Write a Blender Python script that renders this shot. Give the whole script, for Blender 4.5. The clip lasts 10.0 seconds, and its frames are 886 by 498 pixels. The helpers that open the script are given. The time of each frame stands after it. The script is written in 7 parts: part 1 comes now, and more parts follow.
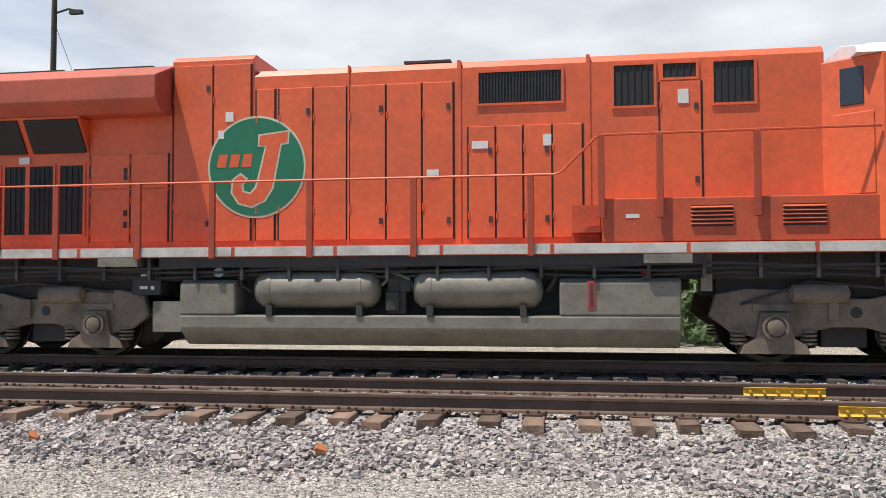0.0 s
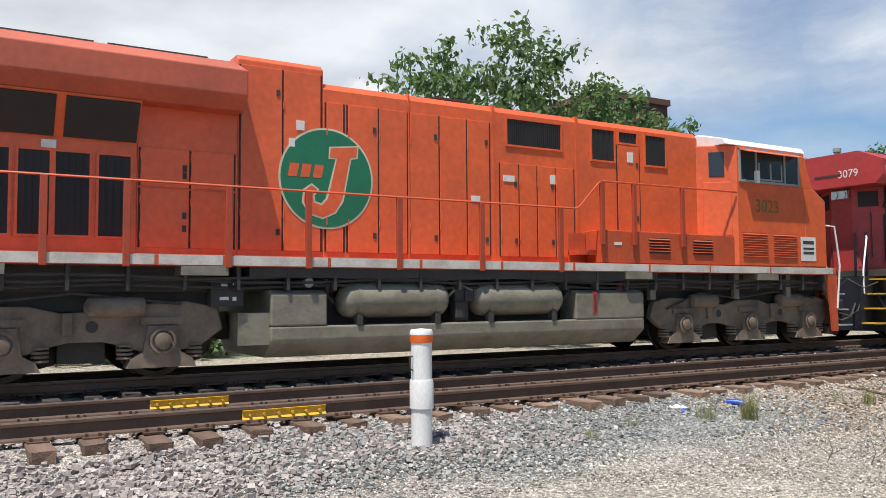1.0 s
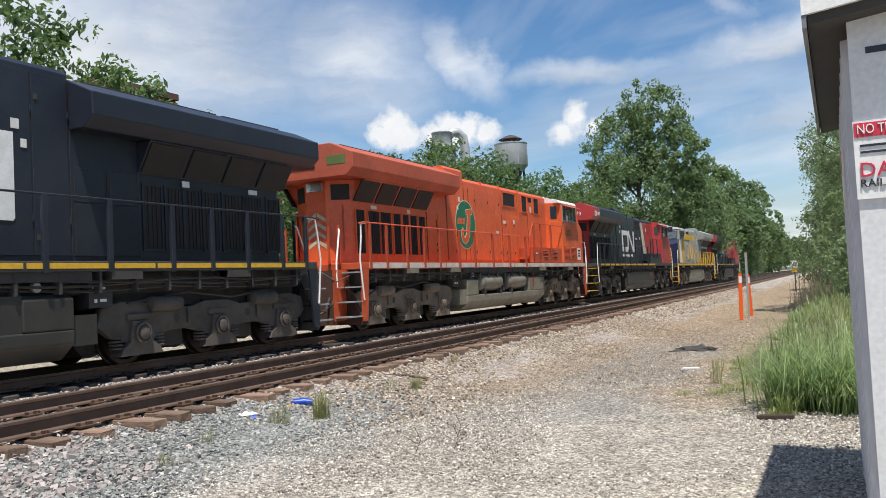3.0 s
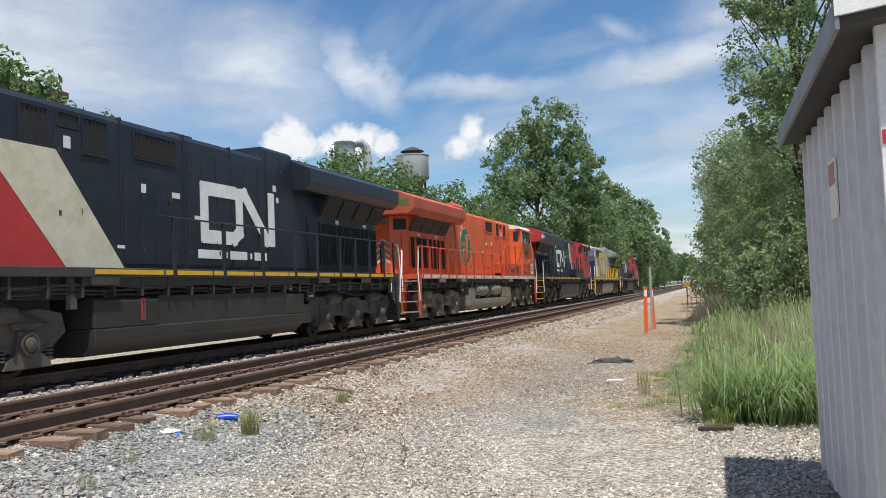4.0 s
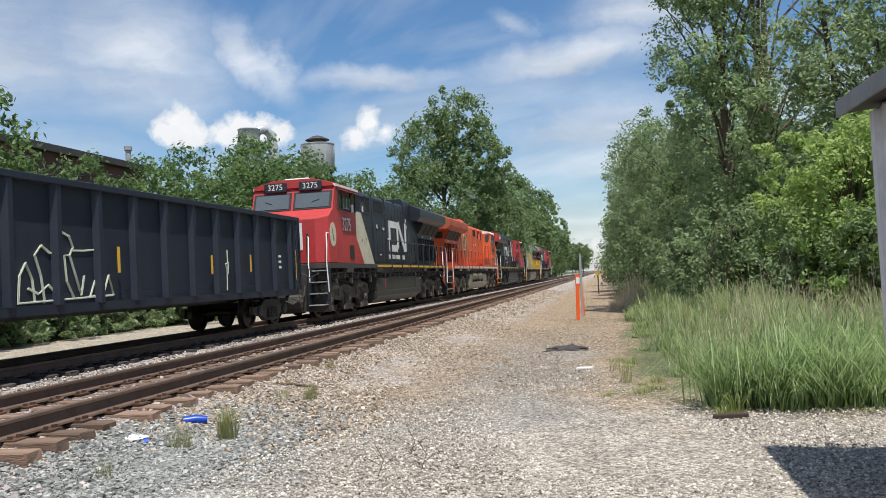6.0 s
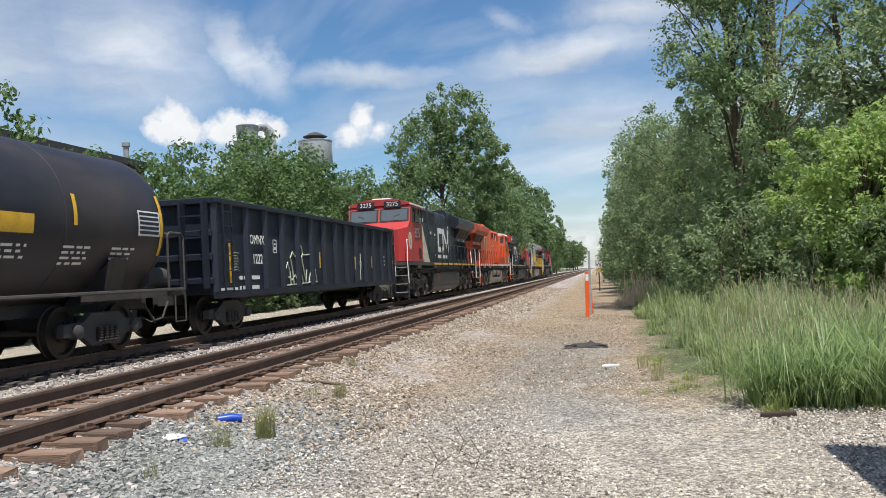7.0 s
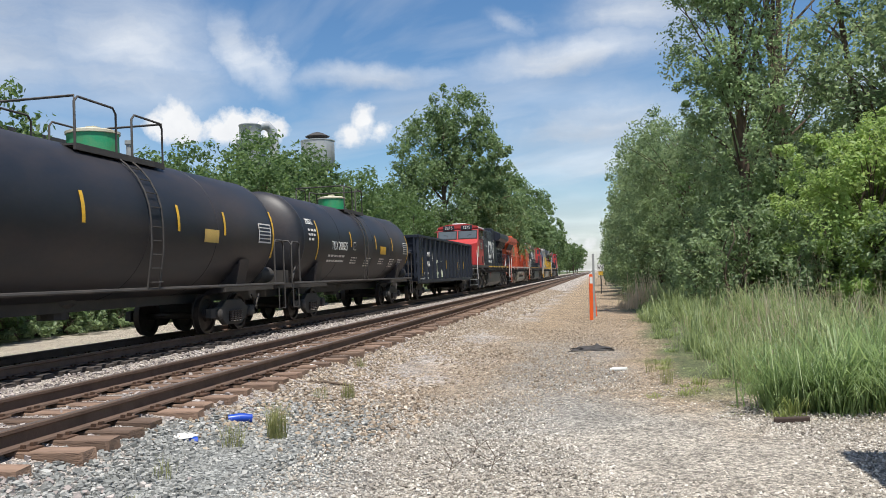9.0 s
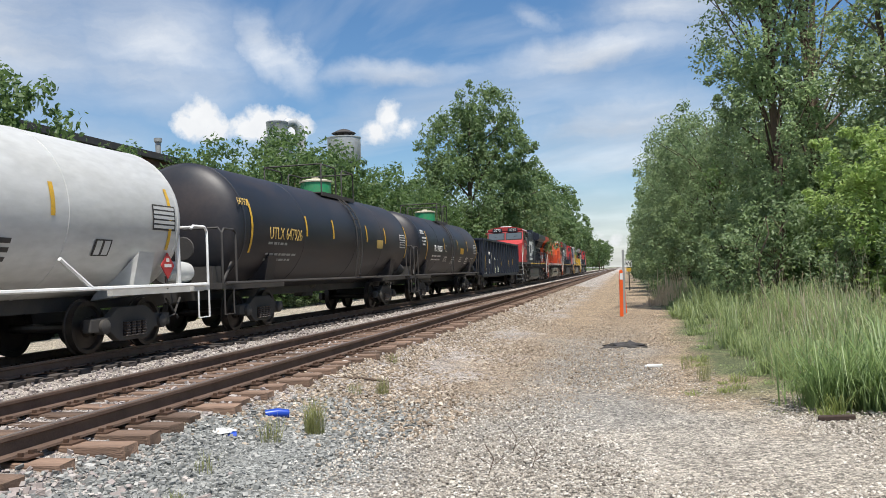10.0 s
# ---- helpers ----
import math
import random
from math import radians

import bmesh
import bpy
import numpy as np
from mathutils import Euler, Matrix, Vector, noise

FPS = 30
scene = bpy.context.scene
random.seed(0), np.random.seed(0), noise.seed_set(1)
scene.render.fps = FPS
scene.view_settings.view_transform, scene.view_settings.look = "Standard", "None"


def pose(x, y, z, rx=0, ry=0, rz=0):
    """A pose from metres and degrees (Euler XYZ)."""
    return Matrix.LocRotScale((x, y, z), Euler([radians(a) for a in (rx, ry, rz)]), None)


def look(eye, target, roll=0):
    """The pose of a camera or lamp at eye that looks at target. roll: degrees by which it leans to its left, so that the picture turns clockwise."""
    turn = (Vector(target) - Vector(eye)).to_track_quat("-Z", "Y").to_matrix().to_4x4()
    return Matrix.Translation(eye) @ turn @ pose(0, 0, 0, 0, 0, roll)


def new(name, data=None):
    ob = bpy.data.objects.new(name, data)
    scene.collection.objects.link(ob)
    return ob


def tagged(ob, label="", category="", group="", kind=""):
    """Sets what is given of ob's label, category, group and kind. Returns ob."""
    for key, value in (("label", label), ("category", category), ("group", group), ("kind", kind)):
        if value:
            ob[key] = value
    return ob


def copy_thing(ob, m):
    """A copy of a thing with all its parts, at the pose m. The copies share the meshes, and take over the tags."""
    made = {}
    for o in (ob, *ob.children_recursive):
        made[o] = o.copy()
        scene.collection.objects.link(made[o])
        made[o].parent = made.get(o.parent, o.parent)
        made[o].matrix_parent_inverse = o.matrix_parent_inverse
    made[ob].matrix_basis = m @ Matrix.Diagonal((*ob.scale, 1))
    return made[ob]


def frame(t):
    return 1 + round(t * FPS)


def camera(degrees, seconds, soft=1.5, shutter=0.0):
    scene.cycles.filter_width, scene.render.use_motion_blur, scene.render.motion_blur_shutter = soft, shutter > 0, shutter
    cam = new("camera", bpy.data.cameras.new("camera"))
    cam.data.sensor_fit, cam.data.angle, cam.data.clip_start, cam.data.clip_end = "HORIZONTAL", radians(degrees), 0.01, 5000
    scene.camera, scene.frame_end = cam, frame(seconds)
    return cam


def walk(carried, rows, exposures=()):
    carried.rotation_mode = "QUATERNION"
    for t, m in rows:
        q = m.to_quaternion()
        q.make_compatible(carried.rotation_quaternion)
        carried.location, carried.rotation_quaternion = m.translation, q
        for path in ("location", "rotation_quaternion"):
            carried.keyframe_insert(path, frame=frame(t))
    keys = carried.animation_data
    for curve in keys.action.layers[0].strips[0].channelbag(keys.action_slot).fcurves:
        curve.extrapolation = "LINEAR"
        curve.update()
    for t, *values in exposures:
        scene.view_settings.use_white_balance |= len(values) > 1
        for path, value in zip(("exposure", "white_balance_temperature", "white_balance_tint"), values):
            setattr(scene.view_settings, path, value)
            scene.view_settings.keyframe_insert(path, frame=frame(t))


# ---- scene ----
cam = camera(56.1, 10.0, soft=0.9)
PATH = [
    (0, (-0.077, 0.08, 1.246), (-2.051, -0.232, 1.326), -0.2),
    (0.5, (-0.07, 0.05, 1.169), (-2.018, 0.491, 1.274), 0.3),
    (1, (-0.327, -0.061, 1.151), (-2.037, 0.969, 1.27), -0.4),
    (1.5, (-0.663, 0.011, 1.111), (-2.096, 1.402, 1.227), -2.0),
    (2, (-0.978, 0.084, 1.138), (-2.169, 1.688, 1.234), -2.9),
    (2.5, (-1.348, 0.052, 1.165), (-2.359, 1.776, 1.244), -3.2),
    (3, (-1.659, 0.144, 1.16), (-2.512, 1.951, 1.244), -2.9),
    (4.5, (-2.625, 0.321, 1.155), (-3.163, 2.244, 1.255), -2.2),
    (5, (-2.948, 0.447, 1.157), (-3.421, 2.388, 1.248), -2.2),
    (6.5, (-3.901, 0.816, 1.124), (-4.267, 2.781, 1.187), -3.1),
    (7, (-4.144, 0.827, 1.139), (-4.511, 2.792, 1.201), -2.9),
    (7.5, (-4.236, 0.84, 1.144), (-4.603, 2.805, 1.207), -2.7),
    (8, (-4.239, 0.842, 1.133), (-4.599, 2.809, 1.198), -2.6),
    (8.5, (-4.233, 0.841, 1.14), (-4.59, 2.807, 1.205), -2.3),
    (9, (-4.29, 0.833, 1.146), (-4.657, 2.798, 1.211), -2.3),
    (9.5, (-4.381, 0.86, 1.136), (-4.771, 2.82, 1.202), -2.3),
    (10, (-4.43, 0.869, 1.139), (-4.856, 2.822, 1.198), -2.3),
]
walk(cam, [(t, look(e, g, r)) for t, e, g, r in PATH])

# ---- light ----
SUN = Vector((0.20, -0.30, 1.0)).normalized()
sun_data = bpy.data.lights.new("sun", "SUN")
sun_data.energy, sun_data.angle, sun_data.color = 4.8, radians(0.6), (1.0, 0.955, 0.88)
sun = new("sun", sun_data)
sun.matrix_world = look((0, 0, 60), tuple(Vector((0, 0, 60)) - SUN))
scene.view_settings.exposure = 0.33


def make_sky():
    w = bpy.data.worlds.new("sky")
    scene.world = w
    w.use_nodes = True
    nt = w.node_tree
    nt.nodes.clear()
    N, L = nt.nodes.new, nt.links.new
    out, bg = N("ShaderNodeOutputWorld"), N("ShaderNodeBackground")
    sky = N("ShaderNodeTexSky")
    sky.sky_type, sky.sun_disc = "NISHITA", False
    sky.sun_elevation, sky.sun_rotation = math.asin(SUN.z), math.atan2(SUN.x, SUN.y)
    sky.air_density, sky.dust_density, sky.ozone_density = 1.0, 0.5, 3.0
    geo = N("ShaderNodeTexCoord")

    def node(kind, *ins, **props):
        n = N(kind)
        for k, v in props.items():
            n.operation = v if k == "op" else n.operation
        for i, v in enumerate(ins):
            if isinstance(v, (int, float, tuple)):
                n.inputs[i].default_value = v
            elif v is not None:
                L(v, n.inputs[i])
        return n
    sep = N("ShaderNodeSeparateXYZ")
    L(geo.outputs["Generated"], sep.inputs[0])
    zc = node("ShaderNodeMath", sep.outputs[2], 0.09, op="ADD")
    zm = node("ShaderNodeMath", zc.outputs[0], 0.07, op="MAXIMUM")
    dv = N("ShaderNodeCombineXYZ")
    for i in range(2):
        q = node("ShaderNodeMath", sep.outputs[i], zm.outputs[0], op="DIVIDE")
        L(q.outputs[0], dv.inputs[i])
    # high streaky cloud on a flat layer, stretched along one way
    mp = N("ShaderNodeMapping")
    turn = N("ShaderNodeMapping")
    turn.inputs["Rotation"].default_value = (0, 0, radians(34))
    L(dv.outputs[0], turn.inputs["Vector"])
    mp.inputs["Scale"].default_value = (0.38, 0.78, 1)
    mp.inputs["Location"].default_value = (2.3, 0.45, 0)
    L(turn.outputs[0], mp.inputs["Vector"])
    n1 = N("ShaderNodeTexNoise")
    n1.inputs["Scale"].default_value, n1.inputs["Detail"].default_value = 0.95, 8
    n1.inputs["Roughness"].default_value, n1.inputs["Distortion"].default_value = 0.52, 0.55
    L(mp.outputs[0], n1.inputs["Vector"])
    r1 = N("ShaderNodeValToRGB")
    r1.color_ramp.elements[0].position, r1.color_ramp.elements[1].position = 0.50, 0.80
    west = node("ShaderNodeMath", sep.outputs[0], 0.0, op="MINIMUM")
    west = node("ShaderNodeMath", west.outputs[0], west.outputs[0], op="MULTIPLY")
    west = node("ShaderNodeMath", west.outputs[0], 0.40, op="MULTIPLY")
    cover = node("ShaderNodeMath", n1.outputs[0], west.outputs[0], op="ADD")
    L(cover.outputs[0], r1.inputs[0])
    # long wind-drawn banks of high cloud, frayed by noise; places in degrees (azimuth, height)
    flat = node("ShaderNodeMath", sep.outputs[0], -1.0, op="MULTIPLY")
    azn = node("ShaderNodeMath", flat.outputs[0], sep.outputs[1], op="ARCTAN2")
    eln = node("ShaderNodeMath", sep.outputs[2], op="ARCSINE")
    polar = N("ShaderNodeCombineXYZ")
    for i, ang in enumerate((azn, eln)):
        q = node("ShaderNodeMath", ang.outputs[0], 57.2958, op="MULTIPLY")
        L(q.outputs[0], polar.inputs[i])
    fray = N("ShaderNodeTexNoise")
    fray.inputs["Scale"].default_value, fray.inputs["Detail"].default_value, fray.inputs["Roughness"].default_value = 0.16, 8, 0.6
    L(polar.outputs[0], fray.inputs["Vector"])
    bent = N("ShaderNodeVectorMath")
    bent.operation = "MULTIPLY_ADD"
    L(fray.outputs["Color"], bent.inputs[0])
    bent.inputs[1].default_value = (8, 3.4, 0)
    L(polar.outputs[0], bent.inputs[2])
    moved = N("ShaderNodeVectorMath")
    L(bent.outputs[0], moved.inputs[0])
    moved.inputs[1].default_value = (-4, -1.7, 0)
    banks = None
    for az, el, half_l, half_w, tilt, dense in BANKS:
        pl = N("ShaderNodeMapping")
        pl.vector_type = "TEXTURE"
        pl.inputs["Location"].default_value = (az, el, 0)
        pl.inputs["Rotation"].default_value = (0, 0, radians(tilt))
        pl.inputs["Scale"].default_value = (half_l * 1.3, half_w * 2.1, 1)
        L(moved.outputs[0], pl.inputs["Vector"])
        ln = N("ShaderNodeVectorMath")
        ln.operation = "LENGTH"
        L(pl.outputs[0], ln.inputs[0])
        mr = N("ShaderNodeMapRange")
        mr.interpolation_type = "SMOOTHSTEP"
        mr.inputs[1].default_value, mr.inputs[2].default_value, mr.inputs[3].default_value, mr.inputs[4].default_value = 0.0, 1.0, dense, 0.0
        L(ln.outputs["Value"], mr.inputs[0])
        banks = node("ShaderNodeMath", banks.outputs[0], mr.outputs[0], op="MAXIMUM") if banks else mr
    comb = N("ShaderNodeTexNoise")
    cm = N("ShaderNodeMapping")
    cm.inputs["Rotation"].default_value = (0, 0, radians(14))
    cm.inputs["Scale"].default_value = (0.09, 0.42, 1)
    L(moved.outputs[0], cm.inputs["Vector"])
    L(cm.outputs[0], comb.inputs["Vector"])
    comb.inputs["Scale"].default_value, comb.inputs["Detail"].default_value, comb.inputs["Roughness"].default_value = 1.0, 7, 0.6
    cr = N("ShaderNodeMapRange")
    cr.inputs[1].default_value, cr.inputs[2].default_value, cr.inputs[3].default_value, cr.inputs[4].default_value = 0.3, 0.66, 0.55, 1.1
    L(comb.outputs[0], cr.inputs[0])
    banks = node("ShaderNodeMath", banks.outputs[0], cr.outputs[0], op="MULTIPLY")
    high = node("ShaderNodeMath", banks.outputs[0], r1.outputs[0], op="MAXIMUM")
    high = node("ShaderNodeMath", high.outputs[0], 1.0, op="MINIMUM")
    # low heaped clouds: rounded heads near the skyline
    heads = []
    ns = N("ShaderNodeTexNoise")
    ns.inputs["Scale"].default_value, ns.inputs["Detail"].default_value, ns.inputs["Roughness"].default_value = 20, 7, 0.62
    L(geo.outputs["Generated"], ns.inputs["Vector"])
    off = node("ShaderNodeMath", ns.outputs[0], 0.5, op="SUBTRACT")
    off = node("ShaderNodeMath", off.outputs[0], 0.068, op="MULTIPLY")
    for az, el, rad in CUMULUS:
        d = (-math.sin(radians(az)) * math.cos(radians(el)), math.cos(radians(az)) * math.cos(radians(el)), math.sin(radians(el)))
        vm = N("ShaderNodeVectorMath")
        vm.operation = "DISTANCE"
        L(geo.outputs["Generated"], vm.inputs[0])
        vm.inputs[1].default_value = d
        a = node("ShaderNodeMath", vm.outputs["Value"], off.outputs[0], op="ADD")
        a = node("ShaderNodeMath", rad, a.outputs[0], op="SUBTRACT")
        heads.append(a)
    top = heads[0]
    for hd in heads[1:]:
        top = node("ShaderNodeMath", top.outputs[0], hd.outputs[0], op="MAXIMUM")
    r2 = N("ShaderNodeMapRange")
    r2.inputs[1].default_value, r2.inputs[2].default_value = -0.002, 0.010
    L(top.outputs[0], r2.inputs[0])
    # shaded cloud bodies: greyer where the cloud is thick
    n3 = N("ShaderNodeTexNoise")
    n3.inputs["Scale"].default_value, n3.inputs["Detail"].default_value = 1.4, 5
    L(dv.outputs[0], n3.inputs["Vector"])
    cc = N("ShaderNodeValToRGB")
    cc.color_ramp.elements[0].position, cc.color_ramp.elements[1].position = 0.36, 0.62
    cc.color_ramp.elements[0].color, cc.color_ramp.elements[1].color = (5.6, 5.95, 6.5, 1), (8.0, 8.35, 8.8, 1)
    L(n3.outputs[0], cc.inputs[0])
    m1 = N("ShaderNodeMix")
    m1.data_type = "RGBA"
    L(high.outputs[0], m1.inputs["Factor"])
    deep = N("ShaderNodeHueSaturation")
    deep.inputs["Saturation"].default_value, deep.inputs["Value"].default_value = 1.2, 1.12
    L(sky.outputs[0], deep.inputs["Color"])
    L(deep.outputs[0], m1.inputs["A"])
    L(cc.outputs[0], m1.inputs["B"])
    m2 = N("ShaderNodeMix")
    m2.data_type = "RGBA"
    L(r2.outputs[0], m2.inputs["Factor"])
    L(m1.outputs["Result"], m2.inputs["A"])
    hc = N("ShaderNodeMix")
    hc.data_type = "RGBA"
    L(ns.outputs[0], hc.inputs["Factor"])
    hc.inputs["A"].default_value, hc.inputs["B"].default_value = (6.6, 6.9, 7.4, 1), (10, 10, 9.9, 1)
    L(hc.outputs["Result"], m2.inputs["B"])
    L(m2.outputs["Result"], bg.inputs["Color"])
    bg.inputs["Strength"].default_value = 0.088
    L(bg.outputs[0], out.inputs["Surface"])


BANKS = [(0, 0.6, 300, 3.4, 0, 0.75), (31.2, 15.1, 8.4, 2.92, -176.3, 0.85), (23.2, 15.0, 4.0, 1.09, -129.3, 0.8), (14.6, 13.6, 6.9, 0.58, 177.5, 0.85), (1.1, 14.4, 10.0, 1.05, 176.1, 0.9), (-3.4, 17.1, 6.3, 1.48, 178.3, 0.75), (5.3, 17.0, 2.2, 0.54, -158.1, 0.55), (-0.8, 9.8, 7.7, 1.87, 176.6, 0.8), (16.0, 11.0, 3.6, 1.01, 176.3, 0.35), (2.5, 6.3, 4.0, 1.01, -167.2, 0.35), (42, 16, 12, 3.6, 3, 0.9), (37, 9, 9, 1.6, -4, 0.4)]
CUMULUS = [(29.1, 10.4, 0.016), (28.3, 10.9, 0.021), (27.4, 10.4, 0.016), (25.4, 10.2, 0.018), (24.3, 10.6, 0.022), (23.2, 10.4, 0.02), (22.1, 10.0, 0.016), (16.6, 10.0, 0.014), (15.6, 10.7, 0.019), (14.6, 10.2, 0.015), (1.5, 2.1, 0.009), (0.7, 1.9, 0.008), (2.0, 1.7, 0.008), (58, 12, 0.04), (64, 13, 0.036)]
make_sky()

# ---- materials ----
MATS = {}


def mat(name, col, rough=0.6, metal=0.0, dirt=None, amount=0.35, scale=1.5, grain=40.0, bump=0.0, vary=0.0, coat=0.0, stretch=(1, 1, 1)):
    """Surface with wear at two scales: broad stains of a dirt colour, fine grain, and relief."""
    if name in MATS:
        return MATS[name]
    m = bpy.data.materials.new(name)
    MATS[name] = m
    m.use_nodes = True
    nt = m.node_tree
    N, L = nt.nodes.new, nt.links.new
    b = nt.nodes["Principled BSDF"]
    b.inputs["Metallic"].default_value = metal
    if coat:
        b.inputs["Coat Weight"].default_value, b.inputs["Coat Roughness"].default_value = coat, 0.25
    tc = N("ShaderNodeTexCoord")
    mp = N("ShaderNodeMapping")
    mp.inputs["Scale"].default_value = stretch
    L(tc.outputs["Object"], mp.inputs["Vector"])
    big = N("ShaderNodeTexNoise")
    big.inputs["Scale"].default_value, big.inputs["Detail"].default_value, big.inputs["Roughness"].default_value = scale, 6, 0.65
    L(mp.outputs[0], big.inputs["Vector"])
    ramp = N("ShaderNodeValToRGB")
    ramp.color_ramp.elements[0].position, ramp.color_ramp.elements[1].position = 0.42, 0.72
    L(big.outputs[0], ramp.inputs[0])
    fac = N("ShaderNodeMath")
    fac.operation = "MULTIPLY"
    L(ramp.outputs[0], fac.inputs[0])
    fac.inputs[1].default_value = amount
    mix = N("ShaderNodeMix")
    mix.data_type = "RGBA"
    d = dirt or tuple(c * 0.45 for c in col)
    mix.inputs["A"].default_value, mix.inputs["B"].default_value = (*col, 1), (*d, 1)
    L(fac.outputs[0], mix.inputs["Factor"])
    fine = N("ShaderNodeTexNoise")
    fine.inputs["Scale"].default_value, fine.inputs["Detail"].default_value = grain, 3
    L(mp.outputs[0], fine.inputs["Vector"])
    hsv = N("ShaderNodeHueSaturation")
    rr = N("ShaderNodeMapRange")
    rr.inputs[3].default_value, rr.inputs[4].default_value = 0.8, 1.2
    L(fine.outputs[0], rr.inputs[0])
    val = rr.outputs[0]
    if vary:
        oi = N("ShaderNodeObjectInfo")
        vr = N("ShaderNodeMapRange")
        vr.inputs[3].default_value, vr.inputs[4].default_value = 1 - vary, 1 + vary
        L(oi.outputs["Random"], vr.inputs[0])
        mm = N("ShaderNodeMath")
        mm.operation = "MULTIPLY"
        L(vr.outputs[0], mm.inputs[0])
        L(val, mm.inputs[1])
        val = mm.outputs[0]
    L(val, hsv.inputs["Value"])
    L(mix.outputs["Result"], hsv.inputs["Color"])
    L(hsv.outputs[0], b.inputs["Base Color"])
    ro = N("ShaderNodeMapRange")
    ro.inputs[3].default_value, ro.inputs[4].default_value = max(0.03, rough - 0.1), min(1, rough + 0.12)
    L(big.outputs[0], ro.inputs[0])
    L(ro.outputs[0], b.inputs["Roughness"])
    if bump:
        bp = N("ShaderNodeBump")
        bp.inputs["Strength"].default_value, bp.inputs["Distance"].default_value = bump, 0.02
        L(fine.outputs[0], bp.inputs["Height"])
        L(bp.outputs[0], b.inputs["Normal"])
    return m


def glass_mat():
    m = mat("cab_glass", (0.03, 0.04, 0.05), 0.05, amount=0.2)
    return m


def leaf_mat(name, col, col2):
    """Thin leaves: colour varies leaf by leaf and lets some light through."""
    if name in MATS:
        return MATS[name]
    m = bpy.data.materials.new(name)
    MATS[name] = m
    m.use_nodes = True
    nt = m.node_tree
    N, L = nt.nodes.new, nt.links.new
    b = nt.nodes["Principled BSDF"]
    geo = N("ShaderNodeNewGeometry")
    ramp = N("ShaderNodeMix")
    ramp.data_type = "RGBA"
    ramp.inputs["A"].default_value, ramp.inputs["B"].default_value = (*col, 1), (*col2, 1)
    tc, ns = N("ShaderNodeTexCoord"), N("ShaderNodeTexNoise")
    ns.inputs["Scale"].default_value = 0.6
    L(tc.outputs["Object"], ns.inputs["Vector"])
    av = N("ShaderNodeMath")
    av.operation = "MULTIPLY_ADD"
    L(geo.outputs["Random Per Island"], av.inputs[0])
    av.inputs[1].default_value = 0.55
    mr = N("ShaderNodeMath")
    mr.operation = "MULTIPLY"
    L(ns.outputs[0], mr.inputs[0])
    mr.inputs[1].default_value = 0.5
    L(mr.outputs[0], av.inputs[2])
    L(av.outputs[0], ramp.inputs["Factor"])
    L(ramp.outputs["Result"], b.inputs["Base Color"])
    b.inputs["Roughness"].default_value = 0.5
    tr, add = N("ShaderNodeBsdfTranslucent"), N("ShaderNodeMixShader")
    hs = N("ShaderNodeHueSaturation")
    hs.inputs["Value"].default_value, hs.inputs["Hue"].default_value = 1.5, 0.485
    L(ramp.outputs["Result"], hs.inputs["Color"])
    L(hs.outputs[0], tr.inputs["Color"])
    add.inputs[0].default_value = 0.48
    L(b.outputs[0], add.inputs[1])
    L(tr.outputs[0], add.inputs[2])
    L(add.outputs[0], nt.nodes["Material Output"].inputs["Surface"])
    return m


ORANGE = mat("orange_paint", (0.75, 0.124, 0.034), 0.46, dirt=(0.46, 0.085, 0.033), amount=0.6, scale=0.8, grain=9, coat=0.15)
# handrail posts: orange darkened, with their shadow side put into the colour
ORANGE_POST_SHADED = mat("orange_post_shaded", (0.40, 0.062, 0.024), 0.55, dirt=(0.22, 0.045, 0.025), amount=0.5, scale=3)
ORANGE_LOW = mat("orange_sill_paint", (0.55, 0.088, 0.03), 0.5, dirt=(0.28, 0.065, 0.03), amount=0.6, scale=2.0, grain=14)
BLACK = mat("black_paint", (0.017, 0.021, 0.033), 0.40, dirt=(0.036, 0.040, 0.048), amount=0.5, scale=1.1, grain=12)
CAR_BLACK = mat("car_black_paint", (0.011, 0.016, 0.029), 0.52, dirt=(0.024, 0.028, 0.040), amount=0.35, scale=2.2, grain=20, stretch=(1, 0.7, 0.7))
RED = mat("red_paint", (0.47, 0.042, 0.042), 0.45, dirt=(0.30, 0.038, 0.034), amount=0.65, scale=0.9, grain=10, coat=0.1)
WING_RED = mat("dull_red_wing_paint", (0.47, 0.098, 0.050), 0.6, dirt=(0.30, 0.07, 0.04), amount=0.7, scale=0.9, grain=9)
TANK_BLACK = mat("weathered_tank_black", (0.013, 0.015, 0.021), 0.5, dirt=(0.062, 0.046, 0.040), amount=0.75, scale=0.55, grain=14, stretch=(1, 0.45, 1))
# far-track ties: the train's shadow is put into a darker wood colour
SHADED_TIE = mat("shaded_tie_wood", (0.055, 0.045, 0.040), 0.9, dirt=(0.025, 0.022, 0.02), amount=0.8, scale=3, grain=30, bump=0.5, vary=0.3)
CREAM = mat("cream_paint", (0.62, 0.58, 0.44), 0.55, dirt=(0.35, 0.28, 0.18), amount=0.5, scale=2.5)
WHITE = mat("white_paint", (0.78, 0.78, 0.76), 0.5, dirt=(0.45, 0.42, 0.36), amount=0.45, scale=2.5)
DIRTY_WHITE = mat("dirty_white_stripe", (0.62, 0.58, 0.52), 0.6, dirt=(0.28, 0.24, 0.2), amount=0.7, scale=3.5, stretch=(1, 0.6, 1))
YELLOW = mat("yellow_paint", (0.72, 0.42, 0.03), 0.5, dirt=(0.3, 0.2, 0.06), amount=0.5, scale=4)
GREEN = mat("emblem_green", (0.015, 0.17, 0.085), 0.45, dirt=(0.012, 0.1, 0.05), amount=0.4, scale=2)
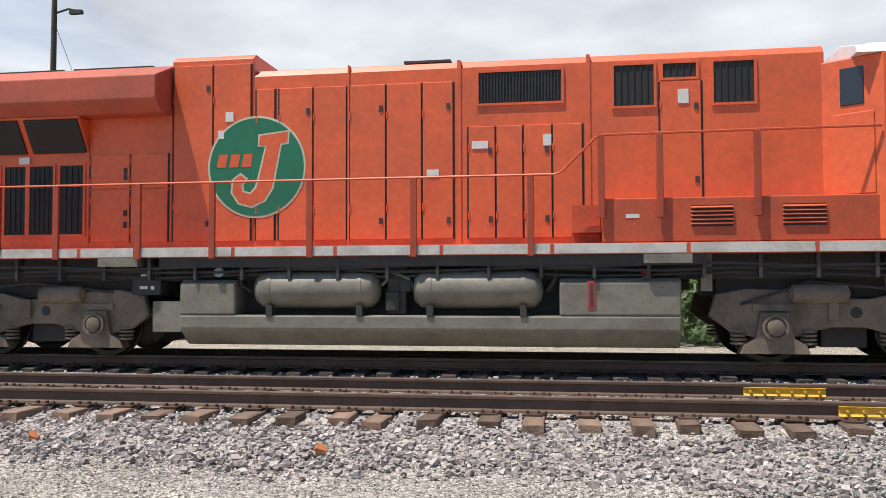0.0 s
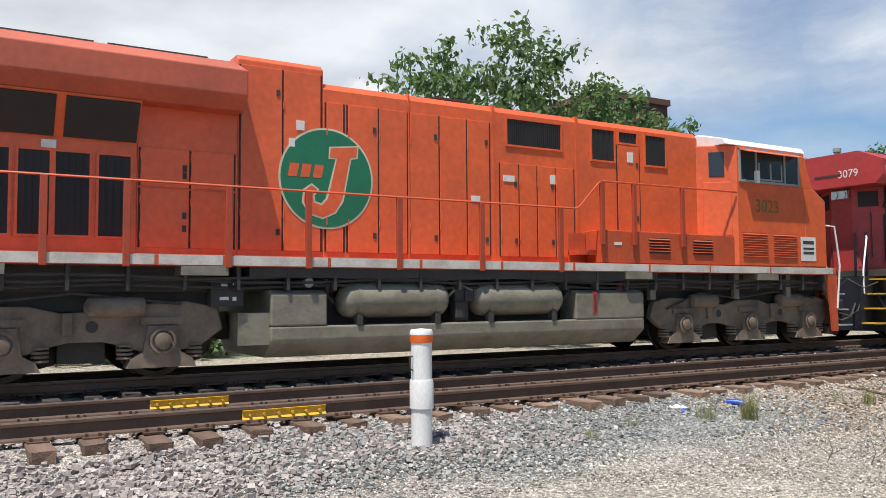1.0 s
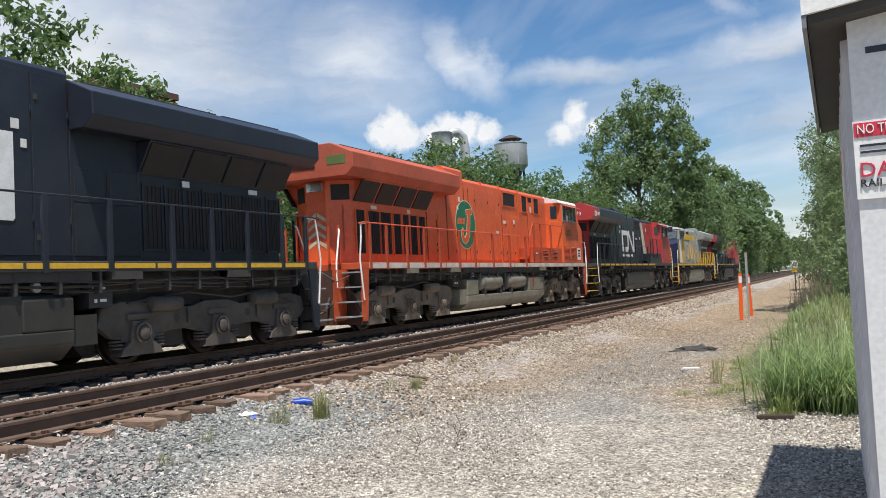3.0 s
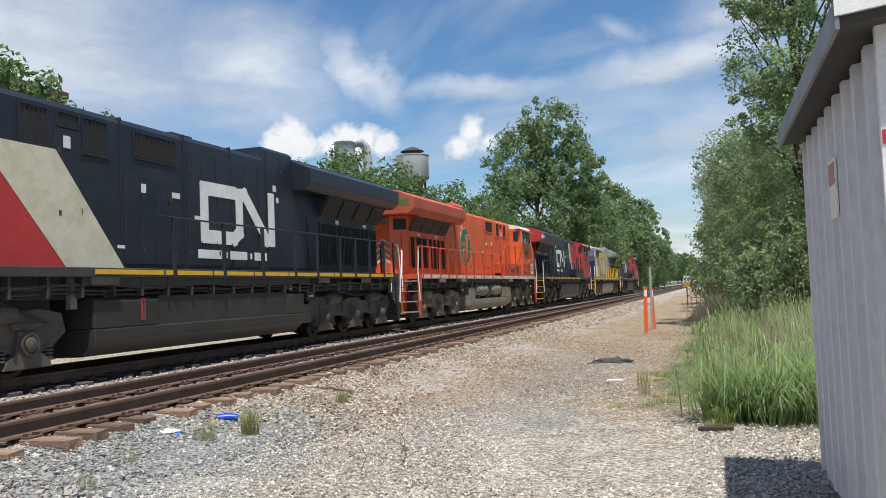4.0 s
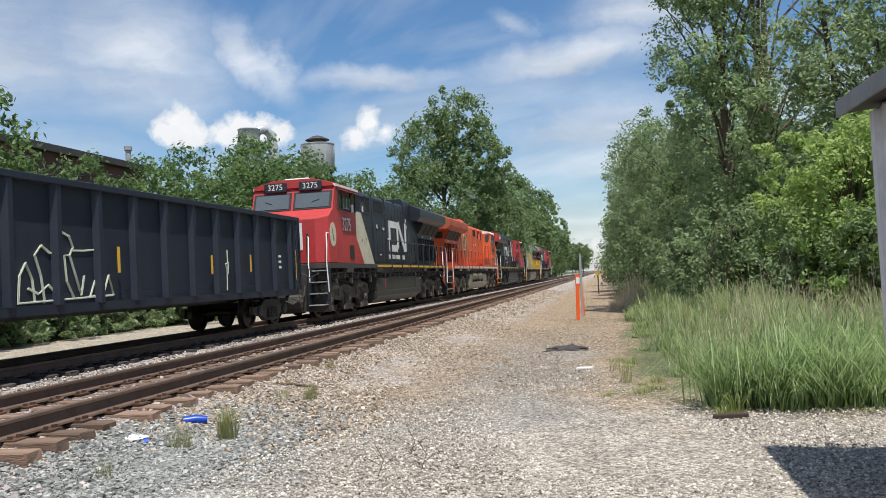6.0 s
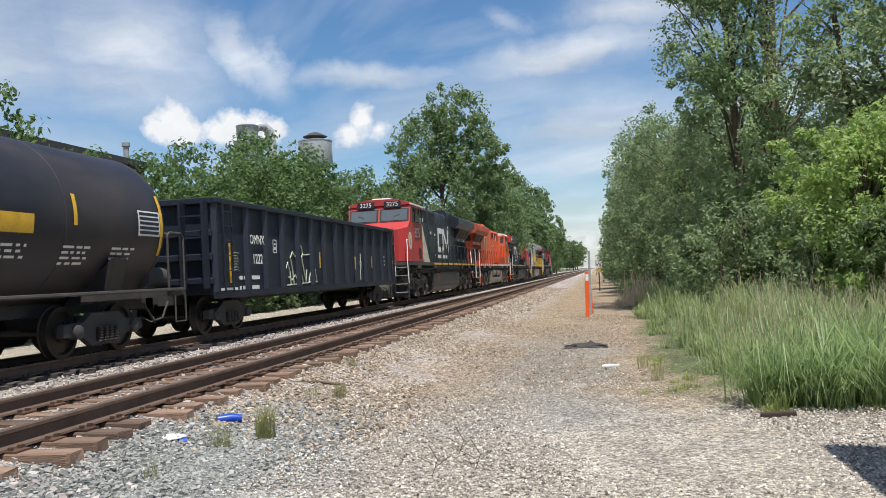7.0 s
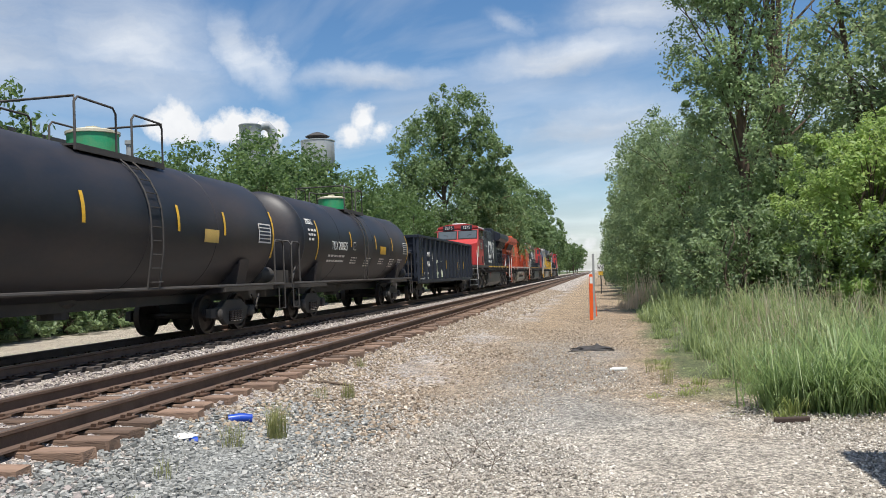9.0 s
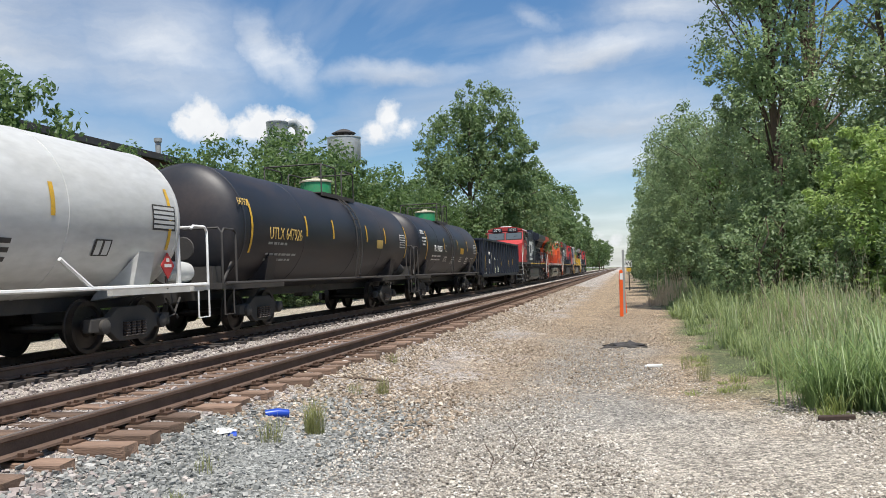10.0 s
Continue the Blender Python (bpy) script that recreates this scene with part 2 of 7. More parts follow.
SILVER = mat("grey_paint", (0.33, 0.34, 0.33), 0.5, dirt=(0.2, 0.2, 0.19), amount=0.5)
TAUPE = mat("dusty_tank_paint", (0.235, 0.212, 0.162), 0.45, dirt=(0.11, 0.092, 0.065), amount=0.8, scale=1.6, grain=10, stretch=(1, 1, 1.6))
TRUCK = mat("dusty_truck_steel", (0.22, 0.165, 0.118), 0.75, dirt=(0.08, 0.063, 0.048), amount=0.85, scale=2.2, grain=25, bump=0.15)
DARK = mat("dark_underframe", (0.042, 0.039, 0.037), 0.75, dirt=(0.085, 0.073, 0.062), amount=0.6, scale=2.5)
GRILLE = mat("black_screen", (0.022, 0.020, 0.020), 0.65, amount=0.3)
WHEEL = mat("worn_wheel_steel", (0.055, 0.045, 0.039), 0.45, 0.6, dirt=(0.025, 0.02, 0.018), amount=0.7, scale=4)
PIPE_WHITE = mat("white_handrail_paint", (0.8, 0.79, 0.76), 0.45, dirt=(0.5, 0.45, 0.4), amount=0.3, scale=6)
RUST = mat("rust_brown_paint", (0.20, 0.07, 0.045), 0.8, dirt=(0.06, 0.04, 0.032), amount=0.8, scale=3)
RUSTY_RAIL = mat("rail_rust", (0.15, 0.098, 0.072), 0.75, 0.3, dirt=(0.085, 0.055, 0.04), amount=0.7, scale=3, grain=60, bump=0.2)
RAIL_TOP = mat("rail_running_surface", (0.32, 0.26, 0.22), 0.42, 0.7, dirt=(0.16, 0.1, 0.075), amount=0.6, scale=5, stretch=(1, 0.2, 1))
TIE = mat("weathered_tie_wood", (0.20, 0.13, 0.09), 0.9, dirt=(0.075, 0.048, 0.036), amount=0.85, scale=3, grain=30, bump=0.6, vary=0.42, stretch=(0.35, 2.0, 2.0))
PLATE = mat("rusted_tie_plate", (0.10, 0.056, 0.036), 0.8, 0.3, dirt=(0.045, 0.03, 0.02), amount=0.6, scale=8, vary=0.2)
GLASS = glass_mat()
LAMP_GLASS = mat("lamp_glass", (0.5, 0.5, 0.48), 0.1, 0.6)
STICKER = mat("white_sticker", (0.72, 0.70, 0.66), 0.6, dirt=(0.45, 0.4, 0.35), amount=0.4, scale=20)
TANKWHITE = mat("tank_white_paint", (0.55, 0.55, 0.53), 0.42, dirt=(0.38, 0.37, 0.33), amount=0.45, scale=0.9, grain=6, stretch=(1, 0.5, 1.4))
DOMEGREEN = mat("green_housing_paint", (0.02, 0.30, 0.13), 0.5, dirt=(0.25, 0.2, 0.08), amount=0.35, scale=2.5)


# ---- mesh tools ----
class Mesh:
    """Collects simple solids into one mesh."""

    def __init__(self):
        self.v, self.f = [], []

    def add(self, vs, fs, m=None):
        n = len(self.v)
        self.v += [tuple(m @ Vector(p)) for p in vs] if m else [tuple(p) for p in vs]
        self.f += [tuple(i + n for i in q) for q in fs]
        return self

    def box(self, x0, x1, y0, y1, z0, z1, m=None):
        vs = [(x, y, z) for x in (x0, x1) for y in (y0, y1) for z in (z0, z1)]
        return self.add(vs, [(0, 1, 3, 2), (4, 6, 7, 5), (0, 4, 5, 1), (2, 3, 7, 6), (0, 2, 6, 4), (1, 5, 7, 3)], m)

    def cbox(self, c, s, m=None):
        return self.box(c[0] - s[0] / 2, c[0] + s[0] / 2, c[1] - s[1] / 2, c[1] + s[1] / 2, c[2] - s[2] / 2, c[2] + s[2] / 2, m)

    def prism(self, prof, a0, a1, axis="y", m=None):
        """Extrudes a closed outline: along y it is given in (x, z), along x in (y, z), along z in (x, y)."""
        k = len(prof)
        put = {"y": lambda p, a: (p[0], a, p[1]), "x": lambda p, a: (a, p[0], p[1]), "z": lambda p, a: (p[0], p[1], a)}[axis]
        vs = [put(p, a0) for p in prof] + [put(p, a1) for p in prof]
        fs = [tuple(range(k))[::-1], tuple(range(k, 2 * k))] + [(i, (i + 1) % k, (i + 1) % k + k, i + k) for i in range(k)]
        return self.add(vs, fs, m)

    def tube(self, pts, r, n=6, cap=True):
        """A round bar along a line of points."""
        pts = [Vector(p) for p in pts]
        base = len(self.v)
        for i, p in enumerate(pts):
            d = (pts[min(i + 1, len(pts) - 1)] - pts[max(i - 1, 0)]).normalized()
            a = d.orthogonal().normalized() if i == 0 else (a - d * a.dot(d)).normalized()
            b = d.cross(a)
            rr = r[i] if isinstance(r, (list, tuple)) else r
            for k in range(n):
                t = 2 * math.pi * k / n
                self.v.append(tuple(p + a * math.cos(t) * rr + b * math.sin(t) * rr))
        for i in range(len(pts) - 1):
            for k in range(n):
                s = base + i * n
                self.f.append((s + k, s + (k + 1) % n, s + n + (k + 1) % n, s + n + k))
        if cap:
            self.f.append(tuple(base + k for k in range(n))[::-1])
            self.f.append(tuple(base + (len(pts) - 1) * n + k for k in range(n)))
        return self

    def lathe(self, prof, n=24, axis="z", c=(0, 0, 0)):
        """Turns (radius, height) pairs about an axis through c."""
        base = len(self.v)
        for r, h in prof:
            for k in range(n):
                t = 2 * math.pi * k / n
                a, b = r * math.cos(t), r * math.sin(t)
                p = {"z": (a, b, h), "x": (h, a, b), "y": (b, h, a)}[axis]
                self.v.append((p[0] + c[0], p[1] + c[1], p[2] + c[2]))
        for i in range(len(prof) - 1):
            for k in range(n):
                s = base + i * n
                self.f.append((s + k, s + (k + 1) % n, s + n + (k + 1) % n, s + n + k))
        self.f.append(tuple(base + k for k in range(n))[::-1])
        self.f.append(tuple(base + (len(prof) - 1) * n + k for k in range(n)))
        return self

    def data(self, name, material, smooth=0):
        me = bpy.data.meshes.new(name)
        me.from_pydata(self.v, [], self.f)
        bm = bmesh.new()
        bm.from_mesh(me)
        bmesh.ops.recalc_face_normals(bm, faces=bm.faces)
        bm.to_mesh(me)
        bm.free()
        me.materials.append(material)
        if smooth:
            me.polygons.foreach_set("use_smooth", [True] * len(me.polygons))
            me.set_sharp_from_angle(angle=radians(smooth))
        return me


def part(name, ms, material, parent=None, label="", smooth=0, bevel=0.0):
    """Links a collected mesh as one object under a thing or a part."""
    ob = new(name, ms.data(name, material, smooth) if isinstance(ms, Mesh) else ms)
    if parent:
        ob.parent = parent
    if label:
        tagged(ob, label)
    if bevel:
        md = ob.modifiers.new("bevel", "BEVEL")
        md.width, md.segments, md.limit_method, md.angle_limit = bevel, 2, "ANGLE", radians(40)
    return ob


def thing(name, label, category, at=None, group="", kind=""):
    ob = new(name)
    ob.empty_display_size = 0.3
    if at:
        ob.matrix_world = at
    return tagged(ob, label, category, group, kind)


def solid(name, ms, material, label, category, group="", kind="", smooth=0, bevel=0.0):
    return tagged(part(name, ms, material, None, "", smooth, bevel), label, category, group, kind)


def lettering(name, text, size, material, parent, m, align="CENTER", squash=1.0):
    """Raised letters in the built-in face, laid in the plane of the pose m."""
    cu = bpy.data.curves.new(name, "FONT")
    cu.body, cu.size, cu.align_x, cu.align_y, cu.extrude = text, size, align, "CENTER", 0.003
    cu.resolution_u = 3
    tmp = bpy.data.objects.new(name, cu)
    me = bpy.data.meshes.new_from_object(tmp)
    bpy.data.objects.remove(tmp)
    me.transform(Matrix.Diagonal((squash, 1, 1, 1)))
    me.transform(m)
    me.materials.clear()
    me.materials.append(material)
    ob = new(name, me)
    ob.parent = parent
    return ob


def side_pose(s, x, y, z):
    """The pose of a board on the side face at x: s = 1 faces +x, s = -1 faces -x."""
    return pose(x, y, z, 90, 0, 90 if s > 0 else -90)


def bars(name, rows, material, parent, s, x, y, z):
    """Lines of small writing that cannot be read, as plain bars: (offset along, height offset, length, height)."""
    ms = Mesh()
    for dy, dz, ln, ht in rows:
        ms.box(0, 0.004, dy, dy + ln, dz - ht / 2, dz + ht / 2)
    for i, p in enumerate(ms.v):
        ms.v[i] = (x + s * p[0], y + s * p[1], z + p[2])
    return part(name, ms, material, parent)

# ---- rolling stock ----
TRACK_X, FAR_X = -10.0, -14.27
SPIN = []          # wheelsets with their radius and running sense
TRAIN = []         # vehicles with their place along the train and heading


def wheelset(parent, y, r, sense, half=0.75):
    ms = Mesh()
    ms.tube([(-half - 0.3, 0, 0), (half + 0.3, 0, 0)], 0.085, 10)
    for s in (1, -1):
        ms.lathe([(0.10, -0.09), (r * 0.34, -0.09), (r * 0.38, -0.03), (r * 0.78, -0.015), (r * 0.84, -0.07), (r * 0.99, -0.07), (r, 0.05), (r + 0.028, 0.06),
                  (r + 0.028, 0.085), (r * 0.84, 0.085), (r * 0.78, 0.03), (0.10, 0.03)], 28, "x", (0, 0, 0))
        k = 12 * 28
        for i in range(len(ms.v) - k, len(ms.v)):
            x, yy, z = ms.v[i]
            ms.v[i] = (s * (half - x), yy, z)
        for a in range(3):
            t = 2 * math.pi * a / 3
            ms.cbox((s * (half + 0.10), 0.17 * math.cos(t), 0.17 * math.sin(t)), (0.03, 0.05, 0.05))
    ob = part("wheelset", ms, WHEEL, parent, smooth=35)
    ob.location = (0, y, r)
    SPIN.append((ob, y, r, sense))
    return ob


def loco_truck(parent, yc, s_dirt=TRUCK):
    """Three-axle truck: cast side frames with journal boxes, coil springs and brake gear."""
    tr = part("truck", Mesh().box(-0.55, 0.55, yc - 2.5, yc + 2.5, 0.62, 0.95).box(-1.0, 1.0, yc - 0.25, yc + 0.25, 0.6, 1.1), DARK, parent)
    for s in (1, -1):
        prof = [(-3.05, 0.72), (-2.95, 1.05), (-2.5, 1.14), (-1.7, 1.1), (-1.25, 1.0), (-0.75, 0.98), (-0.35, 1.08), (0.35, 1.08), (0.75, 0.98), (1.25, 1.0), (1.7, 1.1), (2.5, 1.14),
                (2.95, 1.05), (3.05, 0.72), (2.75, 0.5), (2.4, 0.4), (1.84, 0.4), (1.55, 0.5), (1.3, 0.56), (0.85, 0.56), (0.6, 0.5), (0.3, 0.4), (-0.3, 0.4), (-0.6, 0.5), (-0.85, 0.56), (-1.3, 0.56), (-1.55, 0.5), (-1.84, 0.4), (-2.4, 0.4), (-2.75, 0.5)]
        fr = Mesh().prism([(y + yc, z) for y, z in prof], s * 1.02, s * 1.17, "x")
        part("side_frame", fr, s_dirt, tr, bevel=0.025)
        for ya in (yc - 2.12, yc, yc + 2.12):
            jb = Mesh().prism([(ya - 0.5, 0.17), (ya - 0.44, 0.3), (ya - 0.27, 0.4), (ya - 0.2, 0.78), (ya + 0.2, 0.78), (ya + 0.27, 0.4), (ya + 0.44, 0.3), (ya + 0.5, 0.17)], s * 1.0, s * 1.25, "x")
            jb.box(s * 1.0, s * 1.22, ya - 0.3, ya + 0.3, 0.8, 0.9)
            jb.lathe([(0.19, 1.26), (0.19, 1.31), (0.155, 1.31), (0.155, 1.285), (0.12, 1.285), (0.12, 1.33), (0.06, 1.35)], 18, "x", (0, ya, 0.56))
            for i in range(len(jb.v) - 7 * 18, len(jb.v)):
                x, y, z = jb.v[i]
                jb.v[i] = (s * x, y, z)
            part("journal_box", jb, s_dirt, tr, smooth=40)
            for dy in (-0.5, 0.5):
                sp = Mesh()
                for k in range(4):
                    sp.lathe([(0.115, 0.3 + k * 0.06), (0.125, 0.315 + k * 0.06), (0.115, 0.335 + k * 0.06)], 10, "z", (s * 1.12, ya + dy, 0))
                part("coil_spring", sp, s_dirt, tr)
        for ya in (yc - 1.06, yc + 1.06):
            part("frame_hole", Mesh().lathe([(0.085, s * 1.172), (0.075, s * 1.178)], 14, "x", (0, ya + 0.1, 0.78)), DARK, tr)
            part("lift_lug", Mesh().box(s * 1.17, s * 1.23, ya - 0.3, ya - 0.16, 0.66, 0.98), s_dirt, tr, bevel=0.012)
            part("brake_shoe", Mesh().box(s * 0.62, s * 0.9, ya - 0.32, ya + 0.32, 0.25, 0.6), DARK, tr)
        part("brake_cylinder", Mesh().lathe([(0.06, yc - 1.9), (0.14, yc - 1.86), (0.15, yc - 1.45), (0.14, yc - 1.1), (0.05, yc - 1.05)], 14, "y", (s * 1.18, 0, 1.06)), s_dirt, tr, smooth=40)
        part("brake_cylinder", Mesh().lathe([(0.06, yc + 1.05), (0.14, yc + 1.1), (0.15, yc + 1.5), (0.14, yc + 1.86), (0.05, yc + 1.9)], 14, "y", (s * 1.18, 0, 1.06)), s_dirt, tr, smooth=40)
        part("air_hose", Mesh().tube([(s * 1.2, yc - 2.6, 0.9), (s * 1.22, yc - 1.6, 1.24), (s * 1.2, yc - 0.4, 1.12), (s * 1.22, yc + 0.9, 1.26), (s * 1.2, yc + 2.4, 1.1)], 0.022, 6), DARK, tr)
    return tr


def grille(parent, s, x, y0, y1, z0, z1, step=0.07, frame_m=None, vertical=True):
    """A dark screen set in a frame, with slats of its own."""
    g = part("grille", Mesh().box(s * (x - 0.03), s * (x + 0.006), y0, y1, z0, z1), GRILLE, parent)
    sl = Mesh()
    n = int(((y1 - y0) if vertical else (z1 - z0)) / step)
    for i in range(1, n):
        if vertical:
            yy = y0 + (y1 - y0) * i / n
            sl.box(s * (x + 0.006), s * (x + 0.022), yy - 0.008, yy + 0.008, z0 + 0.02, z1 - 0.02)
        else:
            zz = z0 + (z1 - z0) * i / n
            sl.prism([(s * (x + 0.006), zz - 0.02), (s * (x + 0.03), zz - 0.012), (s * (x + 0.006), zz + 0.02)], y0 + 0.015, y1 - 0.015, "y")
    part("slats", sl, GRILLE if vertical else (frame_m or GRILLE), g)
    if frame_m:
        f = Mesh()
        for a, b, c, d in ((y0 - 0.04, y1 + 0.04, z0 - 0.04, z0), (y0 - 0.04, y1 + 0.04, z1, z1 + 0.04), (y0 - 0.04, y0, z0, z1), (y1, y1 + 0.04, z0, z1)):
            f.box(s * (x - 0.01), s * (x + 0.026), a, b, c, d)
        part("frame", f, frame_m, g)
    return g


def doors(parent, s, x, ys, z0, z1, m, latch=True):
    """A run of hood doors, each proud of the body, with latches and hinges."""
    for y in ys:
        part("door_gap", Mesh().box(s * (x + 0.002), s * (x + 0.007), y - 0.016, y + 0.016, z0, z1), GRILLE, parent)
    for i in range(len(ys) - 1):
        a, b = ys[i] + 0.016, ys[i + 1] - 0.016
        d = part("hood_door", Mesh().box(s * (x - 0.01), s * (x + 0.022), a, b, z0, z1), m, parent, bevel=0.006)
        if latch and i % 2 == 0:
            for zl in (z0 + 0.25, z1 - 0.45):
                part("latch", Mesh().box(s * (x + 0.022), s * (x + 0.036), b - 0.1, b - 0.04, zl, zl + 0.1), DARK, d)
        for k in (0.2, 0.8):
            zz = z0 + (z1 - z0) * k
            part("hinge", Mesh().tube([(s * (x + 0.026), a, zz - 0.06), (s * (x + 0.026), a, zz + 0.06)], 0.014, 5), m, d)


def strokes(ms, lines, w, s, x, y, z, size, th=0.005, wide=1.0):
    """Broad painted strokes on a side face, from lines in a unit square."""
    for ln in lines:
        for k, ((a, b), (c, d)) in enumerate(zip(ln, ln[1:])):
            a, c = a * wide, c * wide
            u = Vector((c - a, d - b))
            u.normalize()
            n = Vector((-u.y, u.x)) * w / 2
            e = u * w * 0.42
            q = [(a - e.x + n.x, b - e.y + n.y), (c + e.x + n.x, d + e.y + n.y), (c + e.x - n.x, d + e.y - n.y), (a - e.x - n.x, b - e.y - n.y)]
            ms.prism([(y + s * p[0] * size, z + p[1] * size) for p in q], x + s * 0.0007 * k, x + s * (th + 0.0009 * k), "x")
    return ms


WORM = [[(0.62, 0.92), (0.12, 0.92), (0.12, 0.08), (0.62, 0.08), (0.72, 0.2), (0.72, 0.9), (0.82, 0.92), (1.25, 0.1), (1.35, 0.1), (1.35, 0.95)]]


def locomotive(name, label, c, fwd, paint):
    """Six-axle road locomotive; its own y points to the cab end."""
    L = thing(name, label, "locomotive", group="locomotives of the train")
    TRAIN.append((L, c, fwd))
    vis = 1 if fwd > 0 else -1
    H, E, C, D, R = paint["hood"], paint["end"], paint["cab"], paint["low"], paint["rail"]
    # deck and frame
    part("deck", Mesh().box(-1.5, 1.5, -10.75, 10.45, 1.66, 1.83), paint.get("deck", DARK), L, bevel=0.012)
    part("underframe", Mesh().box(-1.1, 1.1, -10.5, 10.3, 1.28, 1.66).box(-1.45, 1.45, -4.2, 4.4, 1.5, 1.66), DARK, L)
    for s in (1, -1):
        st = Mesh()
        brk = [-10.4, -8.2, -5.6, -4.6, -2.9, -1.2, 0.5, 2.2, 4.2, 6.0, 8.0, 10.35]
        za, zb, last = paint.get("stripe_span", (1.675, 1.822, 11))
        for a, b in zip(brk, brk[1:]):
            if a < last:
                st.box(s * 1.5, s * 1.506, a + 0.03, b - 0.03, za, zb)
        part("sill_stripe", st, paint["stripe"], L)
        for y in (-7.9, -4.9, 3.9, 7.9):
            part("jacking_pad", Mesh().box(s * 1.1, s * 1.52, y - 0.35, y + 0.35, 1.52, 1.66), paint.get("pad", TAUPE), L)
        # piping along the frame
        for k, (z, x) in enumerate(((1.44, 1.38), (1.36, 1.32), (1.5, 1.42))):
            pts = [(s * x, -10.2 + i * 1.0, z + 0.03 * math.sin(i * 1.7 + k)) for i in range(21)]
            part("air_pipe", Mesh().tube(pts, 0.024, 5), DARK, L)
        for i in range(26):
            yy = -10 + i * 0.8
            part("pipe_clamp", Mesh().box(s * 1.28, s * 1.46, yy, yy + 0.05, 1.3, 1.66), DARK, L)
    # radiator section with flared windows and overhanging wing
    part("rear_hood", Mesh().prism([(-0.95, 1.83), (0.95, 1.83), (0.95, 3.5), (1.3, 4.1), (-1.3, 4.1), (-0.95, 3.5)], -10.02, -5.78), H, L, bevel=0.02)
    part("hood_end", Mesh().prism([(0.95, -10.02), (0.3, -10.5), (-0.3, -10.5), (-0.95, -10.02)], 1.83, 4.2, "z"), paint.get("wing_end") or H, L, bevel=0.015)
    for s in (1, -1):
        m = Matrix.Translation((s * 0.625, -10.26, 0)) @ Matrix.Rotation(s * math.atan2(0.48, 0.65), 4, "Z")
        part("end_window", Mesh().cbox((0, -0.01, 3.78), (0.5, 0.03, 0.42), m), GRILLE, L)
        part("end_handrail", Mesh().tube([m @ Vector((s * 0.05, -0.03, 2.2)), m @ Vector((s * 0.05, -0.07, 2.25)), m @ Vector((s * 0.05, -0.07, 3.35)), m @ Vector((s * 0.05, -0.03, 3.4))], 0.018, 5), paint["rail"], L)
        part("end_door", Mesh().cbox((0, -0.006, 2.6), (0.58, 0.02, 1.35), m), paint.get("wing_end") or H, L, bevel=0.006)
    part("clean_air_box", Mesh().box(-0.95, 0.95, -5.78, -4.25, 1.83, 4.2), H, L, bevel=0.015)
    wing = Mesh().prism([(-1.3, 4.1), (1.3, 4.1), (1.52, 4.3), (1.52, 4.7), (0.85, 5.0), (-0.85, 5.0), (-1.52, 4.7), (-1.52, 4.3)], -11.0, -4.26)
    part("radiator_wing", wing, paint.get("wing", H), L, bevel=0.02)
    part("radiator_top", Mesh().box(-0.8, 0.8, -10.4, -8.4, 5.0, 5.04).box(-0.8, 0.8, -8.2, -6.4, 5.0, 5.04).box(-0.8, 0.8, -6.2, -4.7, 5.0, 5.04), DARK, L)
    if paint.get("wing_end"):
        part("wing_end", Mesh().prism([(-1.3, 4.095), (1.3, 4.095), (1.53, 4.3), (1.53, 4.705), (0.85, 5.006), (-0.85, 5.006), (-1.53, 4.705), (-1.53, 4.3)], -11.012, -9.9), paint["wing_end"], L)
    part("wing_slot", Mesh().box(-0.45, 0.35, -11.025, -11.0, 4.4, 4.45), DARK, L)
    for s in (1, -1):
        for i in range(4):
            y0 = -10.2 + i * 1.13
            w = Mesh().add([(s * 0.968, y0, 3.53), (s * 0.968, y0 + 1.0, 3.53), (s * 1.275, y0 + 1.0, 4.06), (s * 1.275, y0, 4.06),
                            (s * 1.0, y0, 3.51), (s * 1.0, y0 + 1.0, 3.51), (s * 1.307, y0 + 1.0, 4.04), (s * 1.307, y0, 4.04)],
                           [(0, 1, 2, 3), (4, 5, 6, 7), (0, 1, 5, 4), (1, 2, 6, 5), (2, 3, 7, 6), (3, 0, 4, 7)])
            part("radiator_screen", w, GRILLE, L)
        for y0, y1 in ((-10.05, -9.6), (-9.4, -8.78), (-8.72, -8.1), (-7.95, -7.5), (-7.38, -6.98), (-6.9, -6.45), (-6.32, -5.88)):
            grille(L, s, 0.95, y0, y1, 2.1, 3.3, 0.09, H)
        doors(L, s, 0.95, [-5.75, -5.0, -4.3], 1.95, 2.85, H)
        doors(L, s, 0.95, [-5.75, -5.0, -4.3], 2.88, 3.47, H)
        # main hood doors
        doors(L, s, 0.95, [-4.22, -3.5, -2.82], 1.95, 4.95, H)
        doors(L, s, 0.95, [-2.74, -2.4], 1.95, 4.5, H, False)
        doors(L, s, 0.95, [-2.34, -1.74, -1.16], 1.95, 4.5, H)
        doors(L, s, 0.95, [-1.12, -0.5, 0.1, 0.62], 1.95, 4.5, H)
        doors(L, s, 0.95, [0.85, 1.3, 1.74, 2.2, 2.68], 1.95, 3.75, H)
        grille(L, s, 0.95, 1.03, 2.35, 4.12, 4.62, 0.05, H)
        for y0, y1, z0, z1 in ((3.17, 3.78, 4.0, 4.64), (3.92, 4.42, 4.42, 4.64), (4.68, 5.28, 4.0, 4.64)):
            grille(L, s, 0.95, y0, y1, z0, z1, 0.1, H)
        doors(L, s, 0.95, [3.86, 4.5], 2.52, 4.36, H)
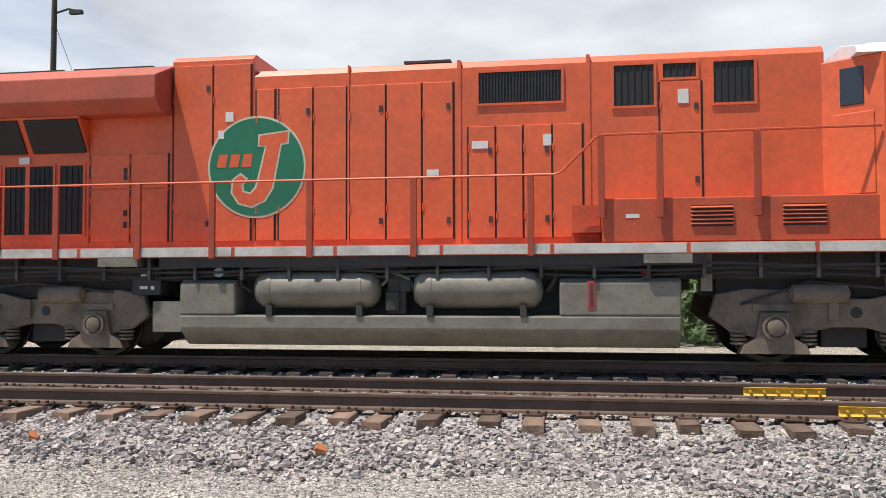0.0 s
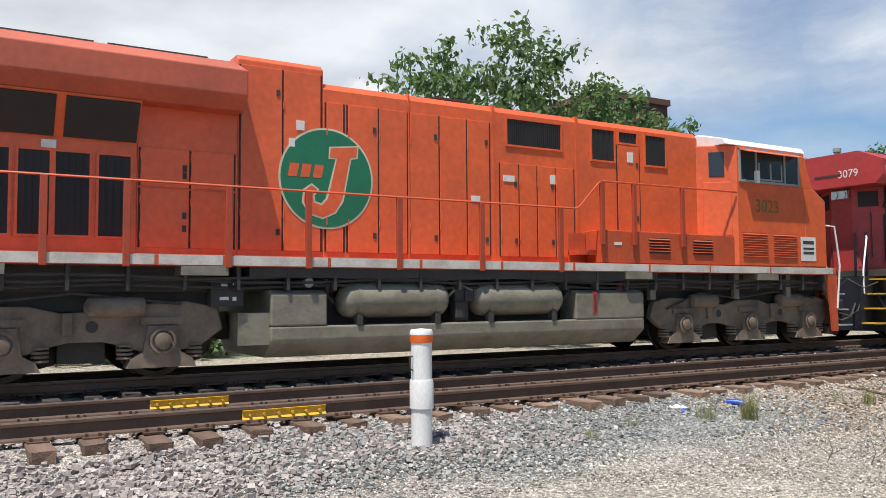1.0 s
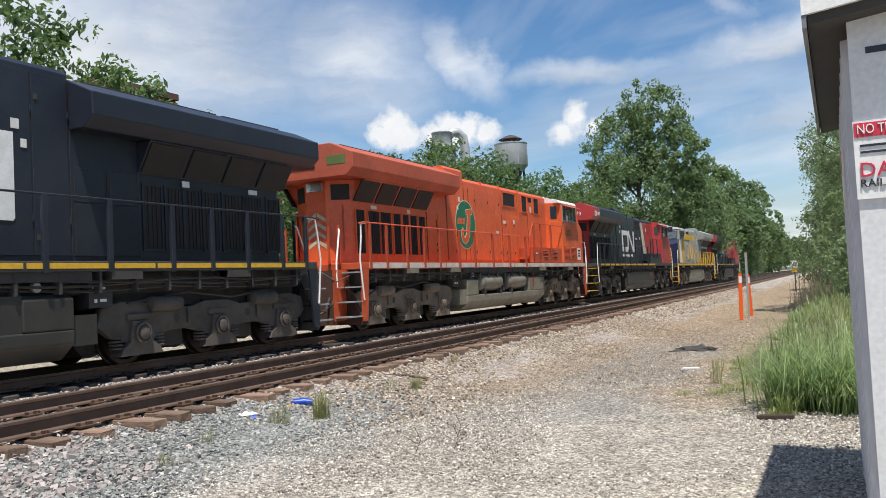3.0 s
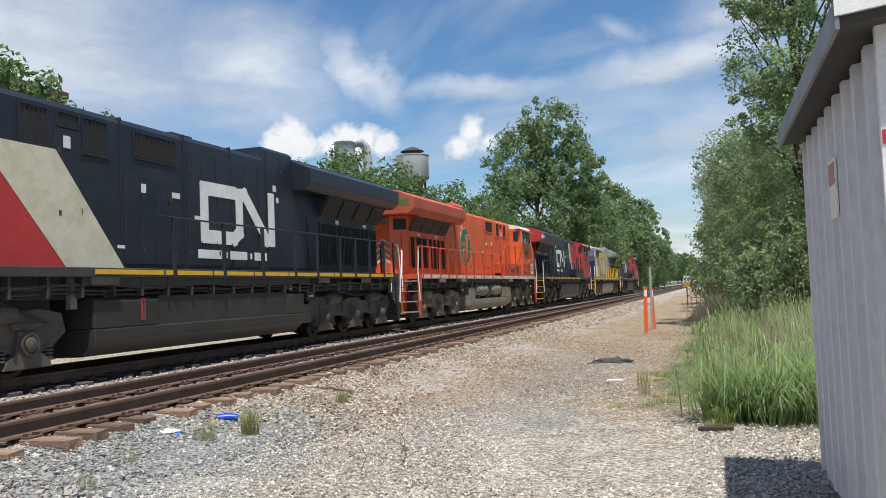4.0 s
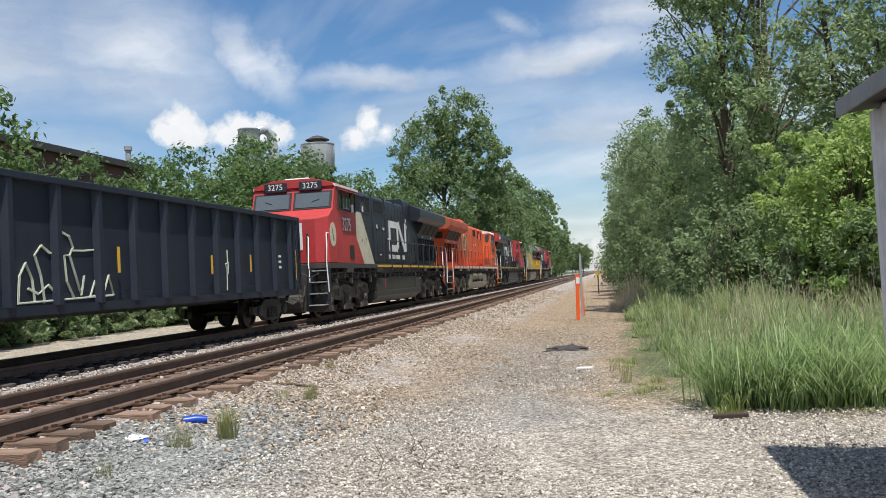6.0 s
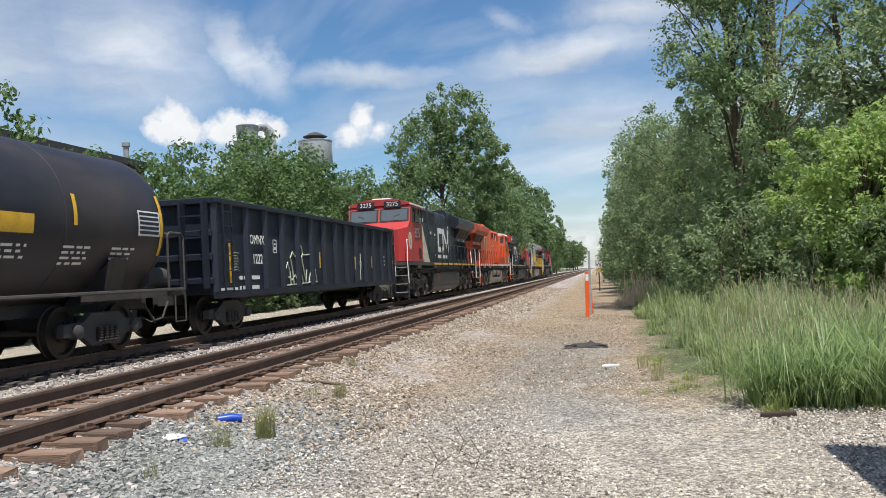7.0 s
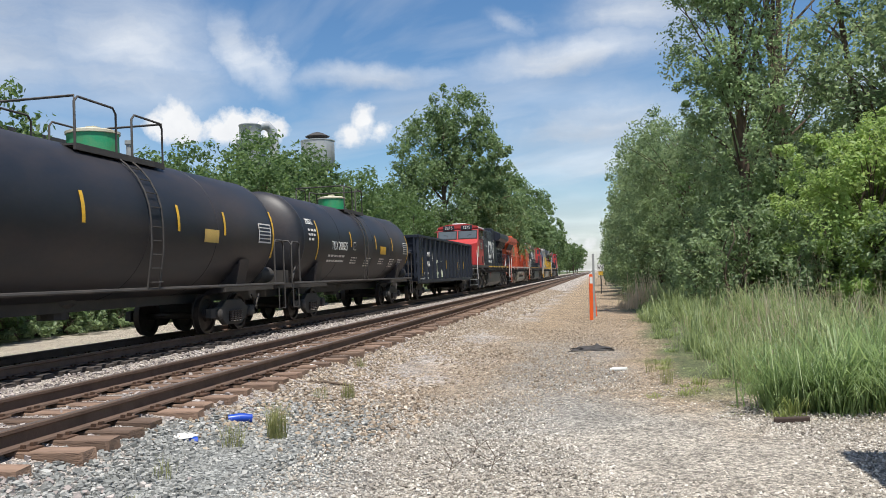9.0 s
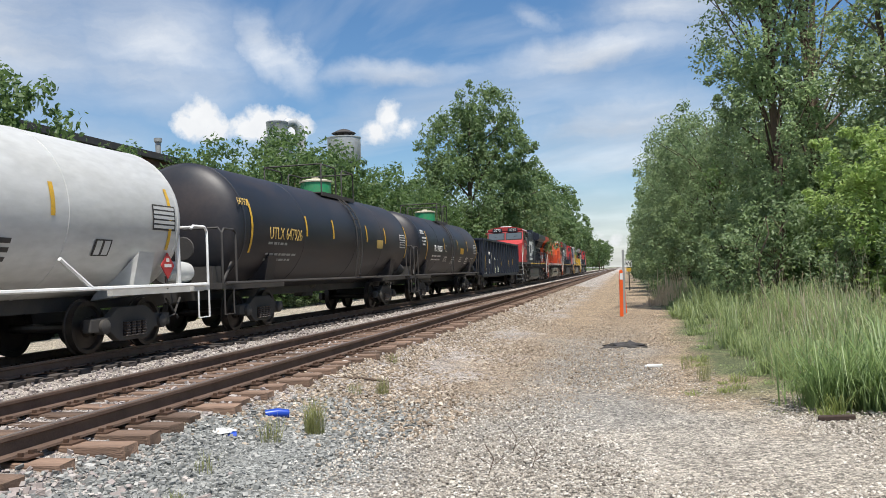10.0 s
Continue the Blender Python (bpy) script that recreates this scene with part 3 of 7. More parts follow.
    # engine hood, tall box behind it, electrical cabinet
    part("engine_hood", Mesh().prism([(-0.95, 1.83), (0.95, 1.83), (0.95, 4.72), (0.85, 4.84), (-0.85, 4.84), (-0.95, 4.72)], -2.78, 6.3), H, L, bevel=0.015)
    part("dynamic_brake_box", Mesh().prism([(-0.95, 1.83), (0.95, 1.83), (0.95, 5.04), (0.85, 5.13), (-0.85, 5.13), (-0.95, 5.04)], -4.25, -2.78), H, L, bevel=0.015)
    for y0, y1 in ((2.74, 2.8), (0.68, 0.74), (-1.15, -1.12)):
        part("seam_strip", Mesh().box(-0.965, 0.965, y0, y1, 1.84, 4.845), H, L)
    part("exhaust_stack", Mesh().box(-0.4, 0.4, -0.25, 0.45, 4.84, 4.96).box(-0.48, 0.48, -0.3, 0.5, 4.96, 5.0), DARK, L)
    part("roof_vent", Mesh().box(-0.6, 0.6, 1.0, 2.4, 4.84, 4.9), H, L)
    # low equipment box beside the cab
    for s in (1, -1):
        if paint.get("no_box"):
            continue
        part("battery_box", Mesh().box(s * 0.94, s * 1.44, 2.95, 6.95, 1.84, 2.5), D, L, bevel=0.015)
        for y in () if paint.get("plain_box") else (4.55, 5.85):
            lv = part("louvre", Mesh().box(s * 1.44, s * 1.446, y - 0.3, y + 0.3, 2.06, 2.38), GRILLE, L)
            sl = Mesh()
            for k in range(5):
                sl.prism([(s * 1.446, 2.09 + k * 0.06), (s * 1.475, 2.1 + k * 0.06), (s * 1.446, 2.125 + k * 0.06)], y - 0.3, y + 0.3)
            part("slats", sl, paint.get("slat", D), lv)
        part("step_box", Mesh().box(s * 0.95, s * 1.3, 2.5, 2.93, 2.0, 2.1).box(s * 0.95, s * 0.99, 2.5, 2.93, 1.85, 2.45), D, L)
    # cab: wide, with raked windscreen and slanted rear corners
    side = [(-0.95, 6.25), (0.95, 6.25), (1.5, 6.95), (1.5, 9.3), (-1.5, 9.3), (-1.5, 6.95)]
    part("cab", Mesh().prism(side, 1.84, 4.55, "z"), C, L, bevel=0.02)
    part("cab_roof", Mesh().prism([(-1.5, 4.55), (1.5, 4.55), (1.42, 4.68), (0.7, 4.86), (-0.7, 4.86), (-1.42, 4.68)], 6.6, 9.38), paint.get("roof", WHITE), L, bevel=0.01)
    if paint.get("roof"):
        for s in (1, -1):
            part("roof_edge", Mesh().box(s * 1.44, s * 1.53, 6.6, 9.3, 4.55, 4.63), WHITE, L, "white roof edge")
        part("roof_cap", Mesh().box(-0.45, 0.45, 8.3, 9.0, 4.86, 4.95), WHITE, L, bevel=0.03)
    part("air_conditioner", Mesh().box(-0.35, 0.35, 7.1, 8.1, 4.86, 5.0), DARK if paint.get("wing_end") else WHITE, L, bevel=0.03)
    ws = Mesh().add([(-1.5, 9.3, 4.55), (1.5, 9.3, 4.55), (1.5, 9.62, 3.72), (-1.5, 9.62, 3.72), (-1.5, 9.3, 3.72), (1.5, 9.3, 3.72)],
                    [(0, 1, 2, 3), (0, 3, 4), (1, 5, 2), (3, 2, 5, 4), (0, 4, 5, 1)])
    part("windscreen_wall", ws, C, L)
    for s in (1, -1):
        gl, gs = Mesh(), Mesh()
        def wp(xx, k):
            return (xx, 9.31 + 0.32 * (1 - k), 3.72 + 0.83 * k)
        a, b = (0.12, 1.36)
        gl.add([wp(s * a, 0.1), wp(s * b, 0.1), wp(s * b, 0.72), wp(s * a, 0.72), *[(p[0], p[1] + 0.03, p[2] + 0.015) for p in (wp(s * a, 0.1), wp(s * b, 0.1), wp(s * b, 0.72), wp(s * a, 0.72))]],
               [(0, 1, 2, 3), (4, 5, 6, 7), (0, 1, 5, 4), (1, 2, 6, 5), (2, 3, 7, 6), (3, 0, 4, 7)])
        rim = (wp(s * 0.04, 0.03), wp(s * 1.44, 0.03), wp(s * 1.44, 0.8), wp(s * 0.04, 0.8))
        gs.add([*rim, *[(p[0], p[1] + 0.018, p[2] + 0.009) for p in rim]], [(0, 1, 2, 3), (4, 5, 6, 7), (0, 1, 5, 4), (1, 2, 6, 5), (2, 3, 7, 6), (3, 0, 4, 7)])
        part("windscreen_surround", gs, GRILLE, L)
        part("windscreen", gl, mat("windscreen_glass", (0.10, 0.12, 0.13), 0.04, 0.0, amount=0.2, coat=0.5), L)
        part("wiper", Mesh().tube([wp(s * 0.7, 0.12), (s * 0.75, 9.56, 4.02), (s * 1.0, 9.53, 4.1)], 0.012, 5), DARK, L)
        nb = part("number_board", Mesh().box(s * 0.24, s * 1.06, 9.3, 9.44, 4.44, 4.76), BLACK, L, bevel=0.01)
        if paint.get("number"):
            lettering("road_number", paint["number"], 0.29, WHITE, nb, pose(s * 0.65, 9.443, 4.6, 90, 0, 180))
        # side window with frame and sunshade
        w = part("side_window", Mesh().box(s * 1.49, s * 1.512, 7.05, 9.05, 3.78, 4.46), GLASS, L)
        fr = Mesh()
        for y0, y1, z0, z1 in ((7.0, 9.1, 3.73, 3.78), (7.0, 9.1, 4.46, 4.51), (7.0, 7.05, 3.78, 4.46), (9.05, 9.1, 3.78, 4.46), (7.55, 7.6, 3.78, 4.46), (8.55, 8.6, 3.78, 4.46)):
            fr.box(s * 1.5, s * 1.535, y0, y1, z0, z1)
        part("window_frame", fr, paint.get("window", SILVER), w)
        sash = Mesh()
        for y0, y1, z0, z1 in ((7.66, 7.7, 3.8, 4.2), (8.06, 8.1, 3.8, 4.2), (8.45, 8.49, 3.8, 4.2), (7.7, 8.06, 3.8, 3.84), (8.1, 8.45, 3.8, 3.84)):
            sash.box(s * 1.505, s * 1.528, y0, y1, z0, z1)
        part("sash", sash, SILVER, w)
        part("mirror", Mesh().box(s * 1.52, s * 1.6, 7.5, 7.6, 3.72, 4.0), WHITE, w)
        part("sunshade", Mesh().prism([(s * 1.5, 4.46), (s * 1.8, 4.36), (s * 1.8, 4.375), (s * 1.5, 4.49)], 7.0, 9.05), C, L)
        # small window in the slanted rear corner
        m = Matrix.Translation((s * 1.225, 6.6, 4.12)) @ Matrix.Rotation(math.atan2(0.55 * s, 0.7) * -1, 4, "Z")
        part("corner_window", Mesh().cbox((0, 0, 0), (0.03, 0.34, 0.56), m), GLASS, L, bevel=0.01)
        part("corner_door", Mesh().cbox((s * 0.012, 0, -1.0), (0.02, 0.62, 1.2), m), C, L, bevel=0.01)
        # nose side louvres
        for y in paint.get("nose_louvres", (7.5, 8.55)):
            lv = part("louvre", Mesh().box(s * 1.5, s * 1.505, y - 0.42, y + 0.42, 2.02, 2.6), paint.get("cab_low", D), L)
            sl = Mesh()
            for k in range(10):
                sl.prism([(s * 1.505, 2.04 + k * 0.055), (s * 1.53, 2.05 + k * 0.055), (s * 1.505, 2.075 + k * 0.055)], y - 0.42, y + 0.42)
            part("slats", sl, paint.get("cab_low", D), lv)
    # nose
    nose = Mesh()
    pl = [(-1.5, 9.3, 3.73), (1.5, 9.3, 3.73), (1.5, 9.64, 3.735), (1.5, 10.1, 3.46), (1.12, 10.42, 3.36), (-1.12, 10.42, 3.36), (-1.5, 10.1, 3.46), (-1.5, 9.64, 3.735)]
    k = len(pl)
    nose.add([(x, y, 1.84) for x, y, z in pl] + [(x, y, z) for x, y, z in pl],
             [tuple(range(k)), (k, k + 1, k + 2, k + 7), (k + 2, k + 3, k + 6, k + 7), (k + 3, k + 4, k + 5, k + 6)] + [(i, (i + 1) % k, (i + 1) % k + k, i + k) for i in range(k)])
    part("nose_seam", Mesh().box(-0.42, 0.42, 10.42, 10.428, 1.95, 3.05), paint.get("nose", C), L, bevel=0.004)
    part("nose", nose, paint.get("nose", C), L, bevel=0.03)
    part("headlight", Mesh().box(-0.28, 0.28, 10.3, 10.46, 3.2, 3.42).lathe([(0.09, 10.46), (0.09, 10.48)], 14, "y", (0.13, 0, 3.31)).lathe([(0.09, 10.46), (0.09, 10.48)], 14, "y", (-0.13, 0, 3.31)), LAMP_GLASS, L)
    part("rear_headlight", Mesh().box(-0.24, 0.24, -10.6, -10.5, 3.82, 4.04).lathe([(0.09, -10.63), (0.09, -10.6)], 14, "y", (-0.12, 0, 3.93)).lathe([(0.09, -10.63), (0.09, -10.6)], 14, "y", (0.12, 0, 3.93)), LAMP_GLASS, L)
    # ends: pilot, steps, grab irons, coupler
    for e in (1, -1):
        ye = 10.45 if e > 0 else -10.75
        sg = 1 if e > 0 else -1
        pm = paint["pilot"]
        part("pilot", Mesh().prism([(-1.45, 0.22), (1.45, 0.22), (1.45, 0.5), (0.9, 1.66), (-0.9, 1.66), (-1.45, 0.5)], ye - sg * 0.02, ye + sg * 0.06), pm, L)
        part("coupler", Mesh().box(-0.14, 0.14, ye, ye + sg * 0.75, 0.8, 1.05).box(-0.26, 0.26, ye + sg * 0.75, ye + sg * 1.12, 0.72, 1.12).box(-0.34, -0.18, ye + sg * 0.9, ye + sg * 1.2, 0.72, 1.1), DARK, L, bevel=0.03)
        for s in (1, -1):
            part("air_hose", Mesh().tube([(s * 0.5, ye + sg * 0.05, 0.95), (s * 0.52, ye + sg * 0.3, 0.6), (s * 0.4, ye + sg * 0.55, 0.5), (s * 0.25, ye + sg * 0.75, 0.62)], 0.03, 6), DARK, L)
            part("air_hose", Mesh().tube([(s * 0.7, ye + sg * 0.05, 1.1), (s * 0.75, ye + sg * 0.35, 0.75), (s * 0.6, ye + sg * 0.5, 0.62), (s * 0.45, ye + sg * 0.7, 0.7)], 0.022, 6), DARK, L)
            ss = part("step_well", Mesh().box(s * 0.98, s * 1.02, ye - sg * 0.1, ye + sg * 0.62, 0.35, 1.66), paint["stepside"], L)
            part("step_side", Mesh().prism([(ye - sg * 0.34, 1.66), (ye + sg * 0.02, 1.66), (ye + sg * 0.02, 0.3), (ye - sg * 0.2, 0.3)], s * 1.45, s * 1.5, "x"), paint["stepside"], ss)
            for i in range(4):
                z = 0.42 + i * 0.38
                st = part("step", Mesh().box(s * 1.02, s * 1.48, ye - sg * 0.02, ye + sg * (0.62 - 0.13 * i), z, z + 0.035), paint["steps"], ss)
            part("grab_iron", Mesh().tube([(s * 1.47, ye - sg * 0.3, 2.86), (s * 1.5, ye - sg * 0.02, 2.84), (s * 1.52, ye + sg * 0.02, 2.5), (s * 1.52, ye + sg * 0.12, 1.9), (s * 1.52, ye - sg * 0.02, 0.85)], 0.022, 6), PIPE_WHITE, L, "white-painted grab iron", smooth=60)
            part("grab_iron", Mesh().tube([(s * 0.85, ye + sg * 0.02, 2.75), (s * 0.9, ye + sg * 0.08, 2.7), (s * 0.98, ye + sg * 0.4, 1.85), (s * 1.02, ye + sg * 0.48, 1.5), (s * 1.02, ye + sg * 0.46, 1.2)], 0.022, 6), PIPE_WHITE, L, "white-painted grab iron", smooth=60)
            part("cut_lever", Mesh().tube([(s * 1.3, ye + sg * 0.3, 1.5), (s * 1.1, ye + sg * 0.62, 1.35), (s * 0.7, ye + sg * 0.66, 1.6), (s * 0.3, ye + sg * 0.7, 1.2)], 0.016, 5), DARK, L)
            part("platform_post", Mesh().box(s * 0.5, s * 0.56, ye + sg * 0.01, ye + sg * 0.05, 1.83, 2.85).box(s * 0.82, s * 0.88, ye + sg * 0.01, ye + sg * 0.05, 1.83, 2.85), R, L)
    # walkway handrails with their posts
    for s in (1, -1):
        flat_rail = paint.get("no_box")
        z = lambda y: 2.88 if y < 2.3 else 3.46
        for y in (-10.3, -9.4, -8.2, -7.1, -6.02, -4.55, -3.26, -1.62, 0.06, 1.88, 2.94, 3.8, 5.19):
            if flat_rail and y > 2.5:
                continue
            b = 1.64 if y < 2.5 else 2.2
            part("handrail_post", Mesh().box(s * 1.475, s * 1.535, y - 0.05, y + 0.05, b, z(y)), paint.get("post", R), L, bevel=0.008)
        part("handrail", Mesh().tube([(s * 1.51, -10.85, 2.84), (s * 1.51, -10.6, 2.88), (s * 1.51, 2.25, 2.88)] + ([(s * 1.51, 2.4, 2.86)] if flat_rail else [(s * 1.51, 2.35, 2.92), (s * 1.51, 2.86, 3.42), (s * 1.51, 2.98, 3.46), (s * 1.51, 6.9, 3.48)]), 0.02, 6), R, L, smooth=60)
    # fuel tank, reservoirs and gear between the trucks
    fuel = paint.get("fuel", TAUPE)
    low = [(-1.42, 0.5), (-1.1, 0.23), (1.1, 0.23), (1.42, 0.5)]
    part("fuel_tank", Mesh().prism(low + [(1.42, 0.73), (-1.42, 0.73)], -3.85, 4.1)
         , fuel, L, bevel=0.03)
    part("equipment_rack", Mesh().box(-0.9, 0.9, -2.9, 2.3, 0.72, 1.5), DARK, L)
    part("tank_end", Mesh().prism([(-1.42, 0.73), (1.42, 0.73), (1.42, 1.24), (1.3, 1.3), (-1.3, 1.3), (-1.42, 1.24)], 2.3, 4.1), fuel, L, bevel=0.03)
    part("tank_end", Mesh().prism([(-1.42, 0.73), (1.42, 0.73), (1.42, 1.24), (1.3, 1.3), (-1.3, 1.3), (-1.42, 1.24)], -3.85, -2.9), fuel, L, bevel=0.03)
    for s in (1, -1):
        part("tank_skirt", Mesh().box(s * 0.9, s * 1.36, -4.35, -3.85, 0.45, 0.95), fuel, L)
        if paint.get("reservoirs"):
            for y0, y1 in ((-2.62, -0.53), (0.0, 2.05)):
                rv = part("air_reservoir", Mesh().lathe([(0.05, y0), (0.2, y0 + 0.03), (0.29, y0 + 0.13), (0.31, y0 + 0.26), (0.31, y1 - 0.26), (0.29, y1 - 0.13), (0.2, y1 - 0.03), (0.05, y1)], 28, "y", (s * 1.17, 0, 1.14)), fuel, L, smooth=50)
                for y in (y0 + 0.3, y1 - 0.3):
                    part("strap", Mesh().lathe([(0.318, y - 0.03), (0.318, y + 0.03)], 28, "y", (s * 1.17, 0, 1.14)), fuel, rv, smooth=40)
                    part("bracket", Mesh().box(s * 1.3, s * 1.44, y - 0.05, y + 0.05, 0.72, 0.9), DARK, rv)
            part("valve", Mesh().box(s * 1.1, s * 1.3, -0.4, -0.1, 0.75, 1.5).box(s * 1.25, s * 1.36, -0.42, -0.2, 0.8, 1.1).box(s * 1.2, s * 1.34, -0.2, -0.02, 1.1, 1.3), DARK, L, bevel=0.02)
            part("air_pipe", Mesh().tube([(s * 1.2, -2.7, 1.1), (s * 1.28, -2.85, 1.2), (s * 1.28, -2.85, 1.5)], 0.03, 6), DARK, L)
            part("air_pipe", Mesh().tube([(s * 1.25, -0.5, 1.2), (s * 1.32, -0.3, 1.4), (s * 1.32, -0.05, 1.3), (s * 1.25, 0.0, 1.15)], 0.026, 6), TAUPE, L)
            part("air_pipe", Mesh().tube([(s * 1.2, 2.1, 1.1), (s * 1.28, 2.22, 1.25), (s * 1.28, 2.25, 1.5)], 0.03, 6), DARK, L)
        else:
            part("tank_upper", Mesh().prism([(s * 1.0, 0.7), (s * 1.4, 0.7), (s * 1.4, 1.3), (s * 1.0, 1.3)], -2.9, 2.3), fuel, L)
        part("sight_gauge", Mesh().box(s * 1.42, s * 1.43, 2.72, 2.84, 0.84, 1.26), RED, L, "red-framed fuel sight gauge")
        part("sight_glass", Mesh().box(s * 1.43, s * 1.435, 2.755, 2.805, 0.88, 1.22), DARK, L)
        part("filler_cap", Mesh().lathe([(0.08, 1.3), (0.08, 1.42), (0.05, 1.45)], 12, "z", (s * 1.25, 3.6, 0)), RED, L)
        part("gauge", Mesh().lathe([(0.08, s * 1.3), (0.08, s * 1.38)], 16, "x", (0, -3.2, 1.42)), SILVER, L)
        part("electric_box", Mesh().box(s * 1.0, s * 1.3, -4.75, -4.25, 1.05, 1.5), DARK, L)
        part("stencil_bars", Mesh().box(s * 1.3, s * 1.305, -4.6, -4.5, 1.36, 1.4).box(s * 1.3, s * 1.305, -4.42, -4.32, 1.38, 1.42).box(s * 1.3, s * 1.305, -4.62, -4.48, 1.15, 1.2).box(s * 1.3, s * 1.305, -4.42, -4.36, 1.14, 1.2), WHITE, L)
        for y in (4.4, 7.0, 8.8):
            part("hanger", Mesh().box(s * 1.2, s * 1.3, y, y + 0.16, 1.1, 1.66), TAUPE, L)
    for yc in (-7.57, 7.57):
        part("bolster_gear", Mesh().box(-0.95, 0.95, yc - 2.9, yc + 2.9, 1.0, 1.3), DARK, L)
        for dy in (-2.12, 0, 2.12):
            part("traction_motor", Mesh().lathe([(0.3, -0.62), (0.38, -0.55), (0.38, 0.55), (0.3, 0.62)], 12, "x", (0, yc + dy + 0.55, 0.55)).box(-0.6, 0.6, yc + dy - 0.2, yc + dy + 0.5, 0.3, 0.9), DARK, L)
        loco_truck(L, yc, paint.get("truck", TRUCK))
        for dy in (-2.12, 0, 2.12):
            wheelset(L, yc + dy, 0.53, fwd)
    # small white notices
    s, x = vis, vis * 0.95
    for y, zz, w, h in ((-3.2, 4.05, 0.14, 0.16), (-3.35, 3.75, 0.1, 0.14), (0.28, 3.02, 0.2, 0.1), (1.05, 3.45, 0.26, 0.12), (2.12, 3.5, 0.13, 0.18), (4.22, 4.12, 0.16, 0.22), (-7.0, 3.4, 0.2, 0.12), (-9.1, 3.4, 0.3, 0.1)):
        part("notice", Mesh().box(x + s * 0.02, x + s * 0.036, y - w / 2, y + w / 2, zz - h / 2, zz + h / 2), STICKER, L)
    part("notice", Mesh().box(s * 1.44, s * 1.447, 3.3, 3.5, 2.2, 2.26), STICKER, L)
    return L


ORANGE_SET = dict(hood=ORANGE, end=ORANGE, cab=ORANGE, low=ORANGE_LOW, wing=WING_RED, rail=ORANGE_LOW, post=ORANGE_POST_SHADED, stripe=DIRTY_WHITE, pilot=mat("rusty_pilot_paint", (0.10, 0.045, 0.032), 0.8, dirt=(0.035, 0.026, 0.022), amount=0.8, scale=3), stepside=ORANGE_LOW, steps=SILVER, reservoirs=True, deck=ORANGE_LOW)
BLACK_SET = dict(plain_box=True, stripe_span=(1.71, 1.80, 4.0), roof=RED, window=DARK, nose_louvres=(), cab_low=RED, hood=BLACK, end=RED, cab=RED, low=BLACK, rail=BLACK, stripe=YELLOW, pilot=BLACK, stepside=BLACK, steps=YELLOW, wing_end=None, fuel=mat("dark_tank_paint", (0.03, 0.029, 0.026), 0.5, dirt=(0.06, 0.055, 0.045), amount=0.6, scale=1.5), truck=mat("dark_truck_steel", (0.105, 0.088, 0.072), 0.75, dirt=(0.035, 0.03, 0.026), amount=0.7, scale=2.2), pad=DARK)
NAVY = mat("navy_paint", (0.016, 0.02, 0.06), 0.45)
GREY_SET = dict(nose_louvres=(), hood=SILVER, end=SILVER, cab=SILVER, low=SILVER, rail=YELLOW, stripe=YELLOW, pilot=NAVY, stepside=YELLOW, steps=YELLOW, nose=NAVY, wing=SILVER, roof=WHITE)


def emblem(L, s):
    """Round green shield with a hooked red figure and three slanted red blocks."""
    x, y, z = s * 0.975, -2.72, 3.19
    ring = part("emblem_ring", Mesh().lathe([(0.86, x), (0.86, x + s * 0.004)], 56, "x", (0, y, z)), CREAM, L, "round green and white emblem")
    part("emblem_field", Mesh().lathe([(0.825, x), (0.825, x + s * 0.008)], 56, "x", (0, y, z)), GREEN, ring)
    hook = [(0.06, 0.52), (0.56, 0.58), (0.54, 0.40), (0.42, 0.38), (0.27, -0.36), (0.14, -0.56), (-0.08, -0.66), (-0.30, -0.60), (-0.42, -0.42), (-0.40, -0.22), (-0.28, -0.13),
            (-0.18, -0.20), (-0.26, -0.30), (-0.24, -0.42), (-0.10, -0.46), (0.0, -0.36), (0.05, -0.2), (0.18, 0.36), (0.05, 0.36)]
    def fat(k):
        out = []
        n = len(hook)
        for i in range(n):
            a, b, c = Vector(hook[i - 1]), Vector(hook[i]), Vector(hook[(i + 1) % n])
            d1, d2 = (b - a).normalized(), (c - b).normalized()
            nrm = (Vector((d1.y, -d1.x)) + Vector((d2.y, -d2.x)))
            nrm = nrm.normalized() if nrm.length > 0.05 else Vector((0, 0))
            out.append(b - nrm * k)
        return out
    part("emblem_outline", Mesh().prism([(y + s * p[0], z + p[1]) for p in fat(0.035)], x, x + s * 0.011, "x"), CREAM, ring)
    part("emblem_hook", Mesh().prism([(y + s * p[0], z + p[1]) for p in hook], x, x + s * 0.014, "x"), ORANGE, ring)
    for k in range(3):
        b = Mesh().prism([(y + s * (px + k * 0.22), z + pz) for px, pz in ((-0.70, 0.0), (-0.54, 0.0), (-0.50, 0.22), (-0.66, 0.22))], x, x + s * 0.012, "x")
        part("emblem_block", b, ORANGE, ring)


def worm(L, s, x, y, z, size, m=WHITE, wide=2.0):
    part("emblem", strokes(Mesh(), WORM, 0.24, s, x, y, z, size, wide=wide), m, L, "flowing one-stroke emblem")


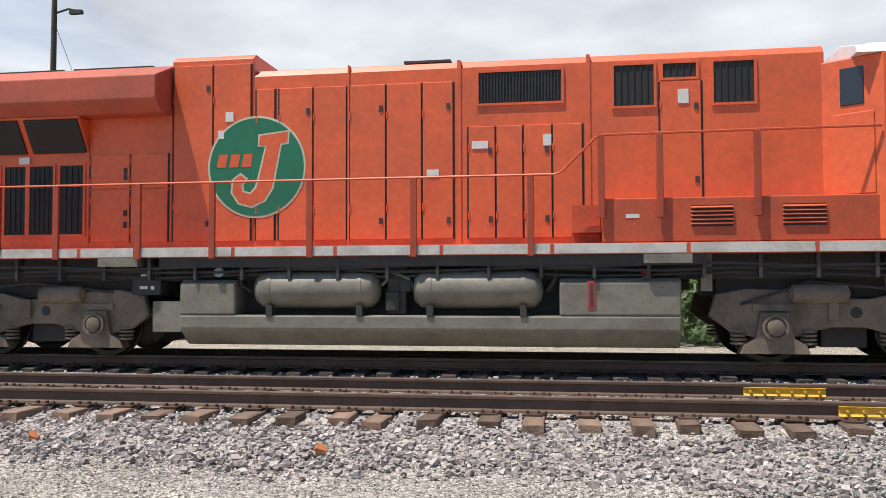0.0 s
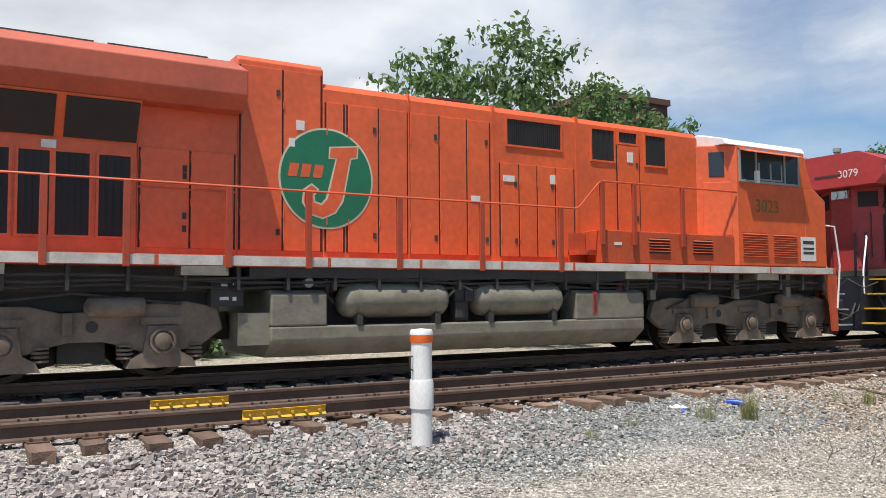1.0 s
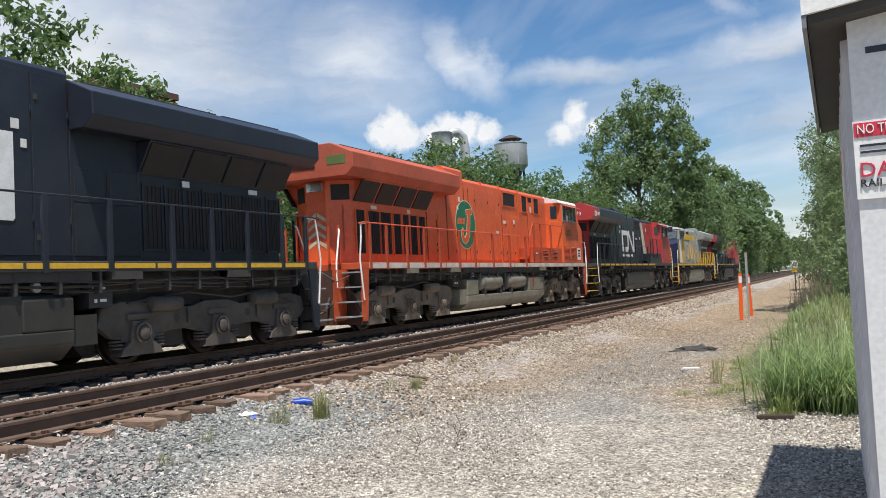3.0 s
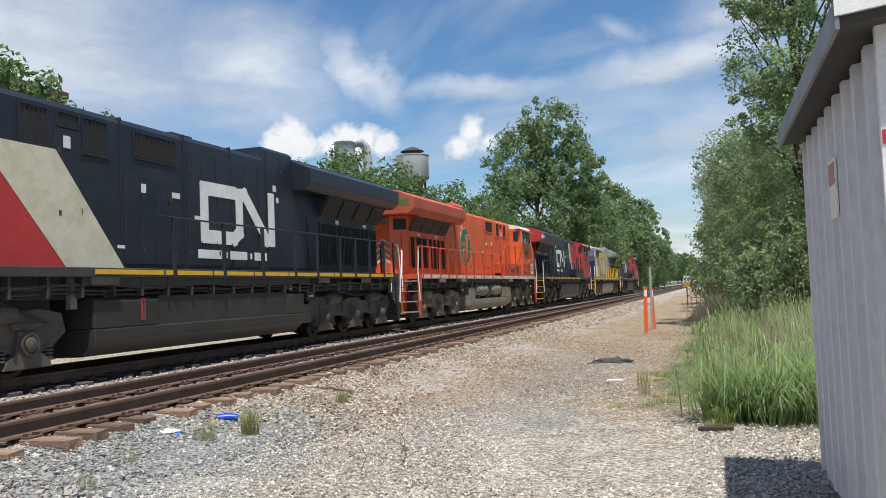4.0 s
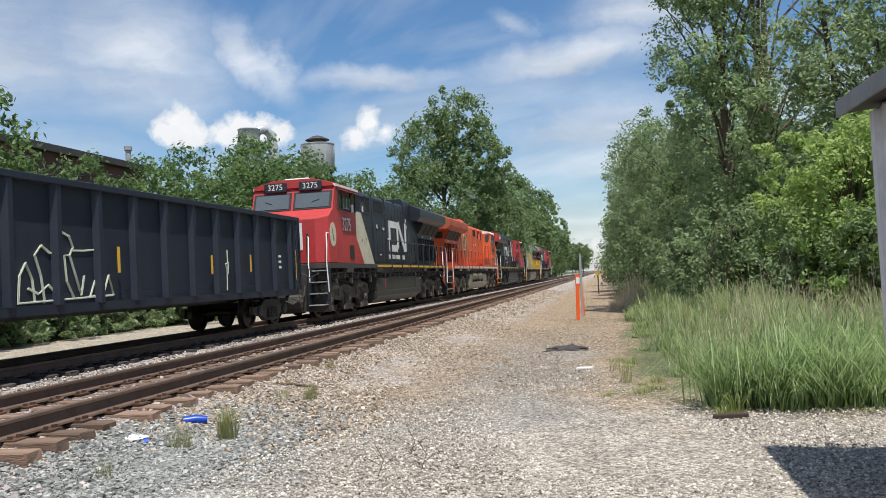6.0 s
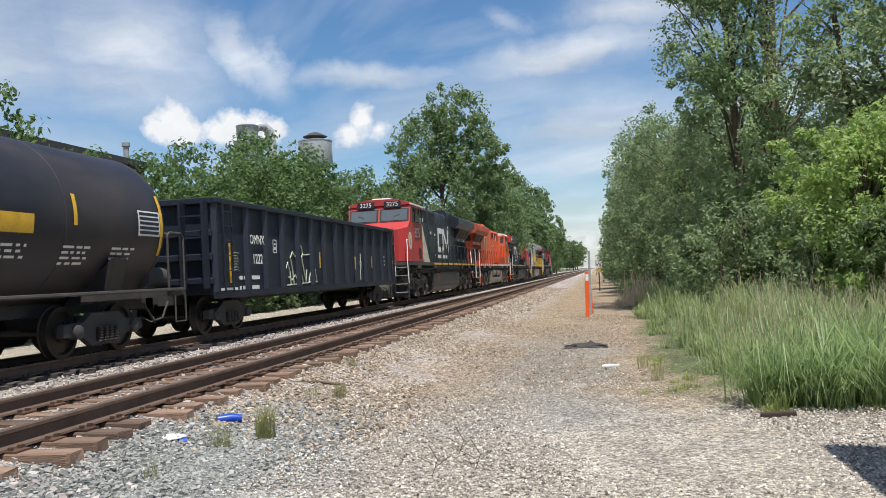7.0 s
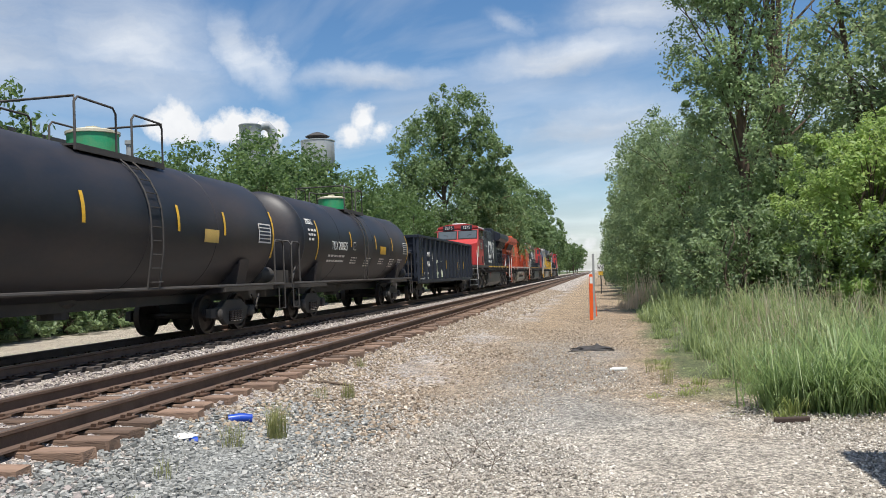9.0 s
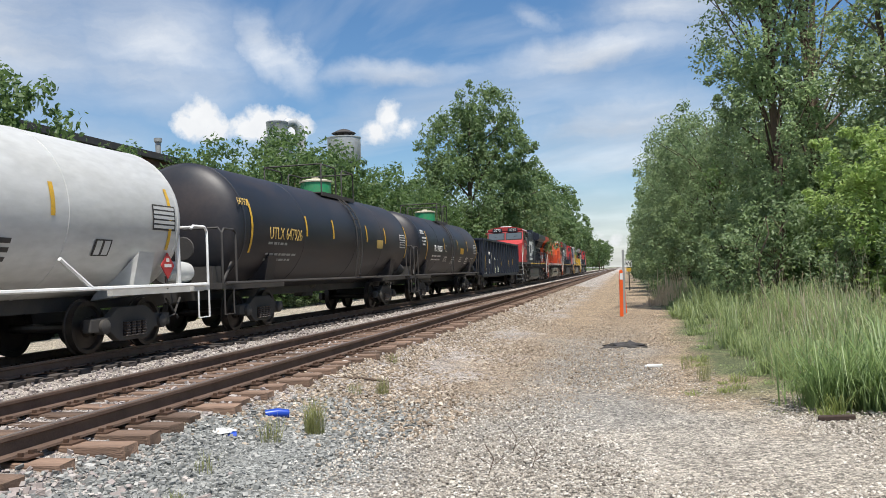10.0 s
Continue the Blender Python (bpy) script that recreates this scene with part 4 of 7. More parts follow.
def build_locos():
    step = 23.55
    c0 = -2.45
    a = locomotive("locomotive", "orange diesel locomotive with a round green emblem and grey fuel tank", c0, 1, ORANGE_SET)
    emblem(a, 1)
    grn = mat("faded_green_digits", (0.12, 0.17, 0.05), 0.6)
    lettering("road_number", "3023", 0.42, grn, a, side_pose(1, 1.508, 7.95, 3.2))
    bm = part("crest", Mesh().box(1.502, 1.508, 9.12, 9.68, 1.98, 2.55), STICKER, a, "white panel with dark bars")
    part("crest_bars", Mesh().box(1.508, 1.512, 9.2, 9.6, 2.38, 2.46).box(1.508, 1.512, 9.2, 9.6, 2.25, 2.3).box(1.508, 1.512, 9.2, 9.6, 2.14, 2.2), DARK, bm)
    for s in (-1, 1):
        ch = Mesh()
        for k in range(4):
            ch.prism([(s * 0.02, 2.42 + k * 0.24), (s * 0.28, 2.26 + k * 0.24), (s * 0.28, 2.36 + k * 0.24), (s * 0.02, 2.52 + k * 0.24)], -10.508, -10.502)
        part("chevron", ch, CREAM, a)
        part("faded_patch", Mesh().box(s * 0.72, s * 1.3, -11.006, -11.001, 4.42, 4.66), grn, a, "faded green digits, rubbed out")
    b = locomotive("locomotive", "black diesel locomotive with a red rear end and red cab", c0 + step, 1, dict(BLACK_SET, wing_end=RED, number=""))
    worm(b, 1, 0.976, -3.0, 2.62, 1.2)
    bars("web_bars", [(0, 0, 0.9, 0.16), (1.0, 0, 0.08, 0.12), (1.2, 0, 0.7, 0.16), (2.1, 0, 0.7, 0.16)], WHITE, b, 1, 0.975, -2.9, 2.35)
    part("stripe", Mesh().prism([(3.3, 1.9), (4.4, 1.9), (3.0, 4.55), (2.4, 4.55)], 0.966, 0.982, "x"), CREAM, b)
    worm(b, 1, 1.534, -10.9, 4.28, 0.25, wide=1.0)
    lettering("road_number", "3079", 0.24, WHITE, b, side_pose(1, 1.534, -10.15, 4.4))
    lettering("road_number", "3079", 0.3, WHITE, b, pose(0.55, -11.016, 4.42, 90, 0, 0))
    red_fore = part("red_panel", Mesh().prism([(3.3, 1.86), (6.3, 1.86), (6.3, 4.6), (2.5, 4.6)], 0.952, 0.976, "x"), RED, b)
    f = locomotive("locomotive", "black and red diesel locomotive with a white diagonal stripe", c0 - step, -1, dict(BLACK_SET, wing_end=None, number="3275", low=BLACK, pilot=DARK, no_box=True, steps=SILVER))
    worm(f, -1, -0.976, 0.3, 2.52, 1.32, wide=1.85)
    bars("web_bars", [(0, 0, 1.0, 0.2), (1.1, 0, 0.08, 0.14), (1.3, 0, 0.75, 0.2), (2.2, 0, 0.08, 0.14), (2.4, 0, 0.6, 0.2)], WHITE, f, -1, -0.975, 0.28, 2.22)
    lettering("road_number", "3275", 0.68, WHITE, f, side_pose(-1, -1.508, 8.12, 3.22), squash=0.78)
    part("red_panel", Mesh().prism([(4.3, 1.86), (6.3, 1.86), (6.3, 4.1), (6.2, 3.95)], -0.952, -0.976, "x"), RED, f)
    part("stripe", Mesh().prism([(2.75, 1.86), (4.3, 1.86), (6.2, 3.95), (4.5, 3.95)], -0.963, -0.982, "x"), CREAM, f)
    part("side_grille", Mesh().box(-1.505, -1.52, 7.35, 7.85, 1.98, 2.5), GRILLE, f)
    cr = part("crest", Mesh().prism([(0.34 * math.cos(i * 0.3927) + 9.72, 0.42 * math.sin(i * 0.3927) + 2.82) for i in range(16)], -1.502, -1.51, "x"), CREAM, f, "worn pale oval crest")
    part("crest_mark", Mesh().prism([(9.62, 2.6), (9.72, 2.6), (9.87, 3.1), (9.77, 3.0)], -1.51, -1.514, "x"), TRUCK, cr)
    st = strokes(Mesh(), WORM, 0.2, 1, 0, 0, 0, 0.9)
    for i, p in enumerate(st.v):
        st.v[i] = (0.65 - p[1], 10.423 + p[0] * 1.2, 2.3 + p[2])
    part("emblem", st, WHITE, f)
    g = locomotive("locomotive", "grey and yellow diesel locomotive with a navy striped nose", c0 + 2 * step, -1, GREY_SET)
    sp = Mesh()
    for k in range(5):
        sp.prism([(-1.05, 1.9 + k * 0.26), (1.05, 2.2 + k * 0.26), (1.05, 2.34 + k * 0.26), (-1.05, 2.04 + k * 0.26)], 10.43, 10.438)
        sp.prism([(9.32, 1.9 + k * 0.32), (10.0, 2.2 + k * 0.32), (10.0, 2.36 + k * 0.32), (9.32, 2.06 + k * 0.32)], -1.503, -1.508, "x")
    part("nose_stripes", sp, YELLOW, g)
    part("yellow_band", Mesh().box(-0.966, -0.978, -2.3, 6.2, 3.9, 4.4).box(-0.966, -0.978, -9.5, -4.4, 2.0, 2.4), YELLOW, g)
    part("white_band", Mesh().box(-1.502, -1.507, 8.3, 9.28, 1.9, 3.7), WHITE, g)
    part("yellow_panel", Mesh().box(-1.502, -1.507, 6.98, 8.25, 1.9, 3.7), YELLOW, g)
    h = locomotive("locomotive", "leading black diesel locomotive with red ends", c0 + 3 * step, 1, dict(BLACK_SET, wing_end=RED))
    worm(h, 1, 0.976, -3.0, 2.62, 1.2)
    part("red_panel", Mesh().prism([(3.3, 1.86), (6.3, 1.86), (6.3, 4.6), (2.5, 4.6)], 0.952, 0.976, "x"), RED, h)


def car_truck(parent, yc, sense):
    """Two-axle freight truck: side frames with bearing caps and spring nests."""
    tr = part("truck", Mesh().box(-1.0, 1.0, yc - 0.2, yc + 0.2, 0.42, 0.72), DARK, parent)
    for s in (1, -1):
        prof = [(-1.25, 0.38), (-1.22, 0.6), (-0.7, 0.62), (-0.42, 0.78), (0.42, 0.78), (0.7, 0.62), (1.22, 0.6), (1.25, 0.38), (0.7, 0.36), (0.42, 0.18), (-0.42, 0.18), (-0.7, 0.36)]
        part("side_frame", Mesh().prism([(y + yc, z) for y, z in prof], s * 0.95, s * 1.1, "x"), DARK, tr, bevel=0.02)
        for dy in (-0.25, -0.08, 0.08, 0.25):
            coil = [(0.08 - 0.018 * (k % 2), 0.26 + k * 0.025) for k in range(11)]
            part("coil_spring", Mesh().lathe(coil, 8, "z", (s * 1.12, yc + dy, 0)), WHEEL, tr)
        for dy in (-0.89, 0.89):
            part("bearing_cap", Mesh().lathe([(0.13, s * 1.0), (0.13, s * 1.16), (0.07, s * 1.2)], 14, "x", (0, yc + dy, 0.46)), DARK, tr, smooth=40)
    for dy in (-0.89, 0.89):
        wheelset(parent, yc + dy, 0.46, sense)


def car_coupler(parent, ye, sg):
    part("coupler", Mesh().box(-0.12, 0.12, ye - sg * 0.5, ye + sg * 0.35, 0.78, 1.02).box(-0.24, 0.24, ye + sg * 0.35, ye + sg * 0.7, 0.7, 1.1), DARK, parent, bevel=0.02)
    part("air_hose", Mesh().tube([(0.4, ye, 0.85), (0.42, ye + sg * 0.3, 0.5), (0.3, ye + sg * 0.6, 0.42), (0.15, ye + sg * 0.75, 0.55)], 0.026, 6), DARK, parent)


def gondola(c):
    G = thing("gondola_car", "black ribbed steel gondola with pale chalk scrawl on its side", "freight car")
    TRAIN.append((G, c, 1))
    h, top, bot = 8.42, 3.1, 0.95
    part("body", Mesh().box(-1.36, 1.36, -h, h, bot, 1.2).box(1.3, 1.36, -h, h, 1.2, top).box(-1.36, -1.3, -h, h, 1.2, top).box(-1.3, 1.3, -h, -h + 0.06, 1.2, top).box(-1.3, 1.3, h - 0.06, h, 1.2, top), CAR_BLACK, G, bevel=0.01)
    part("centre_sill", Mesh().box(-0.35, 0.35, -h - 0.3, h + 0.3, 0.75, 1.0), DARK, G)
    for s in (1, -1):
        part("top_chord", Mesh().box(s * 1.3, s * 1.5, -h - 0.03, h + 0.03, top - 0.02, top + 0.1), CAR_BLACK, G, bevel=0.015)
        part("side_sill", Mesh().box(s * 1.36, s * 1.42, -h, h, 0.85, 1.02), CAR_BLACK, G)
        for y in [-8.32] + [-6.57 + 1.2 * k for k in range(13)] + [8.32]:
            part("side_stake", Mesh().prism([(s * 1.36, y - 0.12), (s * 1.48, y - 0.06), (s * 1.48, y + 0.06), (s * 1.36, y + 0.12)], 1.0, top, "z"), CAR_BLACK, G, bevel=0.01)
        for y in (-h + 0.55, h - 0.3):
            lad = part("ladder", Mesh().box(s * 1.5, s * 1.53, y - 0.24, y - 0.2, 1.0, top).box(s * 1.5, s * 1.53, y + 0.2, y + 0.24, 1.0, top), CAR_BLACK, G)
            for k in range(6):
                part("rung", Mesh().tube([(s * 1.53, y - 0.22, 1.15 + k * 0.35), (s * 1.53, y + 0.22, 1.15 + k * 0.35)], 0.012, 5), CAR_BLACK, lad)
    for e in (1, -1):
        part("end_rib", Mesh().box(-1.4, 1.4, e * h, e * (h + 0.12), 1.2, 1.34).box(-1.4, 1.4, e * h, e * (h + 0.12), 1.75, 1.9).box(-1.4, 1.4, e * h, e * (h + 0.12), 2.3, 2.45).box(-1.42, 1.42, e * h, e * (h + 0.14), top - 0.05, top + 0.1), CAR_BLACK, G, bevel=0.02)
        for k in range(4):
            part("end_rung", Mesh().box(0.75, 1.3, e * (h + 0.3), e * (h + 0.33), 1.25 + k * 0.5, 1.29 + k * 0.5), CAR_BLACK, G)
        part("end_ladder", Mesh().box(0.72, 0.78, e * (h + 0.1), e * (h + 0.34), 1.1, top).box(1.28, 1.34, e * (h + 0.1), e * (h + 0.34), 1.1, top), CAR_BLACK, G)
        car_coupler(G, e * (h + 0.35), e)
    lettering("reporting_mark", "OMNX", 0.34, WHITE, G, side_pose(1, 1.43, -5.97, 2.28), squash=0.9)
    lettering("reporting_mark", "1222", 0.36, WHITE, G, side_pose(1, 1.43, -5.97, 1.78), squash=0.9)
    fr = Mesh()
    for a, b, cc, d in ((-5.1, -4.84, 1.98, 2.0), (-5.1, -4.84, 2.32, 2.34), (-5.1, -5.08, 1.98, 2.34), (-4.86, -4.84, 1.98, 2.34), (-5.03, -4.91, 2.06, 2.14), (-5.03, -4.91, 2.2, 2.24)):
        fr.box(1.36, 1.366, a + 0.35, b + 0.35, cc, d)
    part("stencil_frame", fr, WHITE, G)
    bars("data_bars", [(0, 0, 0.18, 0.09), (0.26, 0, 0.3, 0.09), (0.75, 0, 0.5, 0.1), (0, -0.25, 0.1, 0.09), (0.2, -0.25, 0.3, 0.09), (0.75, -0.25, 0.45, 0.1)], WHITE, G, 1, 1.366, -7.0, 1.32)
    bars("data_bars", [(0, 0, 1.05, 0.06)], WHITE, G, 1, 1.43, -8.3, 1.06)
    bars("data_bars", [(0, 0, 0.2, 0.07), (0.4, 0, 0.2, 0.07), (0, -0.16, 0.2, 0.07), (0.4, -0.16, 0.2, 0.07), (0, -0.32, 0.2, 0.07), (0.4, -0.32, 0.2, 0.07)], WHITE, G, 1, 1.366, 6.6, 2.0)
    for y, z0, z1 in ((-7.75, 1.2, 2.15), (-1.25, 1.55, 2.05), (2.6, 1.5, 1.95), (4.8, 1.55, 2.0), (8.05, 1.3, 2.2)):
        part("reflector", Mesh().box(1.485, 1.49, y - 0.045, y + 0.045, z0, z1), YELLOW, G, "yellow reflector strip")
    sc = Mesh()
    for lines in ([(-3.95, 1.05), (-3.9, 1.5), (-3.75, 1.72), (-3.6, 1.45), (-3.55, 1.08)], [(-3.3, 1.05), (-3.38, 1.5), (-3.52, 1.85), (-3.35, 2.02), (-3.15, 1.9), (-3.0, 1.88), (-2.95, 1.5), (-2.9, 1.05)],
                  [(-2.95, 1.88), (-3.05, 2.1), (-2.85, 2.28), (-2.6, 2.2), (-2.5, 2.0), (-2.6, 1.86), (-2.75, 1.86), (-2.7, 1.4), (-2.5, 1.08)], [(-2.55, 1.95), (-2.2, 1.95), (-1.85, 1.98)], [(-1.85, 2.35), (-1.84, 1.7), (-1.8, 1.3)],
                  [(-2.6, 1.86), (-2.45, 1.5), (-2.3, 1.15), (-2.2, 1.5)], [(-2.05, 1.1), (-1.8, 1.55), (-1.6, 1.15), (-2.0, 1.12)], [(-1.6, 1.2), (-1.45, 1.5), (-1.3, 1.12), (-3.95, 1.06)], [(-3.7, 1.3), (-3.45, 1.2), (-3.2, 1.35), (-3.0, 1.2)]):
        for off in (0.0, 0.03):
            sc.tube([(1.372, y + off, z + off * 0.4) for y, z in lines], 0.013, 5)
    sc.tube([(1.372, 3.6, 1.1), (1.372, 3.62, 1.55), (1.372, 3.55, 1.75), (1.372, 3.72, 1.8), (1.372, 3.68, 1.5), (1.372, 3.66, 2.1)], 0.016, 5)
    for k in range(7):
        sc.tube([(1.372, -7.35 + 0.03 * (k % 2), 1.5 + 0.07 * k), (1.372, -7.15, 1.53 + 0.07 * k), (1.372, -6.98 - 0.04 * (k % 3), 1.5 + 0.07 * k)], 0.006, 4)
    part("chalk_scrawl", sc, mat("chalk_paint", (0.52, 0.56, 0.44), 0.8), G, "pale green and white scrawl")
    for e in (1, -1):
        car_truck(G, e * 6.95, 1)


def tank_car(c, kind):
    """Tank car: barrel with domed heads on saddles, platform with rails, ladders, side bars."""
    white = kind == "white"
    B = TANKWHITE if white else TANK_BLACK
    rng = random.Random(len(kind))
    F = TANKWHITE if white else DARK
    names = {"plain": "black tank car with a green top housing and yellow dashes", "yellow": "black tank car lettered in yellow with a green housing", "white": "off-white tank car with a red diamond placard"}
    T = thing("tank_car", names[kind], "freight car", group="tank cars of the train")
    TRAIN.append((T, c, 1))
    half, r, zc, e0, tr = {"plain": (7.3, 1.47, 2.42, 7.95, 5.2), "yellow": (7.6, 1.5, 2.42, 8.3, 5.4), "white": (7.6, 1.42, 2.38, 8.45, 5.9)}[kind]
    prof = [(0.02, -half)]
    for i in range(1, 9):
        a = math.pi / 2 * i / 8
        prof.append((r * math.sin(a), -half + 0.6 * (1 - math.cos(a))))
    prof += [(r, half * f) for f in (-0.6, -0.3, 0.0, 0.3, 0.6)]
    prof += [(rr, -y) for rr, y in reversed(prof[:9])]
    part("barrel", Mesh().lathe(prof, 64, "y", (0, 0, zc)), B, T, smooth=50)
    for y in (-half + 0.6, -half * 0.45, 0.9, half * 0.5, half - 0.6):
        part("jacket_seam", Mesh().lathe([(r + 0.001, y - 0.035), (r + 0.007, y - 0.03), (r + 0.007, y + 0.03), (r + 0.001, y + 0.035)], 64, "y", (0, 0, zc)), B, T, smooth=50)
    for s in (1, -1):
        part("side_bar", Mesh().tube([(s * 1.42, -e0 + 0.4, 1.12), (s * 1.42, e0 - 0.4, 1.12)], 0.035, 6), WHITE if white else DARK, T)
        part("side_sill", Mesh().box(s * 1.2, s * 1.3, -e0 + 0.3, -tr + 0.9, 0.98, 1.14), F, T)
        part("side_sill", Mesh().box(s * 1.2, s * 1.3, tr - 0.9, e0 - 0.3, 0.98, 1.14), F, T)
        for e in (1, -1):
            part("saddle", Mesh().prism([(s * 0.4, 0.9), (s * 1.25, 1.0), (s * 1.42, 1.75), (s * 1.1, 1.45), (s * 0.5, 1.02)], e * (tr - 0.25), e * (tr + 0.25)), B, T)
            if white:
                part("brace", Mesh().tube([(s * 1.42, e * (tr - 1.6), 1.12), (s * 1.35, e * (tr - 2.3), 1.6)], 0.035, 6), WHITE, T)
                part("brace", Mesh().tube([(s * 1.25, e * (half - 0.35), 1.12), (s * 1.3, e * (half - 0.45), 2.1)], 0.05, 6), WHITE, T)
        ly = 1.05 if kind == "yellow" else -0.25
        ladm = Mesh()
        for dy in (-0.22, 0.22):
            arc = [(s * (r + 0.06) * math.cos(a), dy + ly, zc + (r + 0.06) * math.sin(a)) for a in (0, 0.2, 0.4, 0.6, 0.8, 0.95)]
            ladm.tube([(s * 1.44, dy + ly, 1.1), (s * (r + 0.06), dy + ly, 1.9)] + arc, 0.02, 5)
        lad = part("ladder", ladm, DARK, T)
        for k in range(9):
            if k < 5:
                p = (s * (r + 0.03), 1.25 + k * 0.27)
            else:
                a = (k - 4) * 0.19
                p = (s * (r + 0.06) * math.cos(a), zc + (r + 0.06) * math.sin(a))
            part("rung", Mesh().tube([(p[0], ly - 0.22, p[1]), (p[0], ly + 0.22, p[1])], 0.014, 5), DARK, lad)
    part("centre_sill", Mesh().box(-0.3, 0.3, -e0, e0, 0.75, 1.02), DARK, T)
    part("bottom_outlet", Mesh().lathe([(0.28, 0.62), (0.28, 0.8), (0.4, 0.9), (0.4, 1.02)], 14, "z"), DARK, T)
    # top platform, housing and rails
    pc, pa, pb = {"plain": (0.45, -0.9, 1.45), "yellow": (1.4, -0.57, 2.5), "white": (0.0, -1.4, 1.4)}[kind]
    zr = zc + r - 0.14
    gap_a, gap_b = pa + (pb - pa) * 0.43, pa + (pb - pa) * 0.61
    part("platform", Mesh().box(-0.95, 0.95, pa, pb, zr - 0.04, zr).box(-0.95, -0.9, pa, pb, zr - 0.12, zr - 0.04).box(0.9, 0.95, pa, pb, zr - 0.12, zr - 0.04), DARK, T)
    part("housing", Mesh().lathe([(0.5, zr - 0.2), (0.5, zr + 0.5)], 28, "z", (0, pc, 0)), WHITE if white else DOMEGREEN, T, "" if white else "green valve housing", smooth=40)
    part("housing_lid", Mesh().lathe([(0.5, zr + 0.5), (0.53, zr + 0.51), (0.53, zr + 0.56), (0.4, zr + 0.6), (0.1, zr + 0.62)], 28, "z", (0, pc, 0)).box(-0.1, 0.1, pc - 0.1, pc + 0.1, zr + 0.6, zr + 0.68), WHITE if white else CREAM, T, smooth=40)
    for s in (1, -1):
        for a, b in ((pa + 0.02, gap_a), (gap_b, pb - 0.02)):
            part("safety_rail", Mesh().tube([(s * 0.92, a, zr), (s * 0.92, a, zr + 0.75), (s * 0.92, a + 0.1, zr + 0.85), (s * 0.92, b - 0.1, zr + 0.85), (s * 0.92, b, zr + 0.75), (s * 0.92, b, zr)], 0.024, 6), DARK, T, smooth=60)
    for y in (pa + 0.02, pb - 0.02):
        part("safety_rail", Mesh().tube([(-0.92, y, zr + 0.5), (-0.92, y, zr + 0.85), (0.92, y, zr + 0.85), (0.92, y, zr + 0.5)], 0.024, 6), DARK, T, smooth=60)
    # end platforms, grab rails, brake gear
    for e in (1, -1):
        part("end_sill", Mesh().box(-1.4, 1.4, e * (e0 - 0.85), e * (e0 - 0.25), 1.0, 1.12), F, T)
        part("end_rail", Mesh().tube([(1.4, e * (e0 - 0.3), 1.1), (1.4, e * (e0 - 0.3), 2.2), (1.32, e * (e0 - 0.3), 2.32), (0.5, e * (e0 - 0.3), 2.32)], 0.026, 6)
             .tube(([(1.4, e * (e0 - 0.95), 1.1), (1.4, e * (e0 - 0.95), 2.2)] if not white else []) + [(1.4, e * (e0 - 0.95), 2.24), (1.4, e * (e0 - 0.85), 2.3), (1.4, e * (e0 - 0.4), 2.3), (1.4, e * (e0 - 0.3), 2.2)], 0.026, 6)
             , WHITE if white else DARK, T, smooth=60)
        part("end_rail", Mesh().tube([(-1.4, e * (e0 - 0.3), 1.1), (-1.4, e * (e0 - 0.3), 2.2), (-1.32, e * (e0 - 0.3), 2.32), (-0.5, e * (e0 - 0.3), 2.32)], 0.026, 6), WHITE if white else DARK, T, smooth=60)
        part("sill_step", Mesh().tube([(1.42, e * (e0 - 0.32), 1.0), (1.42, e * (e0 - 0.32), 0.45), (1.42, e * (e0 - 0.75), 0.45), (1.42, e * (e0 - 0.75), 1.0)], 0.02, 5), WHITE if white else DARK, T)
        car_coupler(T, e * (e0 - 0.25), e)
        car_truck(T, e * tr, 1)
    part("air_tank", Mesh().lathe([(0.05, e0 - 1.3), (0.2, e0 - 1.25), (0.22, e0 - 1.1), (0.22, e0 - 0.55), (0.2, e0 - 0.4), (0.05, e0 - 0.35)], 18, "y", (0.95, 0, 1.38)), F, T, smooth=50)
    part("brake_wheel", Mesh().lathe([(0.24, -e0 + 0.3), (0.26, -e0 + 0.28), (0.24, -e0 + 0.26)], 16, "y", (0.5, 0, 1.9)), DARK, T)
    part("brake_gear", Mesh().box(0.6, 1.1, -e0 + 0.4, -e0 + 0.8, 1.12, 1.5).tube([(1.3, -e0 + 0.5, 1.15), (1.1, -e0 + 1.6, 1.9)], 0.03, 5), DARK, T)

    # dashes and writing follow the barrel's curve on its near side
    def patch(y0, y1, a0, a1, lift=0.004, n=6):
        ms = Mesh()
        vs = []
        for i in range(n + 1):
            a = radians(a0 + (a1 - a0) * i / n)
            for y in (y0, y1):
                vs.append(((r + 0.01 + lift) * math.cos(a), y, zc + (r + 0.01 + lift) * math.sin(a)))
        return ms.add(vs, [(2 * i, 2 * i + 1, 2 * i + 3, 2 * i + 2) for i in range(n)])

    def word(text, size, y, z, m, squash=0.85):
        ob = lettering("reporting_mark", text, size, m, T, side_pose(1, 0, y, z), squash=squash)
        for v in ob.data.vertices:
            d = v.co.z - zc
            v.co.x = v.co.x + math.sqrt(max(0.0, (r + 0.016) ** 2 - d * d))

    def line(y, z, ln, ht, m):
        a = math.asin((z - zc) / r)
        row, p = Mesh(), y
        while p < y + ln - 0.04:
            q = min(y + ln, p + rng.uniform(0.08, 0.3))
            one = patch(p, q, math.degrees(a - ht / 2 / r), math.degrees(a + ht / 2 / r), n=2)
            row.add(one.v, one.f)
            p = q + rng.uniform(0.03, 0.09)
        part("data_bar", row, m, T)
    inkm = DARK if white else STICKER
